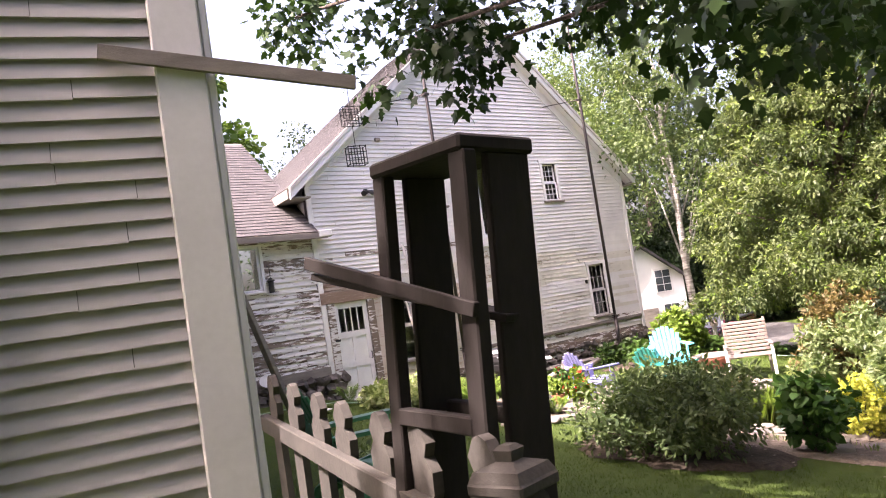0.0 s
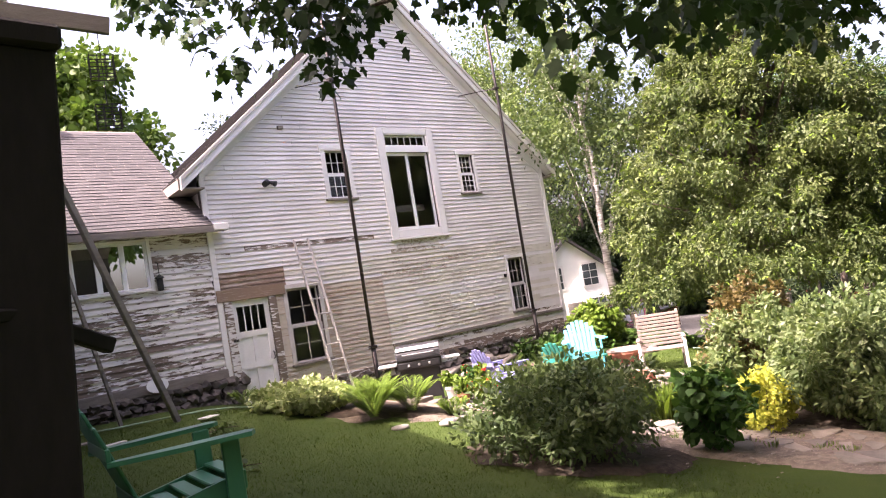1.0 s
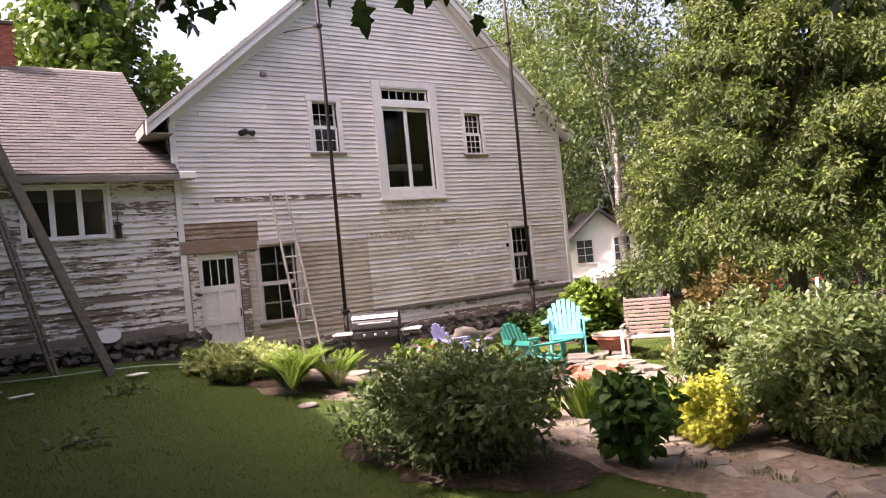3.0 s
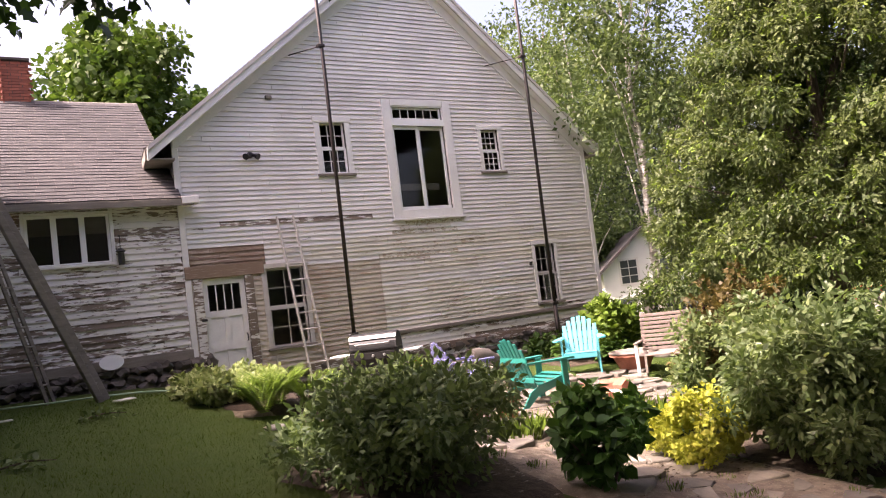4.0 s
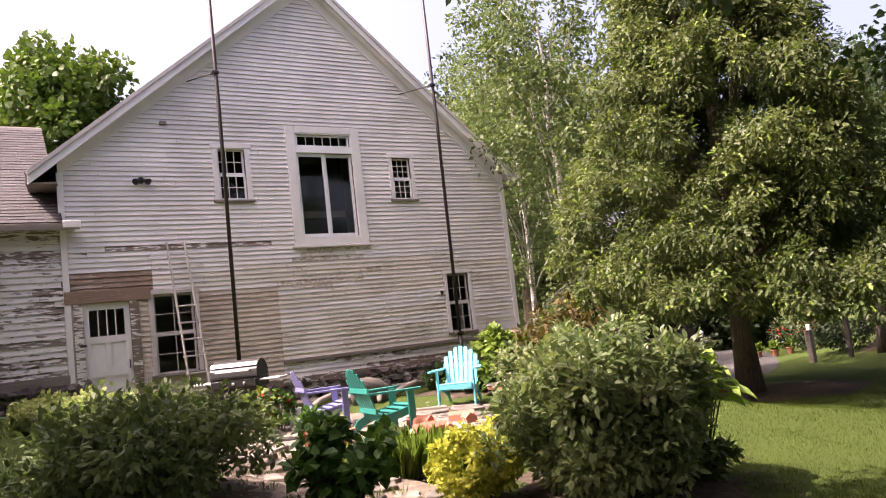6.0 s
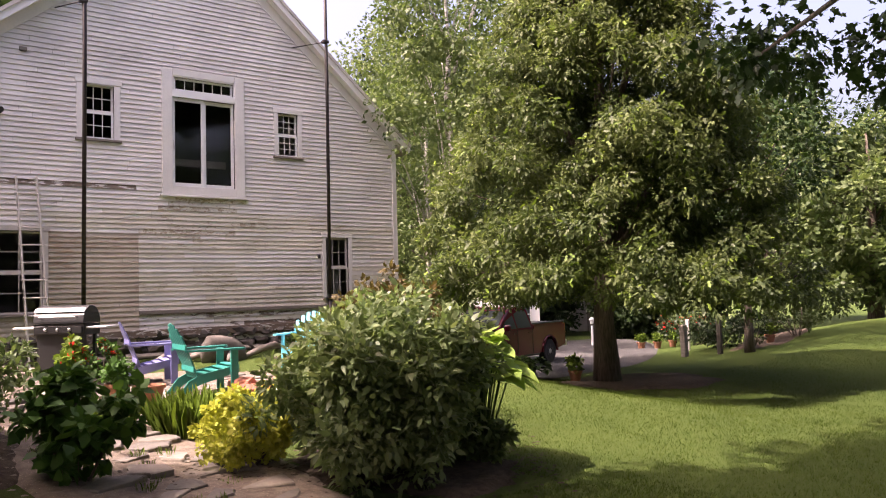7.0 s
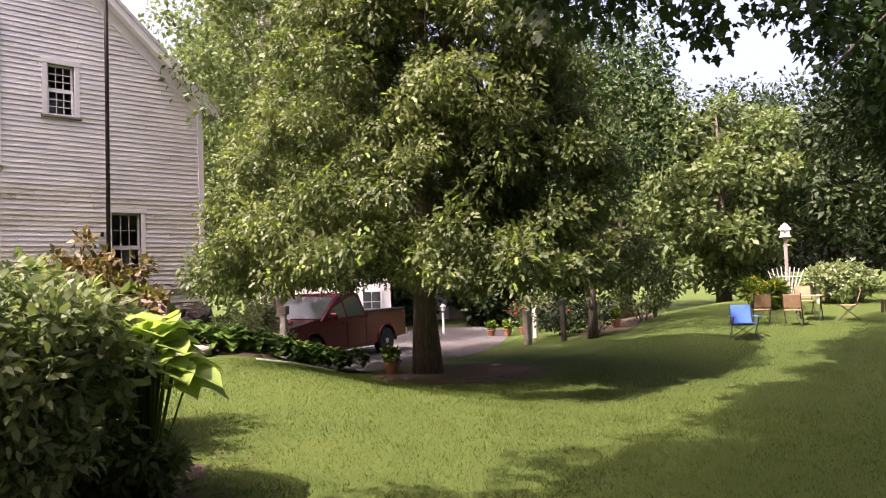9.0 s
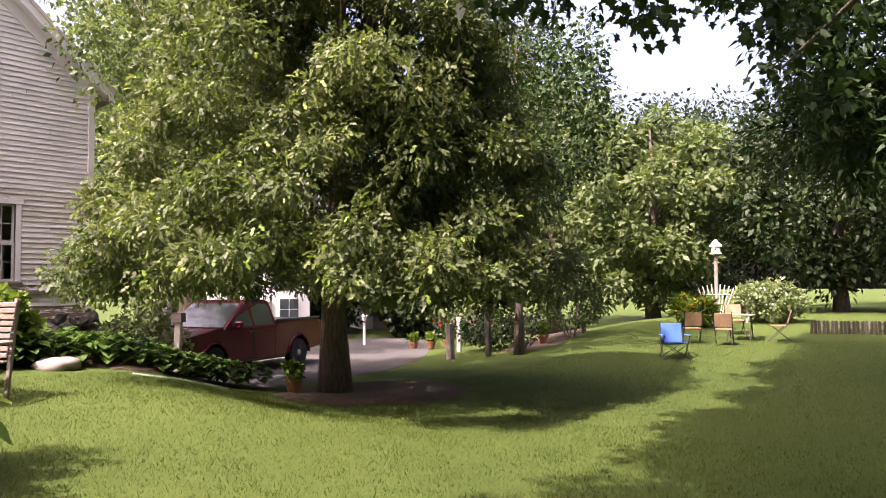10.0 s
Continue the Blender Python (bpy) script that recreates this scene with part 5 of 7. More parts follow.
def blade_clump(name, label, x, y, count, length, spread_r, leaf, seed, category="iris"):
    rng = np.random.default_rng(seed)
    c = thing(name, on(x, y), label, category)
    a = rng.random(count) * 2 * math.pi
    r = spread_r * np.sqrt(rng.random(count))
    pos = np.stack([r * np.cos(a), r * np.sin(a), np.zeros(count)], 1)
    head = np.stack([np.cos(a) * 0.3, np.sin(a) * 0.3, np.ones(count)], 1) + rng.normal(size=(count, 3)) * 0.12
    shape = np.array([(-0.010, 0, 0), (0.010, 0, 0), (0.008, 0.6, 0.03), (0, 1, -0.12), (-0.008, 0.6, 0.03)])
    part("foliage", leaf_mesh("foliage", pos, head, rng.normal(size=(count, 3)), length * (0.6 + 0.5 * rng.random(count)), shape, leaf), None, c)
    return c


blade_clump("iris_clump", "clump of narrow green iris leaves beside the path", 9.5, 4.9, 900, 0.55, 0.45, MAT["fern_leaf"], 140)
blade_clump("iris_clump", "clump of narrow green iris leaves beside the path", 10.0, 4.6, 600, 0.48, 0.38, MAT["fern_leaf"], 141)
blade_clump("iris_clump", "clump of narrow green leaves beside the path", 8.6, 5.4, 180, 0.35, 0.3, MAT["fern_leaf"], 142)


def hosta(name, label, x, y, count, leaf_len, material, seed, height=0.35, wide=0.55, drop=0.75):
    """A mound of broad ribbed leaves, each a folded, curling blade."""
    rng = random.Random(seed)
    h = thing(name, on(x, y), label, "hosta")
    for k in range(count):
        a = 2 * math.pi * (k * 0.381 + 0.1 * rng.random())
        tier = k / count
        L = leaf_len * rng.uniform(0.8, 1.15)
        r0, z0 = leaf_len * wide * tier + 0.03, height * (1.05 - drop * tier)
        bm = bmesh.new()
        rows = []
        for i in range(6):
            s = i / 5
            w = L * 0.42 * math.sin(math.pi * min(1, 0.12 + s * 0.88)) ** 0.8
            d = r0 + L * s * (0.92 if tier > 0.3 else 0.6)
            z = z0 + L * (0.25 * s - 0.34 * s * s * (0.5 + tier))
            rows.append([bm.verts.new((d * math.cos(a) - e * w * math.sin(a), d * math.sin(a) + e * w * math.cos(a), z + abs(e) * w * 0.38 + rng.uniform(-0.01, 0.01))) for e in (-1, -0.5, 0, 0.5, 1)])
        for p, q in zip(rows, rows[1:]):
            for i in range(4):
                bm.faces.new((p[i], p[i + 1], q[i + 1], q[i]))
        part("leaf", bm, material, h, smooth=True)
        if leaf_len > 0.3:
            part("stalk", tube(bmesh.new(), [(0, 0, -0.02), (r0 * 0.7 * math.cos(a), r0 * 0.7 * math.sin(a), z0 * 0.7), (r0 * math.cos(a), r0 * math.sin(a), z0)], 0.009, 5), MAT["hosta_leaf"], h)
    return h


hosta("giant_hosta", "giant lime-green hosta with broad ribbed leaves", 11.5, 2.15, 40, 0.40, MAT["lime_hosta"], 150, 1.24, 0.62, 0.40)
# Added leaf mass that hides the stalks and fills the shade below.
shrub("hosta_undergrowth", "dark leaf mass added for the shade below the giant hosta", 11.42, 2.2, 0.4, 0.66, MAT["dark_shrub"], 0.1, LANCE, 34, 60, 155, 6)
kinds = [hosta("bed_hosta", "green hosta mound in the shady bed", 14.2, 9.2, 26, 0.25, MAT["hosta_leaf"], 151, 0.40), hosta("bed_hosta", "green hosta mound in the shady bed", 15.0, 9.35, 24, 0.28, MAT["hosta_leaf"], 152, 0.43)]
for h in kinds:
    tagged(h, group="hostas of the bed")
rr = random.Random(153)
for k in range(34):
    row, col = divmod(k, 12)
    x = 13.9 + col * 0.46 + rr.uniform(-0.12, 0.12)
    y = 9.25 + row * 0.62 + rr.uniform(-0.12, 0.12) - 0.02 * (col - 6)
    copy_thing(kinds[k % 2], on(x, y, rr.uniform(0, 360)))


# ---- stones underfoot ----
def clip_half(poly, px, py, nx, ny):
    """Keeps the side of the line through (px, py) away from the normal."""
    out = []
    for k, a in enumerate(poly):
        b = poly[(k + 1) % len(poly)]
        da, db = (a[0] - px) * nx + (a[1] - py) * ny, (b[0] - px) * nx + (b[1] - py) * ny
        if da <= 0:
            out.append(a)
        if da * db < 0:
            s = da / (da - db)
            out.append((a[0] + (b[0] - a[0]) * s, a[1] + (b[1] - a[1]) * s))
    return out


def flagstones():
    """Crazy paving: each stone is its own flat, uneven slab with narrow joints."""
    rng = random.Random(160)
    base = thing("flagstone_path", pose(0, 0, 0), "path of uneven tan flagstones", "path", kind="structure")
    line = ((7.6, 6.3), (8.4, 5.0), (8.8, 3.6), (8.75, 2.0), (9.3, 0.5), (10.2, -0.9))
    strips = list(zip(line, line[1:], (0.7, 0.7, 0.75, 0.8, 0.75))) + [((8.2, 7.2), (11.8, 6.9), 1.0), ((9.0, 8.5), (12.8, 8.1), 0.8), ((8.3, 9.0), (9.6, 8.9), 0.6)]

    def inside(x, y):
        for (ax, ay), (bx, by), w in strips:
            t = max(0, min(1, ((x - ax) * (bx - ax) + (y - ay) * (by - ay)) / ((bx - ax) ** 2 + (by - ay) ** 2)))
            if math.hypot(x - ax - t * (bx - ax), y - ay - t * (by - ay)) < w:
                return True
        return False
    step = 0.46
    seeds = [(6.5 + i * step + rng.uniform(-0.24, 0.24) + (step / 2 if j % 2 else 0), -1.8 + j * step * 0.9 + rng.uniform(-0.22, 0.22)) for i in range(16) for j in range(28)]
    for sx, sy in seeds:
        if not inside(sx, sy) or rng.random() < 0.05:
            continue
        cell = [(-0.5, -0.5), (0.5, -0.5), (0.5, 0.5), (-0.5, 0.5)]
        for qx, qy in seeds:
            d = math.hypot(qx - sx, qy - sy)
            if 0 < d < 1.2:
                cell = clip_half(cell, (qx - sx) / 2 - (qx - sx) / d * 0.02, (qy - sy) / 2 - (qy - sy) / d * 0.02, (qx - sx) / d, (qy - sy) / d)
        k = rng.uniform(0.87, 0.99)
        fine = []
        for i, (u, v) in enumerate(cell):
            p, q = cell[(i + 1) % len(cell)]
            for s in (0.0, 0.33, 0.67):
                fine.append((u + (p - u) * s, v + (q - v) * s))
        cell = [(u * k + rng.uniform(-0.016, 0.016), v * k + rng.uniform(-0.016, 0.016)) for u, v in fine]
        n = len(cell)
        if n < 3:
            continue
        bm = bmesh.new()
        low = [bm.verts.new((u, v, -0.06)) for u, v in cell]
        mid = [bm.verts.new((u, v, 0.008)) for u, v in cell]
        top = [bm.verts.new((u * 0.94, v * 0.94, 0.02 + rng.uniform(-0.004, 0.004))) for u, v in cell]
        bm.faces.new(top)
        for i in range(n):
            bm.faces.new((low[i], low[(i + 1) % n], mid[(i + 1) % n], mid[i]))
            bm.faces.new((mid[i], mid[(i + 1) % n], top[(i + 1) % n], top[i]))
        ob = part("flagstone", bm, MAT["flag"], base)
        ob.matrix_basis = pose(sx, sy, ground_z(sx, sy) + 0.043 + rng.uniform(-0.005, 0.008), rng.uniform(-1, 1), rng.uniform(-1, 1), 0)


flagstones()
rr = random.Random(170)
for k, (x, y, s) in enumerate(((6.0, 6.8, 0.1), (6.6, 6.5, 0.12), (7.0, 10.9, 0.14), (15.3, 9.0, 0.3), (7.2, 5.6, 0.14), (10.9, 5.2, 0.15), (8.3, 5.9, 0.13))):
    single("edging_stone", rock(bmesh.new(), (0, 0, s * 0.2), (s * rr.uniform(1, 1.5), s, s * 0.42), 171 + k), MAT["rock"], "grey-tan fieldstone edging the garden bed", "stone", "edging stones", m=on(x, y, rr.uniform(0, 180)), smooth=True)
single("boulder", rock(bmesh.new(), (0, 0, 0.15), (0.62, 0.2, 0.36), 185), MAT["stone"], "mossy grey boulder leaning by the barn", "boulder", m=on(12.1, 11.3, 20) @ pose(0, 0, 0, 18, 24, 0), smooth=True)
for k, (x, y, s, t) in enumerate(((12.6, 12.75, 1.5, 4), (14.3, 12.6, 1.8, -6), (9.9, 12.8, 1.2, 8), (11.2, 12.3, 1.3, -12))):
    single("scrap_board", boxm((0, 0, 0.1), (s, 0.2, 0.05), None, 0.008), MAT["greywood"], "old grey board lying along the barn foot", "board", "boards by the barn", m=on(x, y, t) @ pose(0, 0, 0.03, 14, 0, 0))
for k, (x, y, t) in enumerate(((11.3, 11.6, 20), (11.9, 11.4, -30), (12.4, 11.2, 55), (13.2, 11.5, 10))):
    single("driftwood", tube(bmesh.new(), [(-0.5, 0, 0.05), (-0.15, 0.06, 0.16), (0.2, -0.03, 0.26), (0.5, 0.05, 0.2)], [0.05, 0.08, 0.06, 0.02], 7), MAT["greywood"], "bleached twisted driftwood branch", "branch", "driftwood by the barn", m=on(x, y, t), smooth=True)


def pebbles(name, label, x0, y0, x1, y1, wide, count, seed, material):
    """Loose small stones and chips scattered on the bare ground, joined."""
    rng = random.Random(seed)
    verts, faces = [], []
    for _ in range(count):
        s, t = rng.random(), rng.gauss(0, 0.35) * wide
        d = math.hypot(x1 - x0, y1 - y0)
        x, y = x0 + (x1 - x0) * s - (y1 - y0) / d * t, y0 + (y1 - y0) * s + (x1 - x0) / d * t
        k, z, a = rng.uniform(0.012, 0.04), ground_z(x, y) + 0.055, rng.random() * 6.28
        i = len(verts)
        verts += [(x + k * math.cos(a + j * 1.57), y + k * 0.7 * math.sin(a + j * 1.57), z + rng.uniform(-0.004, 0.004)) for j in range(4)] + [(x, y, z + k * 0.25)]
        faces += [(i + j, i + (j + 1) % 4, i + 4) for j in range(4)]
    me = bpy.data.meshes.new(name)
    me.from_pydata(verts, [], faces)
    me.materials.append(material)
    tagged(new(name, me), label, "gravel", kind="stuff")


pebbles("path_pebbles", "small tan stones and chips on the path", 7.0, 5.2, 9.4, 0.6, 1.5, 420, 161, MAT["flag"])
pebbles("patio_pebbles", "small pale stones on the patio dirt", 8.2, 8.0, 12.4, 7.0, 2.6, 900, 162, MAT["rock"])
pebbles("bark_chips", "brown bark chips under the shrubs", 9.0, 3.6, 12.0, 1.6, 1.8, 900, 163, MAT["soil"])


rr = random.Random(164)
for k in range(26):
    s = rr.random()
    x, y = 7.9 + 1.1 * s + rr.uniform(-0.7, 0.7), 5.4 - 4.6 * s + rr.uniform(-0.3, 0.3)
    tuft = blade_clump("grass_tuft", "small tuft of grass between the flagstones", x, y, rr.randint(14, 34), rr.uniform(0.05, 0.11), rr.uniform(0.05, 0.12), MAT["fern_leaf"], 165 + k, "grass")
    tuft.matrix_world = on(x, y, 0, 0.04)
    tagged(tuft, group="tufts on the path")


# ---- Adirondack chairs ----
def adirondack(name, label, m, material, group="garden chairs", scale=1.0):
    """Slatted garden chair that faces +y."""
    c = thing(name, m @ Matrix.Scale(scale, 4), label, "chair", group)
    for k in range(5):
        s = k / 4
        part("seat_slat", boxm((0, 0.30 - 0.44 * s, 0.36 - 0.13 * s), (0.52, 0.098, 0.022), None, 0.006), material, c)
    for k in range(7):
        u = k - 3
        h = 0.76 - 0.018 * u * u
        part("back_slat", boxm((0, 0, h / 2), (0.07, 0.02, h), pose(u * 0.072, -0.17, 0.22, 22, u * 1.6, 0), 0.007), material, c)
    for z, y, w in ((0.34, -0.235, 0.56), (0.62, -0.345, 0.62)):
        part("back_rail", boxm((0, y, z), (w, 0.025, 0.07), None, 0.005), material, c)
    for sx in (-1, 1):
        arm = bmesh.new()
        slab(arm, [(sx * 0.27, -0.34), (sx * 0.31, 0.36), (sx * 0.36, 0.40), (sx * 0.43, 0.36), (sx * 0.41, 0.0), (sx * 0.33, -0.36)], 0.565, 0.59)
        part("armrest", arm, material, c)
        part("front_leg", boxm((sx * 0.30, 0.27, 0.28), (0.03, 0.10, 0.57), None, 0.006), material, c)
        leg = bmesh.new()
        slab(leg, [(0.34, 0.27), (0.34, 0.37), (-0.16, 0.27), (-0.30, 0.20), (-0.46, 0.0), (-0.37, 0.0), (-0.2, 0.13), (-0.08, 0.17)], sx * 0.262 - 0.013, sx * 0.262 + 0.013, "x")
        part("rear_leg", leg, material, c)
    part("front_apron", boxm((0, 0.335, 0.32), (0.54, 0.022, 0.09), None, 0.005), material, c)
    return c


adirondack("adirondack_chair", "turquoise plastic Adirondack chair on the patio", on(12.85, 8.85, 136, 0.04), MAT["turq"], scale=1.14)
adirondack("adirondack_chair", "teal green plastic Adirondack chair on the patio", on(10.4, 7.2, -93, 0.07), MAT["teal"], scale=1.14)
adirondack("adirondack_chair", "lavender plastic Adirondack chair on the patio", on(10.05, 8.75, -98, 0.06), MAT["purple"], scale=1.08)
adirondack("adirondack_chair", "forest green Adirondack chair on the shaded lawn", on(1.36, 3.1, -99, 0.02), MAT["green"], scale=1.12)


# ---- the grill and the pots ----
def grill():
    g = thing("gas_grill", on(9.0, 9.85, -40, 0.03), "black gas grill with side shelves and a steel-edged lid", "grill")
    for sx in (-1, 1):
        for sy in (-1, 1):
            part("leg", boxm((sx * 0.36, sy * 0.2, 0.36), (0.05, 0.05, 0.72), None, 0.005), MAT["black"], g)
        part("side_shelf", boxm((sx * 0.62, 0, 0.80), (0.36, 0.44, 0.035), None, 0.008), MAT["galv"], g, "pale grey side shelf")
    part("cabinet_panel", boxm((0, -0.22, 0.40), (0.68, 0.02, 0.56), None, 0.004), MAT["black"], g)
    part("bottom_shelf", boxm((0, 0, 0.12), (0.72, 0.44, 0.03)), MAT["black"], g)
    body = bmesh.new()
    slab(body, [(-0.24, 0.68), (0.26, 0.68), (0.28, 0.86), (-0.26, 0.86)], -0.42, 0.42, "x")
    part("firebox", body, MAT["black"], g)
    lid = bmesh.new()
    prof = [(-0.27, 0.87)] + [(-0.27 * math.cos(a), 0.90 + 0.26 * math.sin(a)) for a in [math.pi * k / 8 for k in range(9)]] + [(0.27, 0.87)]
    slab(lid, prof, -0.42, 0.42, "x")
    part("lid", lid, MAT["black"], g)
    part("lid_trim", boxm((0, 0, 0), (0.84, 0.012, 0.075), pose(0, -0.215, 1.085, -34, 0, 0), 0.004), MAT["galv"], g, "bright steel strip across the lid")
    part("lid_handle", tube(bmesh.new(), [(-0.3, -0.26, 0.98), (-0.3, -0.31, 0.98), (0.3, -0.31, 0.98), (0.3, -0.26, 0.98)], 0.012), MAT["steel"], g)
    part("control_panel", boxm((0, -0.265, 0.77), (0.8, 0.03, 0.12), None, 0.005), MAT["black"], g)
    for k in range(3):
        part("knob", lathe(bmesh.new(), [(0.025, 0), (0.025, 0.03), (0.018, 0.035)], 10, pose(-0.2 + 0.2 * k, -0.28, 0.77, 90, 0, 0)), MAT["steel"], g)


grill()


def pot(name, label, x, y, r, h, material, plant=None, seed=1, lift=0.04):
    p = thing(name, on(x, y, 0, lift), label, "plant pot", "patio pots")
    part("pot_body", lathe(bmesh.new(), [(r * 0.68, 0), (r * 0.95, h * 0.82), (r * 1.08, h * 0.84), (r * 1.08, h), (r * 0.92, h), (r * 0.86, h * 0.86)], 22), material, p, smooth=False)
    part("potting_soil", lathe(bmesh.new(), [(r * 0.86, h * 0.80), (r * 0.86, h * 0.88)], 18), MAT["soil"], p)
    if plant:
        rng = np.random.default_rng(seed)
        c = crown_points(rng, (0, 0, h + r * 1.0), (r * 1.1, r * 1.1, r * 1.0), 18, 0.3)
        part("plant", clump_leaves("plant", rng, c, np.full(len(c), r * 0.4), 16, r * 0.55, ROUND, plant, 0.1, 0.7), None, p)
    return p


pot("terracotta_pot", "terracotta pot with a green plant", 9.1, 6.95, 0.16, 0.26, MAT["terra"], MAT["big_leaf"], 191)
pot("terracotta_pot", "dark terracotta pot on the patio", 9.45, 6.75, 0.2, 0.28, MAT["terra"], None, 192)
pot("terracotta_pot", "small terracotta pot by the grill", 8.85, 8.55, 0.12, 0.2, MAT["terra"], MAT["fern_leaf"], 193)
pot("metal_planter", "pale metal planter with a plant beside the grill", 8.95, 8.95, 0.13, 0.32, MAT["galv"], MAT["fern_leaf"], 194)
pot("barrel_planter", "wide wooden half-barrel planter with dark soil", 13.65, 8.3, 0.42, 0.30, MAT["redlog"], None, 195)
single("planter_rim", lathe(bmesh.new(), [(0.45, 0), (0.47, 0.02), (0.45, 0.04), (0.42, 0.02)], 26), MAT["benchwood"], "pale rope ring on the half-barrel", "rim", m=on(13.65, 8.3, 0, 0.335))
single("bucket", lathe(bmesh.new(), [(0.13, 0), (0.16, 0.3), (0.17, 0.3), (0.17, 0.32), (0.14, 0.32), (0.12, 0.05)], 18), MAT["galv"], "pale metal bucket beside the grill", "bucket", m=on(9.8, 9.6, 0, 0.03))
for k in range(11):
    a = rr.uniform(0, 180)
    x, y = 11.0 + rr.uniform(-0.35, 0.45), 6.5 + rr.uniform(-0.3, 0.3)
    bm = bmesh.new()
    slab(bm, [(-0.09, 0), (0.08, 0.0), (0.10, 0.08), (0.02, 0.15), (-0.07, 0.1)], -0.2, 0.2, "y")
    single("firewood_log", bm, MAT["redlog"] if k % 3 else MAT["paper"], "split reddish firewood log in a loose heap", "firewood", "firewood heap", m=on(x, y, a, 0.05 + 0.07 * (k % 3)))


def bench():
    b = thing("garden_bench", on(13.4, 7.25, -56), "weathered slatted garden bench with a tall back", "bench")
    for k in range(9):
        part("back_slat", boxm((0, 0.26 + 0.02 * k, 0.50 + 0.075 * k), (0.9, 0.025, 0.055), None, 0.005), MAT["benchwood"], b)
    for k in range(5):
        part("seat_slat", boxm((0, -0.22 + 0.1 * k, 0.43), (0.98, 0.085, 0.025), None, 0.005), MAT["benchwood"], b)
    for sx in (-1, 1):
        part("back_post", boxm((0, 0, 0.58), (0.05, 0.05, 1.2), pose(sx * 0.42, 0.30, 0, -8, 0, 0), 0.006), MAT["benchwood"], b)
        part("front_leg", boxm((sx * 0.46, -0.24, 0.32), (0.06, 0.06, 0.64), None, 0.006), MAT["white"], b)
        part("armrest", boxm((sx * 0.46, 0.0, 0.65), (0.07, 0.6, 0.03), None, 0.006), MAT["benchwood"], b)


bench()


# ---- poles, ladders, fixtures on the buildings ----
def tall_pole(x, y):
    p = thing("tall_pole", on(x, y), "tall black metal pole standing against the barn", "pole", "poles by the barn")
    part("lower_tube", tube(bmesh.new(), [(0, 0, -0.1), (0, 0, 1.2)], 0.055, 12), MAT["polemetal"], p, smooth=True)
    part("upper_tube", tube(bmesh.new(), [(0, 0, 1.0), (0.03, 0.0, 6.5), (0.0, 0, 13.5)], [0.042, 0.04, 0.035], 12), MAT["polemetal"], p, smooth=True)
    for z in (1.2, 7.4):
        part("clamp", boxm((0, 0, z), (0.16, 0.13, 0.07), None, 0.01), MAT["polemetal"], p)
    part("clamp_bolt", tube(bmesh.new(), [(-0.14, 0, 1.2), (0.14, 0, 1.2)], 0.012, 6), MAT["steel"], p)
    part("wall_stay", tube(bmesh.new(), [(0, 0, 7.4), (-0.35, 13.26 - y, 7.5)], 0.012, 6), MAT["polemetal"], p)


tall_pole(9.74, 12.3)
tall_pole(15.12, 12.15)


def ladder(name, label, foot, top, across, half, n, material, w=0.045, d=0.085):
    foot, top, across = Vector(foot), Vector(top), Vector(across).normalized()
    l = thing(name, Matrix.Translation(foot), label, "ladder")
    run = top - foot
    for s in (-1, 1):
        part("rail", bar(bmesh.new(), across * half * s, run + across * half * 0.92 * s, w, d), material, l)
    for k in range(1, n):
        c = run * (k / n)
        part("rung", tube(bmesh.new(), [c - across * (half + 0.035), c + across * (half + 0.035)], 0.017, 6), material, l)
    return l


ladder("extension_ladder", "long weathered wooden ladder leaning on the house", (4.72, 11.35, 0.05), (2.3, 9.85, 5.9), (0.33, 0.94, 0), 0.2, 19, MAT["greywood"], 0.075, 0.12)
ladder("wooden_ladder", "thin grey wooden ladder leaning on the house", (4.0, 12.0, 0.10), (2.75, 11.0, 5.0), (0.33, 0.94, 0), 0.18, 15, MAT["greywood"], 0.035, 0.07)
ladder("straight_ladder", "pale grey wooden ladder leaning on the barn wall", (9.02, 12.45, ground_z(9.02, 12.45)), (8.86, 13.2, 3.2), (1, 0, 0), 0.2, 11, MAT["paleladder"], 0.03, 0.06)


def floodlight():
    f = thing("floodlight", front @ pose(8.26, -0.02, 4.55), "black twin floodlight on the barn wall", "lamp")
    part("mount", lathe(bmesh.new(), [(0.07, 0), (0.07, 0.03), (0.04, 0.05)], 14, pose(0, 0, 0, 90, 0, 0)), MAT["black"], f)
    for sx in (-1, 1):
        part("lamp_head", lathe(bmesh.new(), [(0.03, 0), (0.045, 0.06), (0.07, 0.15), (0.062, 0.15)], 14, pose(sx * 0.05, -0.05, 0.0, 115, 0, sx * 40)), MAT["black"], f)


floodlight()
single("vent_box", boxm((0, -0.04, 0), (0.14, 0.08, 0.08), None, 0.01), MAT["greywood"], "small grey vent box on the barn gable", "vent", m=front @ pose(8.80, -0.02, 5.82))
single("switch_box", boxm((0, -0.03, 0), (0.06, 0.06, 0.1), None, 0.006), MAT["black"], "small black switch box beside the barn window", "box", m=front @ pose(15.42, -0.02, 1.62))


def wall_lantern():
    l = thing("bird_feeder", front @ pose(5.5, -0.12, 2.42), "dark tube feeder hanging on the annex wall", "feeder")
    part("tube", lathe(bmesh.new(), [(0.055, 0), (0.06, 0.02), (0.06, 0.24), (0.1, 0.26), (0.02, 0.32)], 12), MAT["black"], l)
    part("hanger", tube(bmesh.new(), [(0, 0, 0.3), (0, 0, 0.55), (0, 0.1, 0.6)], 0.008, 5), MAT["black"], l)


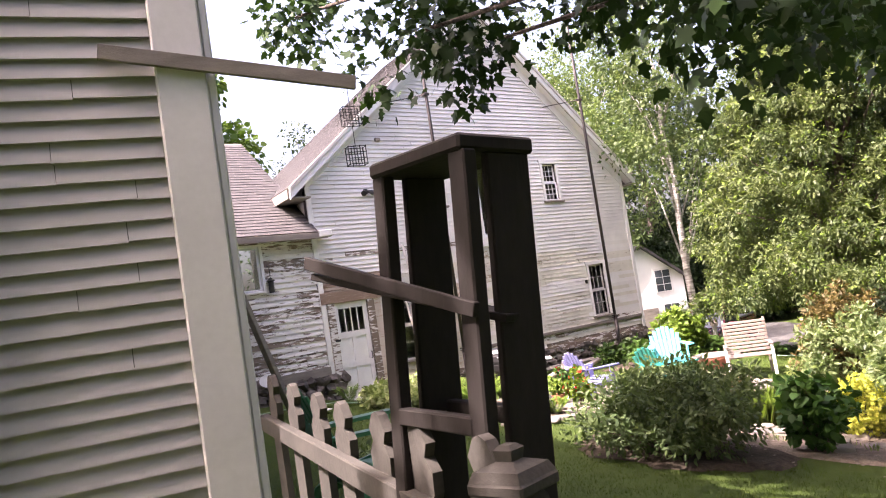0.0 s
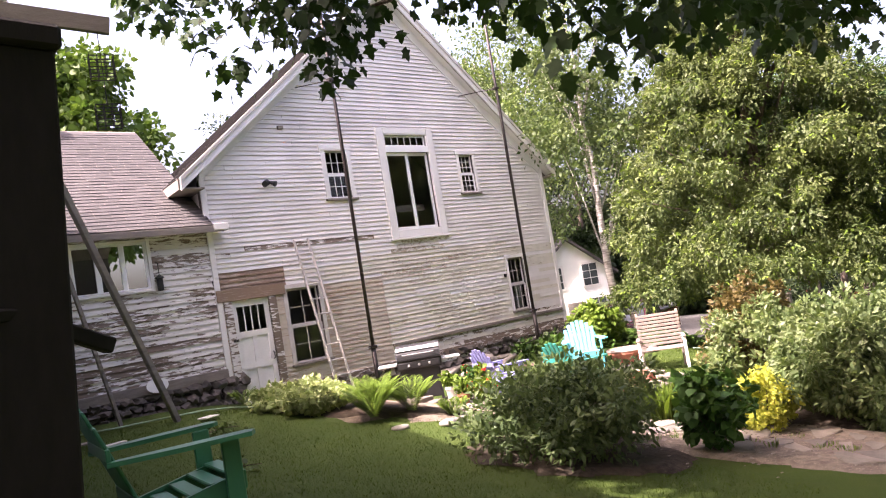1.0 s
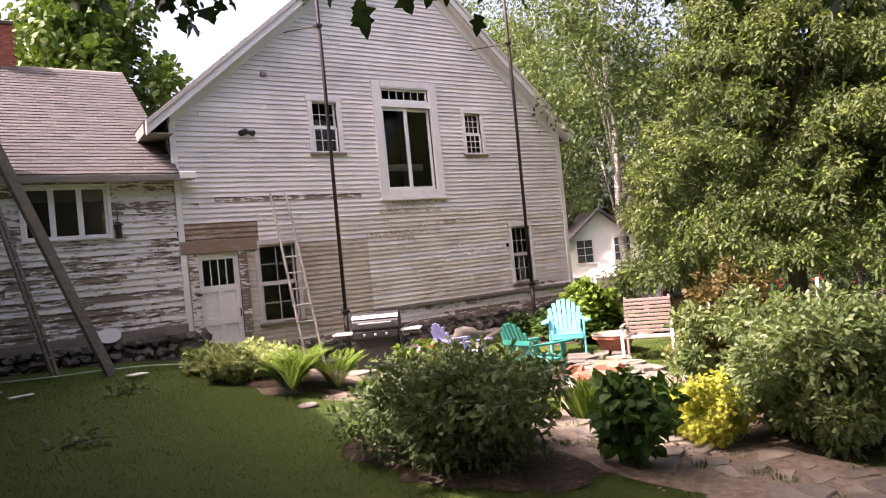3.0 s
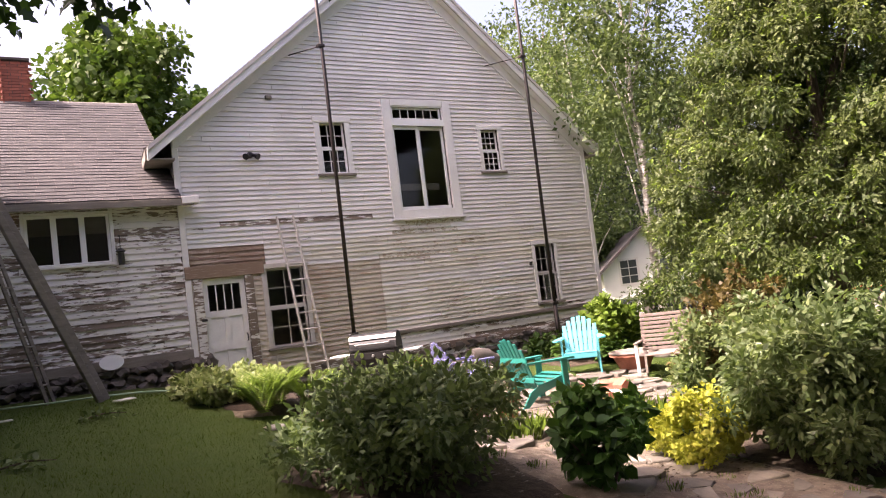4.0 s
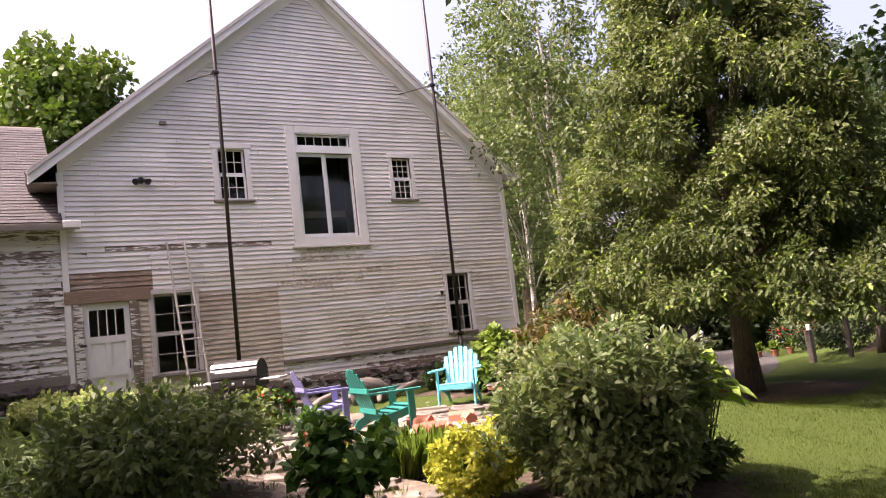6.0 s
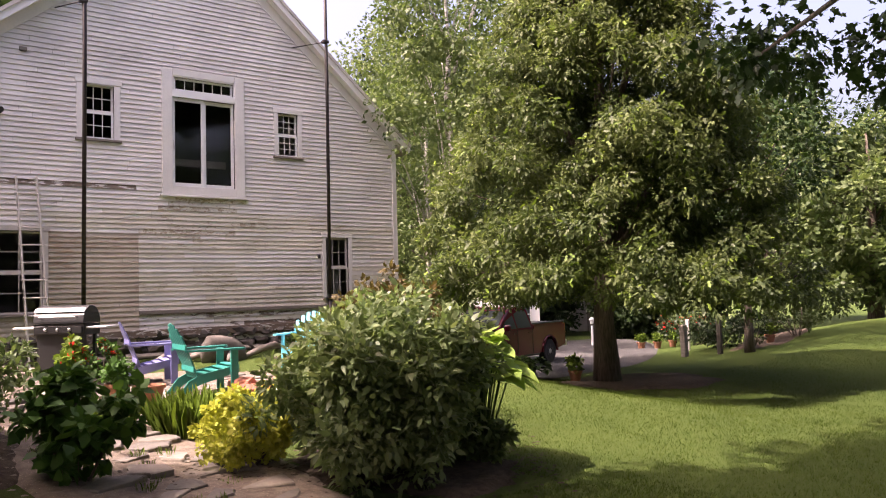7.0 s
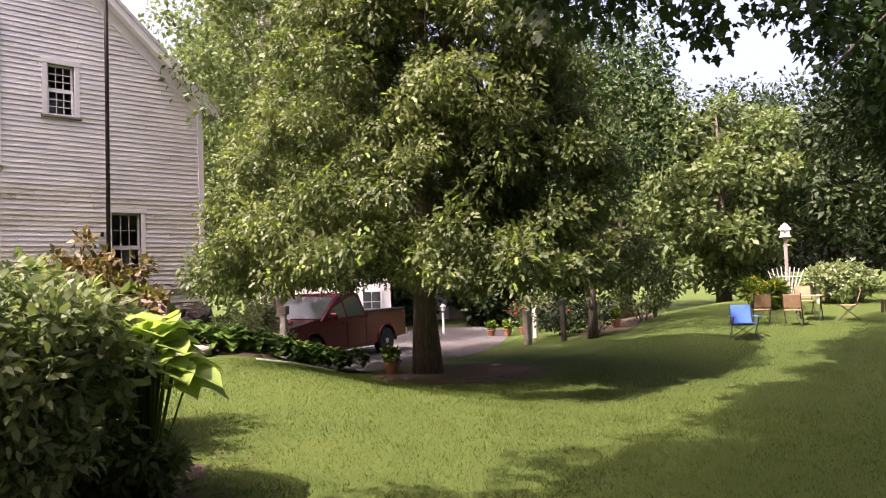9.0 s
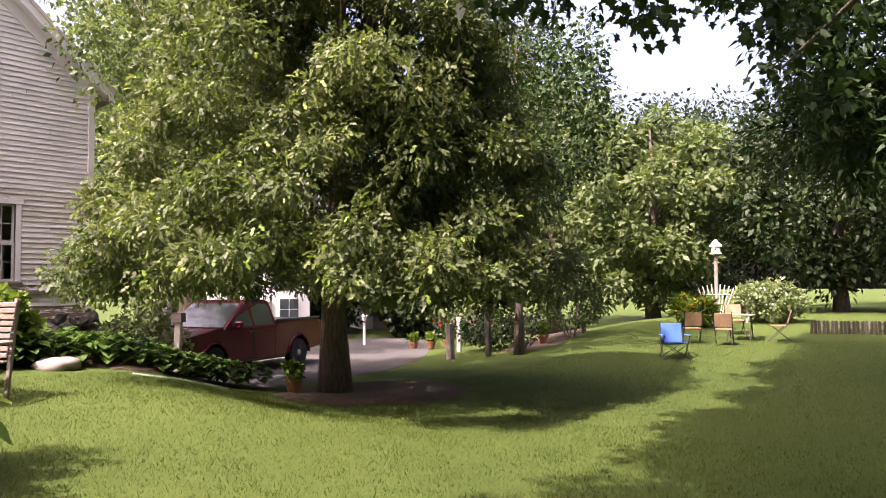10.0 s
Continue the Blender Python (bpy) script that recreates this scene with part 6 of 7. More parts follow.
wall_lantern()
plate = lathe(bmesh.new(), [(0.02, 0), (0.17, 0.012), (0.19, 0.03), (0.17, 0.03)], 24)
single("oval_sign", plate, MAT["white"], "white oval board fixed low on the annex wall", "sign", m=pose(5.15, 13.19, 0.60, 84, 0, 0) @ Matrix.Diagonal((1.15, 0.75, 1, 1)))
hose = bmesh.new()
hp = [(2.75, 12.2), (3.1, 11.9), (3.9, 11.6), (4.6, 11.6), (5.4, 11.9), (6.1, 12.2), (6.5, 12.0)]
tube(hose, [(x, y, ground_z(x, y) + 0.045) for x, y in hp], 0.014, 7)
single("garden_hose", hose, MAT["hose"], "pale green garden hose across the lawn", "hose", smooth=True)
hose = bmesh.new()
tube(hose, [(x, y, ground_z(x, y) + 0.05) for x, y in ((16.0, 8.1), (16.6, 7.8), (17.3, 7.55))], 0.014, 7)
single("garden_hose", hose, MAT["hose"], "short length of pale green hose on the lawn", "hose", smooth=True)
for k, (x, y, sx, sy, t) in enumerate(((4.9, 10.5, 0.28, 0.22, 20), (3.2, 9.9, 0.32, 0.1, 10), (2.6, 10.6, 0.9, 0.22, -12), (2.3, 10.1, 0.8, 0.18, 8))):
    single("loose_board", boxm((0, 0, 0.04), (sx, sy, 0.02), None, 0.004), MAT["paper"] if k < 2 else MAT["greywood"], "loose piece of board lying on the lawn", "board", "boards on the lawn", m=on(x, y, t, 0.01))
for k, (x, y) in enumerate(((3.3, 6.3), (4.4, 9.0))):
    rng = np.random.default_rng(200 + k)
    c = rng.normal(size=(9, 3)) * np.array((0.16, 0.12, 0.03)) + np.array((0, 0, 0.06))
    tw = thing("fallen_twig", on(x, y), "fallen leafy twig on the lawn", "twig", "twigs on the lawn")
    part("twig", tube(bmesh.new(), [(-0.25, 0, 0.05), (0.02, 0.05, 0.08), (0.28, -0.05, 0.05)], [0.012, 0.01, 0.004], 5), MAT["bark"], tw)
    part("leaves", clump_leaves("leaves", rng, c, np.full(9, 0.08), 8, 0.1, LEAF, MAT["dark_shrub"], 0.0, 1.0), None, tw)


# ---- the near fence, the timber frame and the perch board ----
def picket_fence():
    f = thing("picket_fence", pose(0, 0, 0), "old mossy picket fence with shaped tops", "fence")
    a, b = Vector((0.10, 1.95, 0)), Vector((-0.46, -0.62, 0))
    d = (b - a).normalized()
    turn = math.degrees(math.atan2(d.y, d.x))
    prof = [(-0.045, -0.05), (0.045, -0.05), (0.045, 1.0), (0.02, 1.03), (0.05, 1.09), (0.055, 1.15), (0.03, 1.19), (0.045, 1.23), (0.02, 1.28), (0, 1.29),
            (-0.02, 1.28), (-0.045, 1.23), (-0.03, 1.19), (-0.055, 1.15), (-0.05, 1.09), (-0.02, 1.03), (-0.045, 1.0)]
    n = 7
    for k in range(n):
        p = a.lerp(b, (k + 0.55) / n)
        m = pose(p.x, p.y, ground_z(p.x, p.y) - 0.02, 0, (k * 37 % 5 - 2) * 0.8, turn) @ pose(0, 0.03, 0) @ Matrix.Diagonal((1.65, 1.3, 1, 1))
        part("picket", slab(bmesh.new(), prof, -0.012, 0.012, "y", m), MAT["fence"], f)
    for z in (0.35, 1.0):
        g0, g1 = ground_z(a.x, a.y), ground_z(b.x, b.y)
        part("rail", bar(bmesh.new(), (a.x, a.y, g0 + z), (b.x, b.y, g1 + z), 0.045, 0.085), MAT["fence"], f)
    post = thing("gate_post", on(b.x, b.y, 12), "weathered fence post with a pyramid cap", "post")
    part("post_shaft", boxm((0, 0, 0.55), (0.115, 0.115, 1.22), None, 0.012), MAT["fence"], post)
    cap = bmesh.new()
    box(cap, (0, 0, 1.185), (0.15, 0.15, 0.03), None, 0.006)
    lathe(cap, [(0.1, 1.20), (0.085, 1.222), (0.03, 1.236), (0.036, 1.26), (0.02, 1.27)], 4, pose(0, 0, 0, 0, 0, 45))
    part("post_cap", cap, MAT["fence"], post)


picket_fence()


def timber_frame():
    """Tall open frame of dark boards standing behind the fence."""
    lean = Matrix.Translation((-0.3, -0.4, 1.9)) @ Matrix.Rotation(radians(4), 4, Vector((0.62, 0.79, 0))) @ Matrix.Translation((0.3, 0.4, -1.9))
    f = thing("timber_frame", lean @ pose(-0.31, -0.42, 0, 0, 0, -2), "tall open frame of dark-stained timber behind the fence", "frame")
    g = ground_z(-0.3, -0.3)
    top = 2.08
    part("corner_post", boxm((0.02, 0.02, (top + g) / 2), (0.045, 0.07, top - g), None, 0.005), MAT["darkwood"], f)
    part("corner_post", boxm((0.02, 0.42, (top + g) / 2), (0.045, 0.06, top - g), None, 0.005), MAT["darkwood"], f)
    part("side_plank", boxm((0.168, 0.02, (top + g) / 2), (0.15, 0.03, top - g), None, 0.005), MAT["darkwood"], f)
    part("side_plank", boxm((0.168, 0.42, (top + g) / 2), (0.15, 0.03, top - g), None, 0.005), MAT["darkwood"], f)
    part("top_board", boxm((0.12, 0.22, top + 0.02), (0.265, 0.46, 0.045), None, 0.008), MAT["darkwood"], f)
    for x in (0.015, 0.19):
        part("cross_rail", boxm((x, 0.22, 1.36), (0.04, 0.36, 0.05), None, 0.005), MAT["darkwood"], f)
    part("slant_board", bar(bmesh.new(), (-0.005, -0.02, 1.66), (-0.13, 0.68, 1.845), 0.022, 0.04), MAT["darkwood"], f)
    part("slant_board", bar(bmesh.new(), (0.14, 0.0, 1.63), (-0.08, 0.68, 1.80), 0.10, 0.022), MAT["darkwood"], f)
    part("peg", bar(bmesh.new(), (0.2, 0.1, 1.62), (0.34, 0.14, 1.56), 0.03, 0.03), MAT["darkwood"], f)


timber_frame()
stick = bmesh.new()
bar(stick, (-0.54, -0.085, 3.275), (0.86, -0.085, 3.07), 0.03, 0.085)
single("perch_board", stick, MAT["greywood"], "weathered board nailed across the house corner", "board", m=front_m)


def suet_cage(z):
    c = thing("suet_cage", front_m @ pose(0.80, -0.09, z), "small dark wire cage feeder hanging from the board", "feeder", "wire feeders")
    for k in range(4):
        for sx in (-1, 1):
            part("wire", tube(bmesh.new(), [(-0.055, sx * 0.03, -0.05 + 0.035 * k), (0.055, sx * 0.03, -0.05 + 0.035 * k)], 0.003, 4), MAT["black"], c)
            part("wire", tube(bmesh.new(), [(-0.055 + 0.036 * k, sx * 0.03, -0.055), (-0.055 + 0.036 * k, sx * 0.03, 0.06)], 0.003, 4), MAT["black"], c)
    for sx in (-1, 1):
        part("wire", tube(bmesh.new(), [(sx * 0.055, -0.03, -0.05), (sx * 0.055, 0.03, -0.05), (sx * 0.055, 0.03, 0.055), (sx * 0.055, -0.03, 0.055)], 0.003, 4), MAT["black"], c)
    part("chain", tube(bmesh.new(), [(0, 0, 0.055), (0, 0, 3.08 - z)], 0.0025, 4), MAT["black"], c)


suet_cage(2.86)
suet_cage(2.62)


# ---- the truck ----
def truck():
    t = thing("pickup_truck", pose(21.34, 13.4, ground_z(21.6, 13.2) + 0.04, 0, 0, 196.7), "dark red crew-cab pickup truck parked on the gravel", "truck")
    W = 0.9
    wheels = (1.66, -1.62)

    def arch(x, r=0.46):
        return [(x + r * math.cos(a), 0.36 + r * math.sin(a)) for a in [math.pi * k / 8 for k in range(9)]]
    prof = [(2.72, 0.45), (2.74, 0.78), (2.66, 0.96), (1.55, 1.12), (1.28, 1.14), (-0.62, 1.14), (-0.64, 1.22), (-2.62, 1.22), (-2.66, 0.5), (-2.1, 0.42)]
    low = arch(wheels[1])[::-1] + [(-1.1, 0.36)] + [(1.15, 0.36)] + arch(wheels[0])[::-1] + [(2.2, 0.40)]
    bm = bmesh.new()
    slab(bm, prof + low, -W, W, "y")
    bmesh.ops.bevel(bm, geom=[e for e in bm.edges if abs(e.verts[0].co.y - e.verts[1].co.y) < 1e-4 and e.verts[0].co.z > 0.6 and e.verts[1].co.z > 0.6], offset=0.06, segments=2, affect="EDGES")
    body = part("body", bm, MAT["carpaint"], t)
    cab = bmesh.new()
    base = [(1.34, 1.10), (0.52, 1.70), (0.30, 1.76), (-0.38, 1.76), (-0.52, 1.70), (-0.66, 1.10)]
    a = [cab.verts.new((x, -W * (1 if z < 1.2 else 0.80), z)) for x, z in base]
    b = [cab.verts.new((x, W * (1 if z < 1.2 else 0.80), z)) for x, z in base]
    n = len(base)
    fs = [cab.faces.new(a), cab.faces.new(b[::-1])] + [cab.faces.new((a[k], b[k], b[(k + 1) % n], a[(k + 1) % n])) for k in range(n)]
    bmesh.ops.recalc_face_normals(cab, faces=fs)
    cabin = part("cab", cab, MAT["carpaint"], t)
    for sy in (-1, 1):
        for o in ([(1.10, 1.15), (0.52, 1.60), (0.36, 1.65), (0.30, 1.15)], [(0.22, 1.15), (0.26, 1.66), (-0.32, 1.66), (-0.44, 1.60), (-0.54, 1.15)]):
            g = bmesh.new()
            v = [g.verts.new((x, sy * (W * (1 - 0.2 * (z - 1.10) / 0.60) + 0.006), z)) for x, z in o]
            w2 = [g.verts.new((p.co.x, p.co.y - sy * 0.004, p.co.z)) for p in v]
            g.faces.new(v)
            g.faces.new(w2[::-1])
            part("side_window", g, MAT["carglass"], cabin)
        part("door_seam", boxm((0.26, sy * 0.905, 0.75), (0.012, 0.006, 0.74)), MAT["black"], body)
        part("door_seam", boxm((-0.60, sy * 0.905, 0.75), (0.012, 0.006, 0.74)), MAT["black"], body)
        for x in (0.42, -0.42):
            part("door_handle", boxm((x, sy * 0.912, 1.0), (0.16, 0.025, 0.03), None, 0.006), MAT["carpaint"], body)
        part("mirror", boxm((0.95, sy * 1.0, 1.2), (0.12, 0.2, 0.16), None, 0.03), MAT["carpaint"], t)
        part("headlight", boxm((2.60, sy * 0.68, 0.88), (0.24, 0.38, 0.17), pose(0, 0, 0), 0.04), MAT["lens"], t, "clear headlight")
        part("indicator", boxm((2.70, sy * 0.72, 0.70), (0.12, 0.3, 0.06), None, 0.015), MAT["amber"], t, "amber indicator lamp")
        part("taillight", boxm((-2.64, sy * 0.82, 1.0), (0.06, 0.14, 0.34), None, 0.01), MAT["amber"], t)
        for x in wheels:
            flare = bmesh.new()
            tube(flare, [(px, sy * 0.91, pz) for px, pz in arch(x, 0.47)], 0.035, 6)
            part("wheel_flare", flare, MAT["carpaint"], body)
            wheel = part("wheel", lathe(bmesh.new(), [(0.25, -0.11), (0.34, -0.12), (0.375, -0.09), (0.375, 0.09), (0.34, 0.12), (0.25, 0.11)], 26, pose(x, sy * 0.80, 0.36, 90, 0, 0)), MAT["rubber"], t)
            part("rim", lathe(bmesh.new(), [(0.25, -0.10), (0.25, 0.10), (0.2, 0.085), (0.08, 0.10), (0.04, 0.12)], 20, pose(x, sy * 0.81, 0.36, 90 if sy < 0 else -90, 0, 0)), MAT["steel"], wheel, "silver alloy rim")
            for k in range(6):
                part("rim_gap", boxm((0, 0.15, 0.106), (0.05, 0.1, 0.01), pose(x, sy * 0.81, 0.36, 90 if sy < 0 else -90, 0, 0) @ pose(0, 0, 0, 0, 0, 60 * k)), MAT["black"], wheel)
    ws = bmesh.new()
    v = [ws.verts.new(p) for p in ((1.285, -0.82, 1.15), (1.285, 0.82, 1.15), (0.585, 0.69, 1.665), (0.585, -0.69, 1.665))]
    for p in v:
        p.co += Vector((0.006, 0, 0.008))
    ws.faces.new(v)
    part("windscreen", ws, MAT["carglass"], cabin)
    rw = bmesh.new()
    v = [rw.verts.new(p) for p in ((-0.652, -0.75, 1.2), (-0.652, 0.75, 1.2), (-0.54, 0.66, 1.65), (-0.54, -0.66, 1.65))]
    for p in v:
        p.co.x -= 0.012
    rw.faces.new(v)
    part("rear_window", rw, MAT["carglass"], cabin)
    part("bumper", boxm((2.76, 0, 0.55), (0.16, 1.78, 0.24), None, 0.05), MAT["carpaint"], t)
    part("grille", boxm((2.735, 0, 0.84), (0.05, 0.9, 0.2), None, 0.02), MAT["black"], t)
    part("rear_bumper", boxm((-2.74, 0, 0.55), (0.16, 1.75, 0.2), None, 0.03), MAT["steel"], t)
    part("bed_floor", boxm((-1.65, 0, 1.215), (1.85, 1.55, 0.03)), MAT["black"], t)
    part("sill", boxm((0.0, 0, 0.34), (2.2, 1.72, 0.1), None, 0.02), MAT["black"], t)
    for sy in (-1, 1):
        part("bed_rail", boxm((-1.66, sy * 0.86, 1.245), (1.95, 0.08, 0.05), None, 0.015), MAT["black"], t)


truck()


# ---- the far lawn: seats, fan trellis, birdhouse, fences ----
def folding_chair(name, label, m, fabric):
    c = thing(name, m @ Matrix.Scale(0.86, 4), label, "chair", "seats on the far lawn")
    part("seat", boxm((0, 0, 0.44), (0.46, 0.44, 0.02), None, 0.005), fabric, c)
    part("backrest", boxm((0, 0, 0.24), (0.46, 0.018, 0.4), pose(0, -0.22, 0.48, 16, 0, 0), 0.005), fabric, c)
    for sx in (-1, 1):
        part("back_leg", tube(bmesh.new(), [(sx * 0.24, 0.28, 0.0), (sx * 0.24, -0.22, 0.5), (sx * 0.24, -0.36, 0.95)], 0.014, 6), MAT["polemetal"], c)
        part("front_leg", tube(bmesh.new(), [(sx * 0.225, -0.3, 0.0), (sx * 0.225, 0.22, 0.45)], 0.014, 6), MAT["polemetal"], c)
    return c


for x, y, a in ((28.9, 4.75, -60), (28.9, 3.95, -75), (29.7, 2.9, 20), (30.4, 4.2, 120)):
    folding_chair("folding_chair", "brown mesh folding chair round the garden table", on(x, y, a), MAT["wicker"])


def camp_chair():
    c = thing("camp_chair", on(26.9, 4.35, 128) @ Matrix.Scale(0.86, 4), "blue canvas folding camp chair on the lawn", "chair", "seats on the far lawn")
    seat = bmesh.new()
    slab(seat, [(0.27, 0.43), (-0.24, 0.36), (-0.24, 0.38), (0.27, 0.46)], -0.27, 0.27, "x")
    part("seat", seat, MAT["bluecloth"], c)
    part("backrest", boxm((0, 0, 0.28), (0.54, 0.025, 0.58), pose(0, -0.24, 0.36, 14, 0, 0), 0.01), MAT["bluecloth"], c)
    for sx in (-1, 1):
        part("armrest", boxm((sx * 0.33, 0.02, 0.62), (0.08, 0.5, 0.025), None, 0.01), MAT["bluecloth"], c)
        part("side_leg", tube(bmesh.new(), [(sx * 0.33, 0.3, 0), (sx * 0.33, -0.26, 0.42)], 0.012, 6), MAT["black"], c)
        part("side_leg", tube(bmesh.new(), [(sx * 0.33, -0.28, 0), (sx * 0.33, 0.28, 0.62)], 0.012, 6), MAT["black"], c)
        part("back_post", tube(bmesh.new(), [(sx * 0.29, -0.24, 0.36), (sx * 0.29, -0.40, 0.95)], 0.012, 6), MAT["black"], c)
    for y in (-0.27, 0.29):
        part("cross_leg", tube(bmesh.new(), [(-0.33, y, 0), (0.3, y, 0.42)], 0.011, 6), MAT["black"], c)
        part("cross_leg", tube(bmesh.new(), [(0.33, y, 0), (-0.3, y, 0.42)], 0.011, 6), MAT["black"], c)


camp_chair()
tb = thing("garden_table", on(29.6, 3.8, 10) @ Matrix.Scale(0.88, 4), "brown slatted folding garden table", "table", "seats on the far lawn")
for k in range(6):
    part("top_slat", boxm((-0.3 + 0.12 * k, 0, 0.72), (0.11, 0.75, 0.025), None, 0.004), MAT["wicker"], tb)
for sx in (-1, 1):
    for sy in (-1, 1):
        part("leg", tube(bmesh.new(), [(sx * 0.3, sy * 0.3, 0), (-sx * 0.1, sy * 0.3, 0.71)], 0.016, 6), MAT["polemetal"], tb)


def fan_trellis():
    f = thing("fan_trellis", on(32.2, 5.35, -68) @ Matrix.Diagonal((0.78, 0.8, 0.66, 1)), "grey wooden fan trellis", "trellis")
    for k in range(9):
        u = k - 4
        part("slat", bar(bmesh.new(), (u * 0.035, 0, 0), (u * 0.155, 0.0, 1.75 - 0.01 * u * u), 0.02, 0.035), MAT["paleladder"], f)
    for z, w in ((0.35, 0.45), (1.3, 1.0)):
        part("cross_slat", bar(bmesh.new(), (-w / 2, -0.03, z), (w / 2, -0.03, z), 0.02, 0.03), MAT["paleladder"], f)


fan_trellis()


def birdhouse():
    b = thing("birdhouse", on(34.4, 6.15, 20), "white birdhouse on a tall grey post", "birdhouse")
    part("post", bar(bmesh.new(), (0, 0, -0.1), (0.03, 0, 2.03), 0.11, 0.11), MAT["greywood"], b)
    part("box", boxm((0.03, 0, 2.14), (0.27, 0.27, 0.22), None, 0.01), MAT["white"], b)
    part("roof", lathe(bmesh.new(), [(0.27, 2.24), (0.27, 2.26), (0.02, 2.47)], 4, pose(0.03, 0, 0, 0, 0, 45)), MAT["white"], b)
    part("ledge", boxm((0.03, 0, 2.02), (0.36, 0.36, 0.025), None, 0.005), MAT["white"], b)
    part("entry_hole", lathe(bmesh.new(), [(0.03, 0), (0.03, 0.012)], 12, pose(-0.11, 0, 2.14, 0, -90, 0)), MAT["black"], b)


birdhouse()
single("bird_bath_post", tube(bmesh.new(), [(0, 0, -0.1), (0, 0, 1.35)], 0.07, 10), MAT["paleladder"], "short pale post behind the garden table", "post", m=on(32.9, 4.7) @ Matrix.Diagonal((0.8, 0.8, 0.65, 1)))
far = thing("far_fence", pose(0, 0, 0), "low grey picket fence along the edge of the lawn", "fence")
picket = finish("picket", slab(bmesh.new(), [(-0.035, 0), (0.035, 0), (0.035, 0.7), (0, 0.78), (-0.035, 0.7)], -0.012, 0.012, "y"), MAT["fence"])
for k in range(70):
    s = k / 69
    x, y = 31.0 + 0.6 * s, 2.5 - 6.5 * s
    b = part("picket", picket, None, far)
    b.matrix_basis = pose(x, y, ground_z(x, y) - 0.03, (k * 29 % 7 - 3), (k * 31 % 7 - 3), 95) @ Matrix.Scale(0.48, 4, (0, 0, 1))
for z in (0.1, 0.27):
    part("rail", bar(bmesh.new(), (31.03, 2.5, ground_z(31, 2.5) + z), (31.63, -4.0, ground_z(31.6, -4.0) + z), 0.03, 0.06), MAT["greywood"], far)

# posts of the beds
for k, (x, y, h, w, mt) in enumerate(((25.7, 9.95, 0.95, 0.17, "greywood"), (26.2, 9.1, 1.15, 0.13, "fence"), (27.6, 11.2, 1.0, 0.12, "paleladder"), (18.75, 11.5, 1.15, 0.13, "paleladder"))):
    p = thing("garden_post", on(x, y, 12 * k), "weathered grey wooden post in the garden bed", "post", "garden posts")
    part("post_shaft", boxm((0, 0, h / 2 - 0.05), (w, w, h + 0.1), pose(0, 0, 0, 0, 2 * k - 3, 0), 0.015), MAT[mt], p)
    if k == 3:
        part("post_box", boxm((0.05, 0, h + 0.08), (0.24, 0.22, 0.2), None, 0.01), MAT["greywood"], p)


def lamp_post():
    l = thing("lamp_post", on(29.0, 16.6) @ Matrix.Scale(0.72, 4), "white wooden post with a small lantern", "lamp")
    part("post_shaft", boxm((0, 0, 0.55), (0.10, 0.10, 1.2), None, 0.01), MAT["white"], l)
    part("lantern", lathe(bmesh.new(), [(0.08, 1.25), (0.13, 1.46), (0.17, 1.48), (0.03, 1.62)], 8), MAT["white"], l)


lamp_post()
for k, (x, y) in enumerate(((18.75, 7.75), (29.0, 13.5), (29.6, 13.3), (28.6, 13.9), (28.2, 8.7))):
    pot("terracotta_pot", "small terracotta pot with a plant", x, y, 0.15, 0.24, MAT["terra"], MAT["fern_leaf"], 210 + k)


# ---- the white cottage across the drive ----
def cottage():
    c = thing("white_cottage", pose(25.9, 21.6, -2.1, 0, 0, -38), "small white clapboard cottage across the drive", "house")
    w, d, e, p = 3.7, 6.0, 3.3, 4.9
    wl = bmesh.new()
    slab(wl, [(0, 0), (w, 0), (w, e), (w / 2, p), (0, e)], 0, d, "y")
    part("wall", wl, MAT["white"], c)
    for sx in (-1, 1):
        rf = bmesh.new()
        x0 = w / 2 + sx * (w / 2 + 0.3)
        z0 = e - 0.3 * (p - e) / (w / 2)
        slab(rf, [(x0, z0), (x0, z0 + 0.14), (w / 2, p + 0.16), (w / 2, p + 0.02)], -0.3, d + 0.3, "y")
        part("roof", rf, MAT["shingle"], c)
    for x, z, ww, hh in ((0.5, 0.9, 0.7, 1.2), (2.6, 0.9, 0.7, 1.2), (0.75, 2.7, 0.7, 1.0), (2.4, 2.7, 0.7, 1.0)):
        wn2 = part("window", boxm((x + ww / 2, -0.02, z + hh / 2), (ww + 0.16, 0.04, hh + 0.16), None, 0.005), MAT["trim"], c)
        for i in range(2):
            for j in range(3):
                part("pane", boxm((x + ww * (i + 0.5) / 2, -0.045, z + hh * (j + 0.5) / 3), (ww / 2 - 0.03, 0.01, hh / 3 - 0.03)), MAT["carglass"], wn2)
    dr = part("door", boxm((1.9, -0.03, 1.0), (0.85, 0.05, 2.0), None, 0.005), MAT["greywood"], c)
    part("door_knob", lathe(bmesh.new(), [(0.03, 0), (0.035, 0.03), (0.01, 0.05)], 8, pose(1.6, -0.055, 1.0, 90, 0, 0)), MAT["steel"], dr)
    part("porch_slab", boxm((1.9, -0.4, 0.2), (1.6, 0.8, 0.16), None, 0.01), MAT["stone"], c)


cottage()


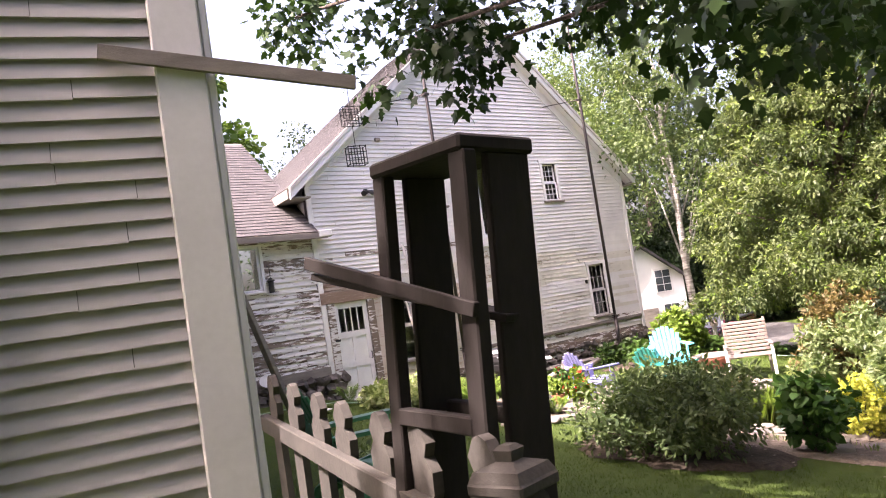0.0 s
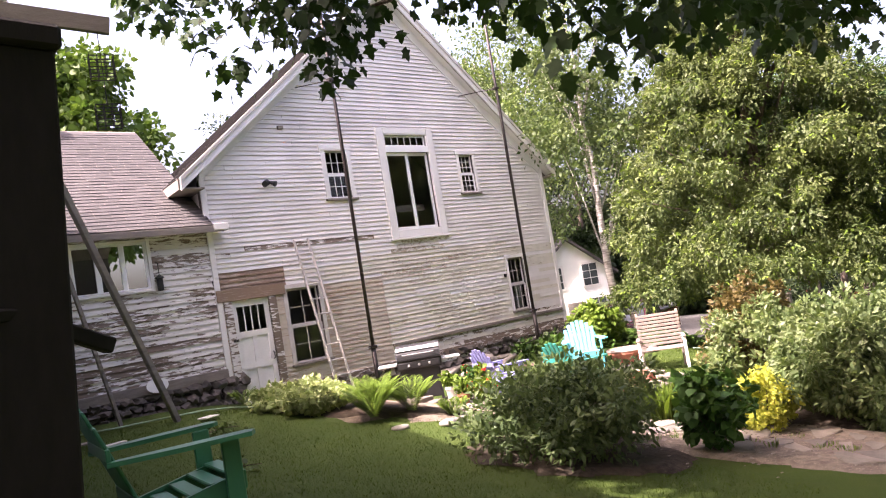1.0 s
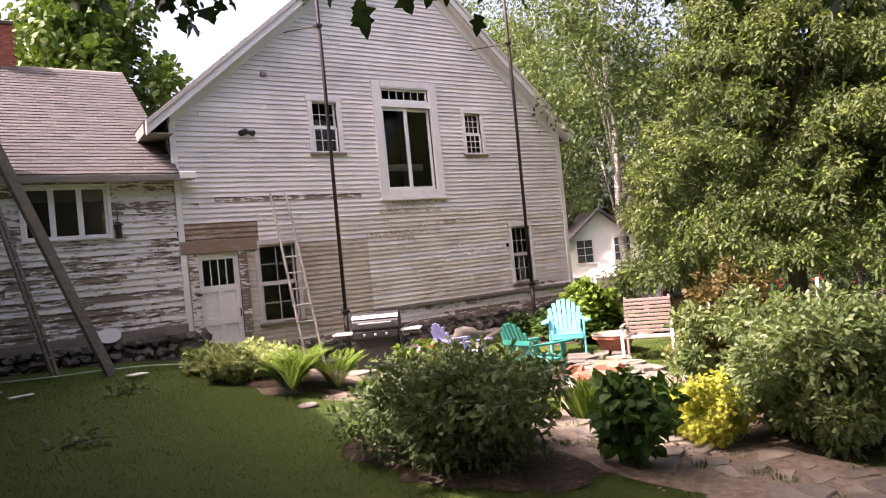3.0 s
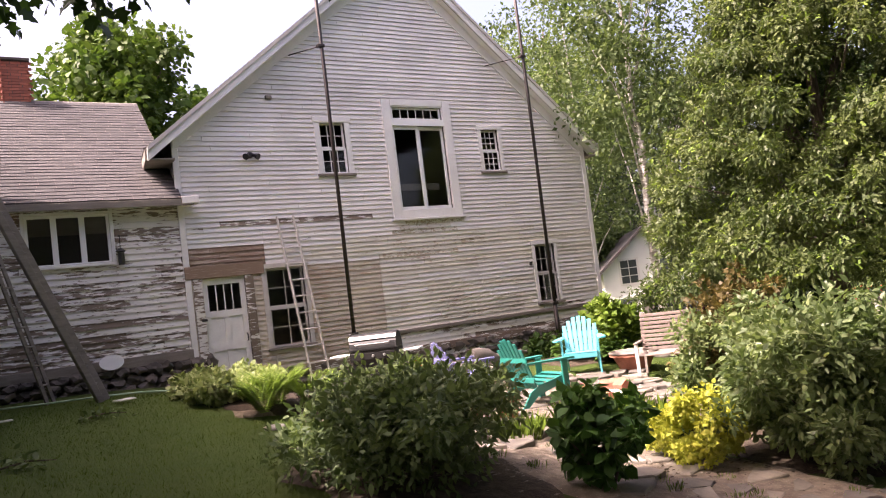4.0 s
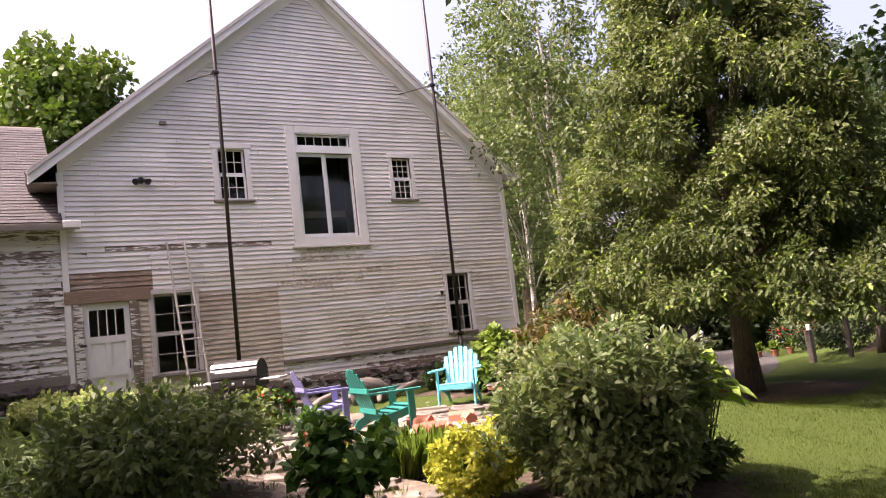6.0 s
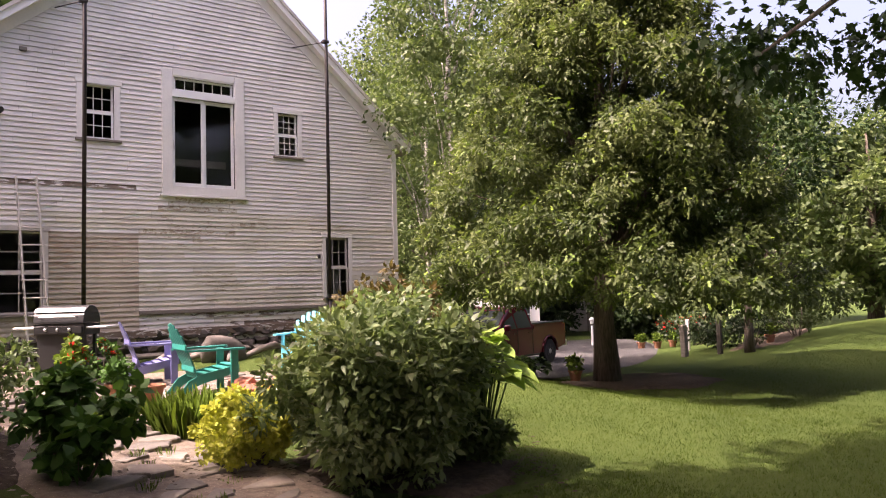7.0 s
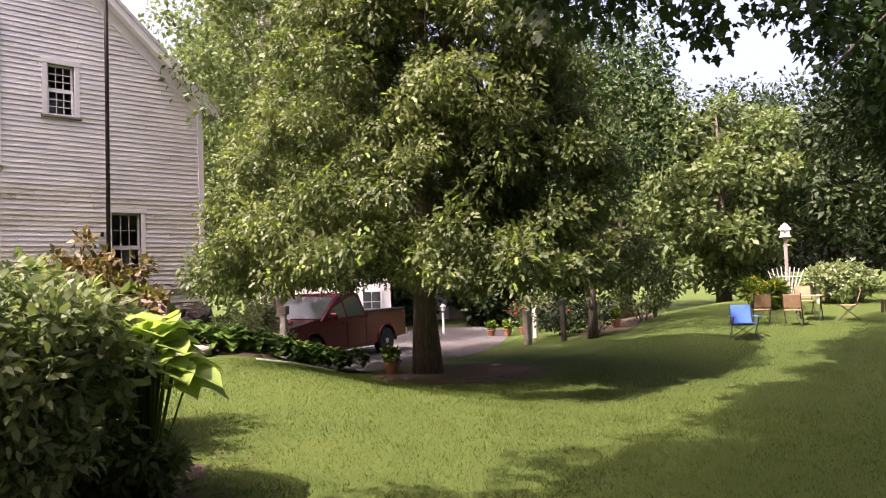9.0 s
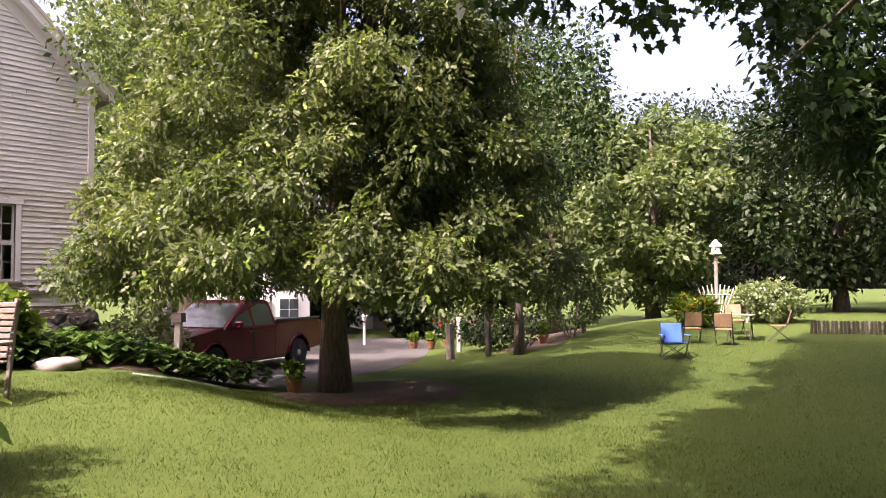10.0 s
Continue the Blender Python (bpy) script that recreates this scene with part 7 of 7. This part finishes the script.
def shed():
    c = thing("grey_shed", pose(36.5, 24.5, -1.75, 0, 0, -30), "low grey shed behind the flower bed", "shed")
    part("wall", boxm((2, 1.5, 1.0), (4, 3, 2.0)), MAT["paleladder"], c)
    for sx in (-1, 1):
        rf = bmesh.new()
        slab(rf, [(1.5 + sx * 1.8, 1.9), (1.5 + sx * 1.8, 2.0), (1.5, 3.0), (1.5, 2.9)], -0.2, 4.2, "x")
        part("roof", rf, MAT["shingle"], c)
    part("door", boxm((1.0, -0.02, 0.9), (0.9, 0.04, 1.8), None, 0.005), MAT["greywood"], c)


shed()


# ---- grass ----
def grass_blades():
    rng = np.random.default_rng(300)
    areas = [(0.8, 1.5, 7.0, 12.0, 46000), (11.6, -3.0, 19.5, 8.5, 110000), (9.0, -3.0, 12.5, 1.2, 30000), (19.5, -3, 30, 7, 50000), (-0.5, -1.0, 5.5, 2.5, 24000)]
    pos = np.concatenate([np.stack([rng.uniform(a, c, n), rng.uniform(b, d, n), np.zeros(n)], 1) for a, b, c, d, n in areas])
    bare = ((9.6, 7.6, 2.7), (8.6, 3.4, 1.5), (8.9, 1.2, 0.8), (6.6, 4.2, 1.0), (10.9, 2.6, 1.0), (20.0, 7.0, 1.4), (6.4, 8.4, 0.8), (15.2, 10.0, 1.2), (17.2, 9.8, 1.1))
    keep = np.ones(len(pos), bool)
    for x, y, r in bare:
        keep &= np.hypot(pos[:, 0] - x, pos[:, 1] - y) > r
    pos = pos[keep]
    pos[:, 2] = [ground_z(x, y) + 0.03 * noise.noise((x * 0.5, y * 0.5, 3)) - 0.005 for x, y, _ in pos]
    n = len(pos)
    head = np.stack([rng.normal(size=n) * 0.45, rng.normal(size=n) * 0.45, np.ones(n)], 1)
    me = leaf_mesh("grass", pos, head, rng.normal(size=(n, 3)), 0.024 + 0.03 * rng.random(n) ** 2, BLADE * np.array((1.5, 1, 1)), MAT["grass"])
    tagged(new("grass", me), "short green grass blades of the lawn", "grass", kind="stuff")


grass_blades()
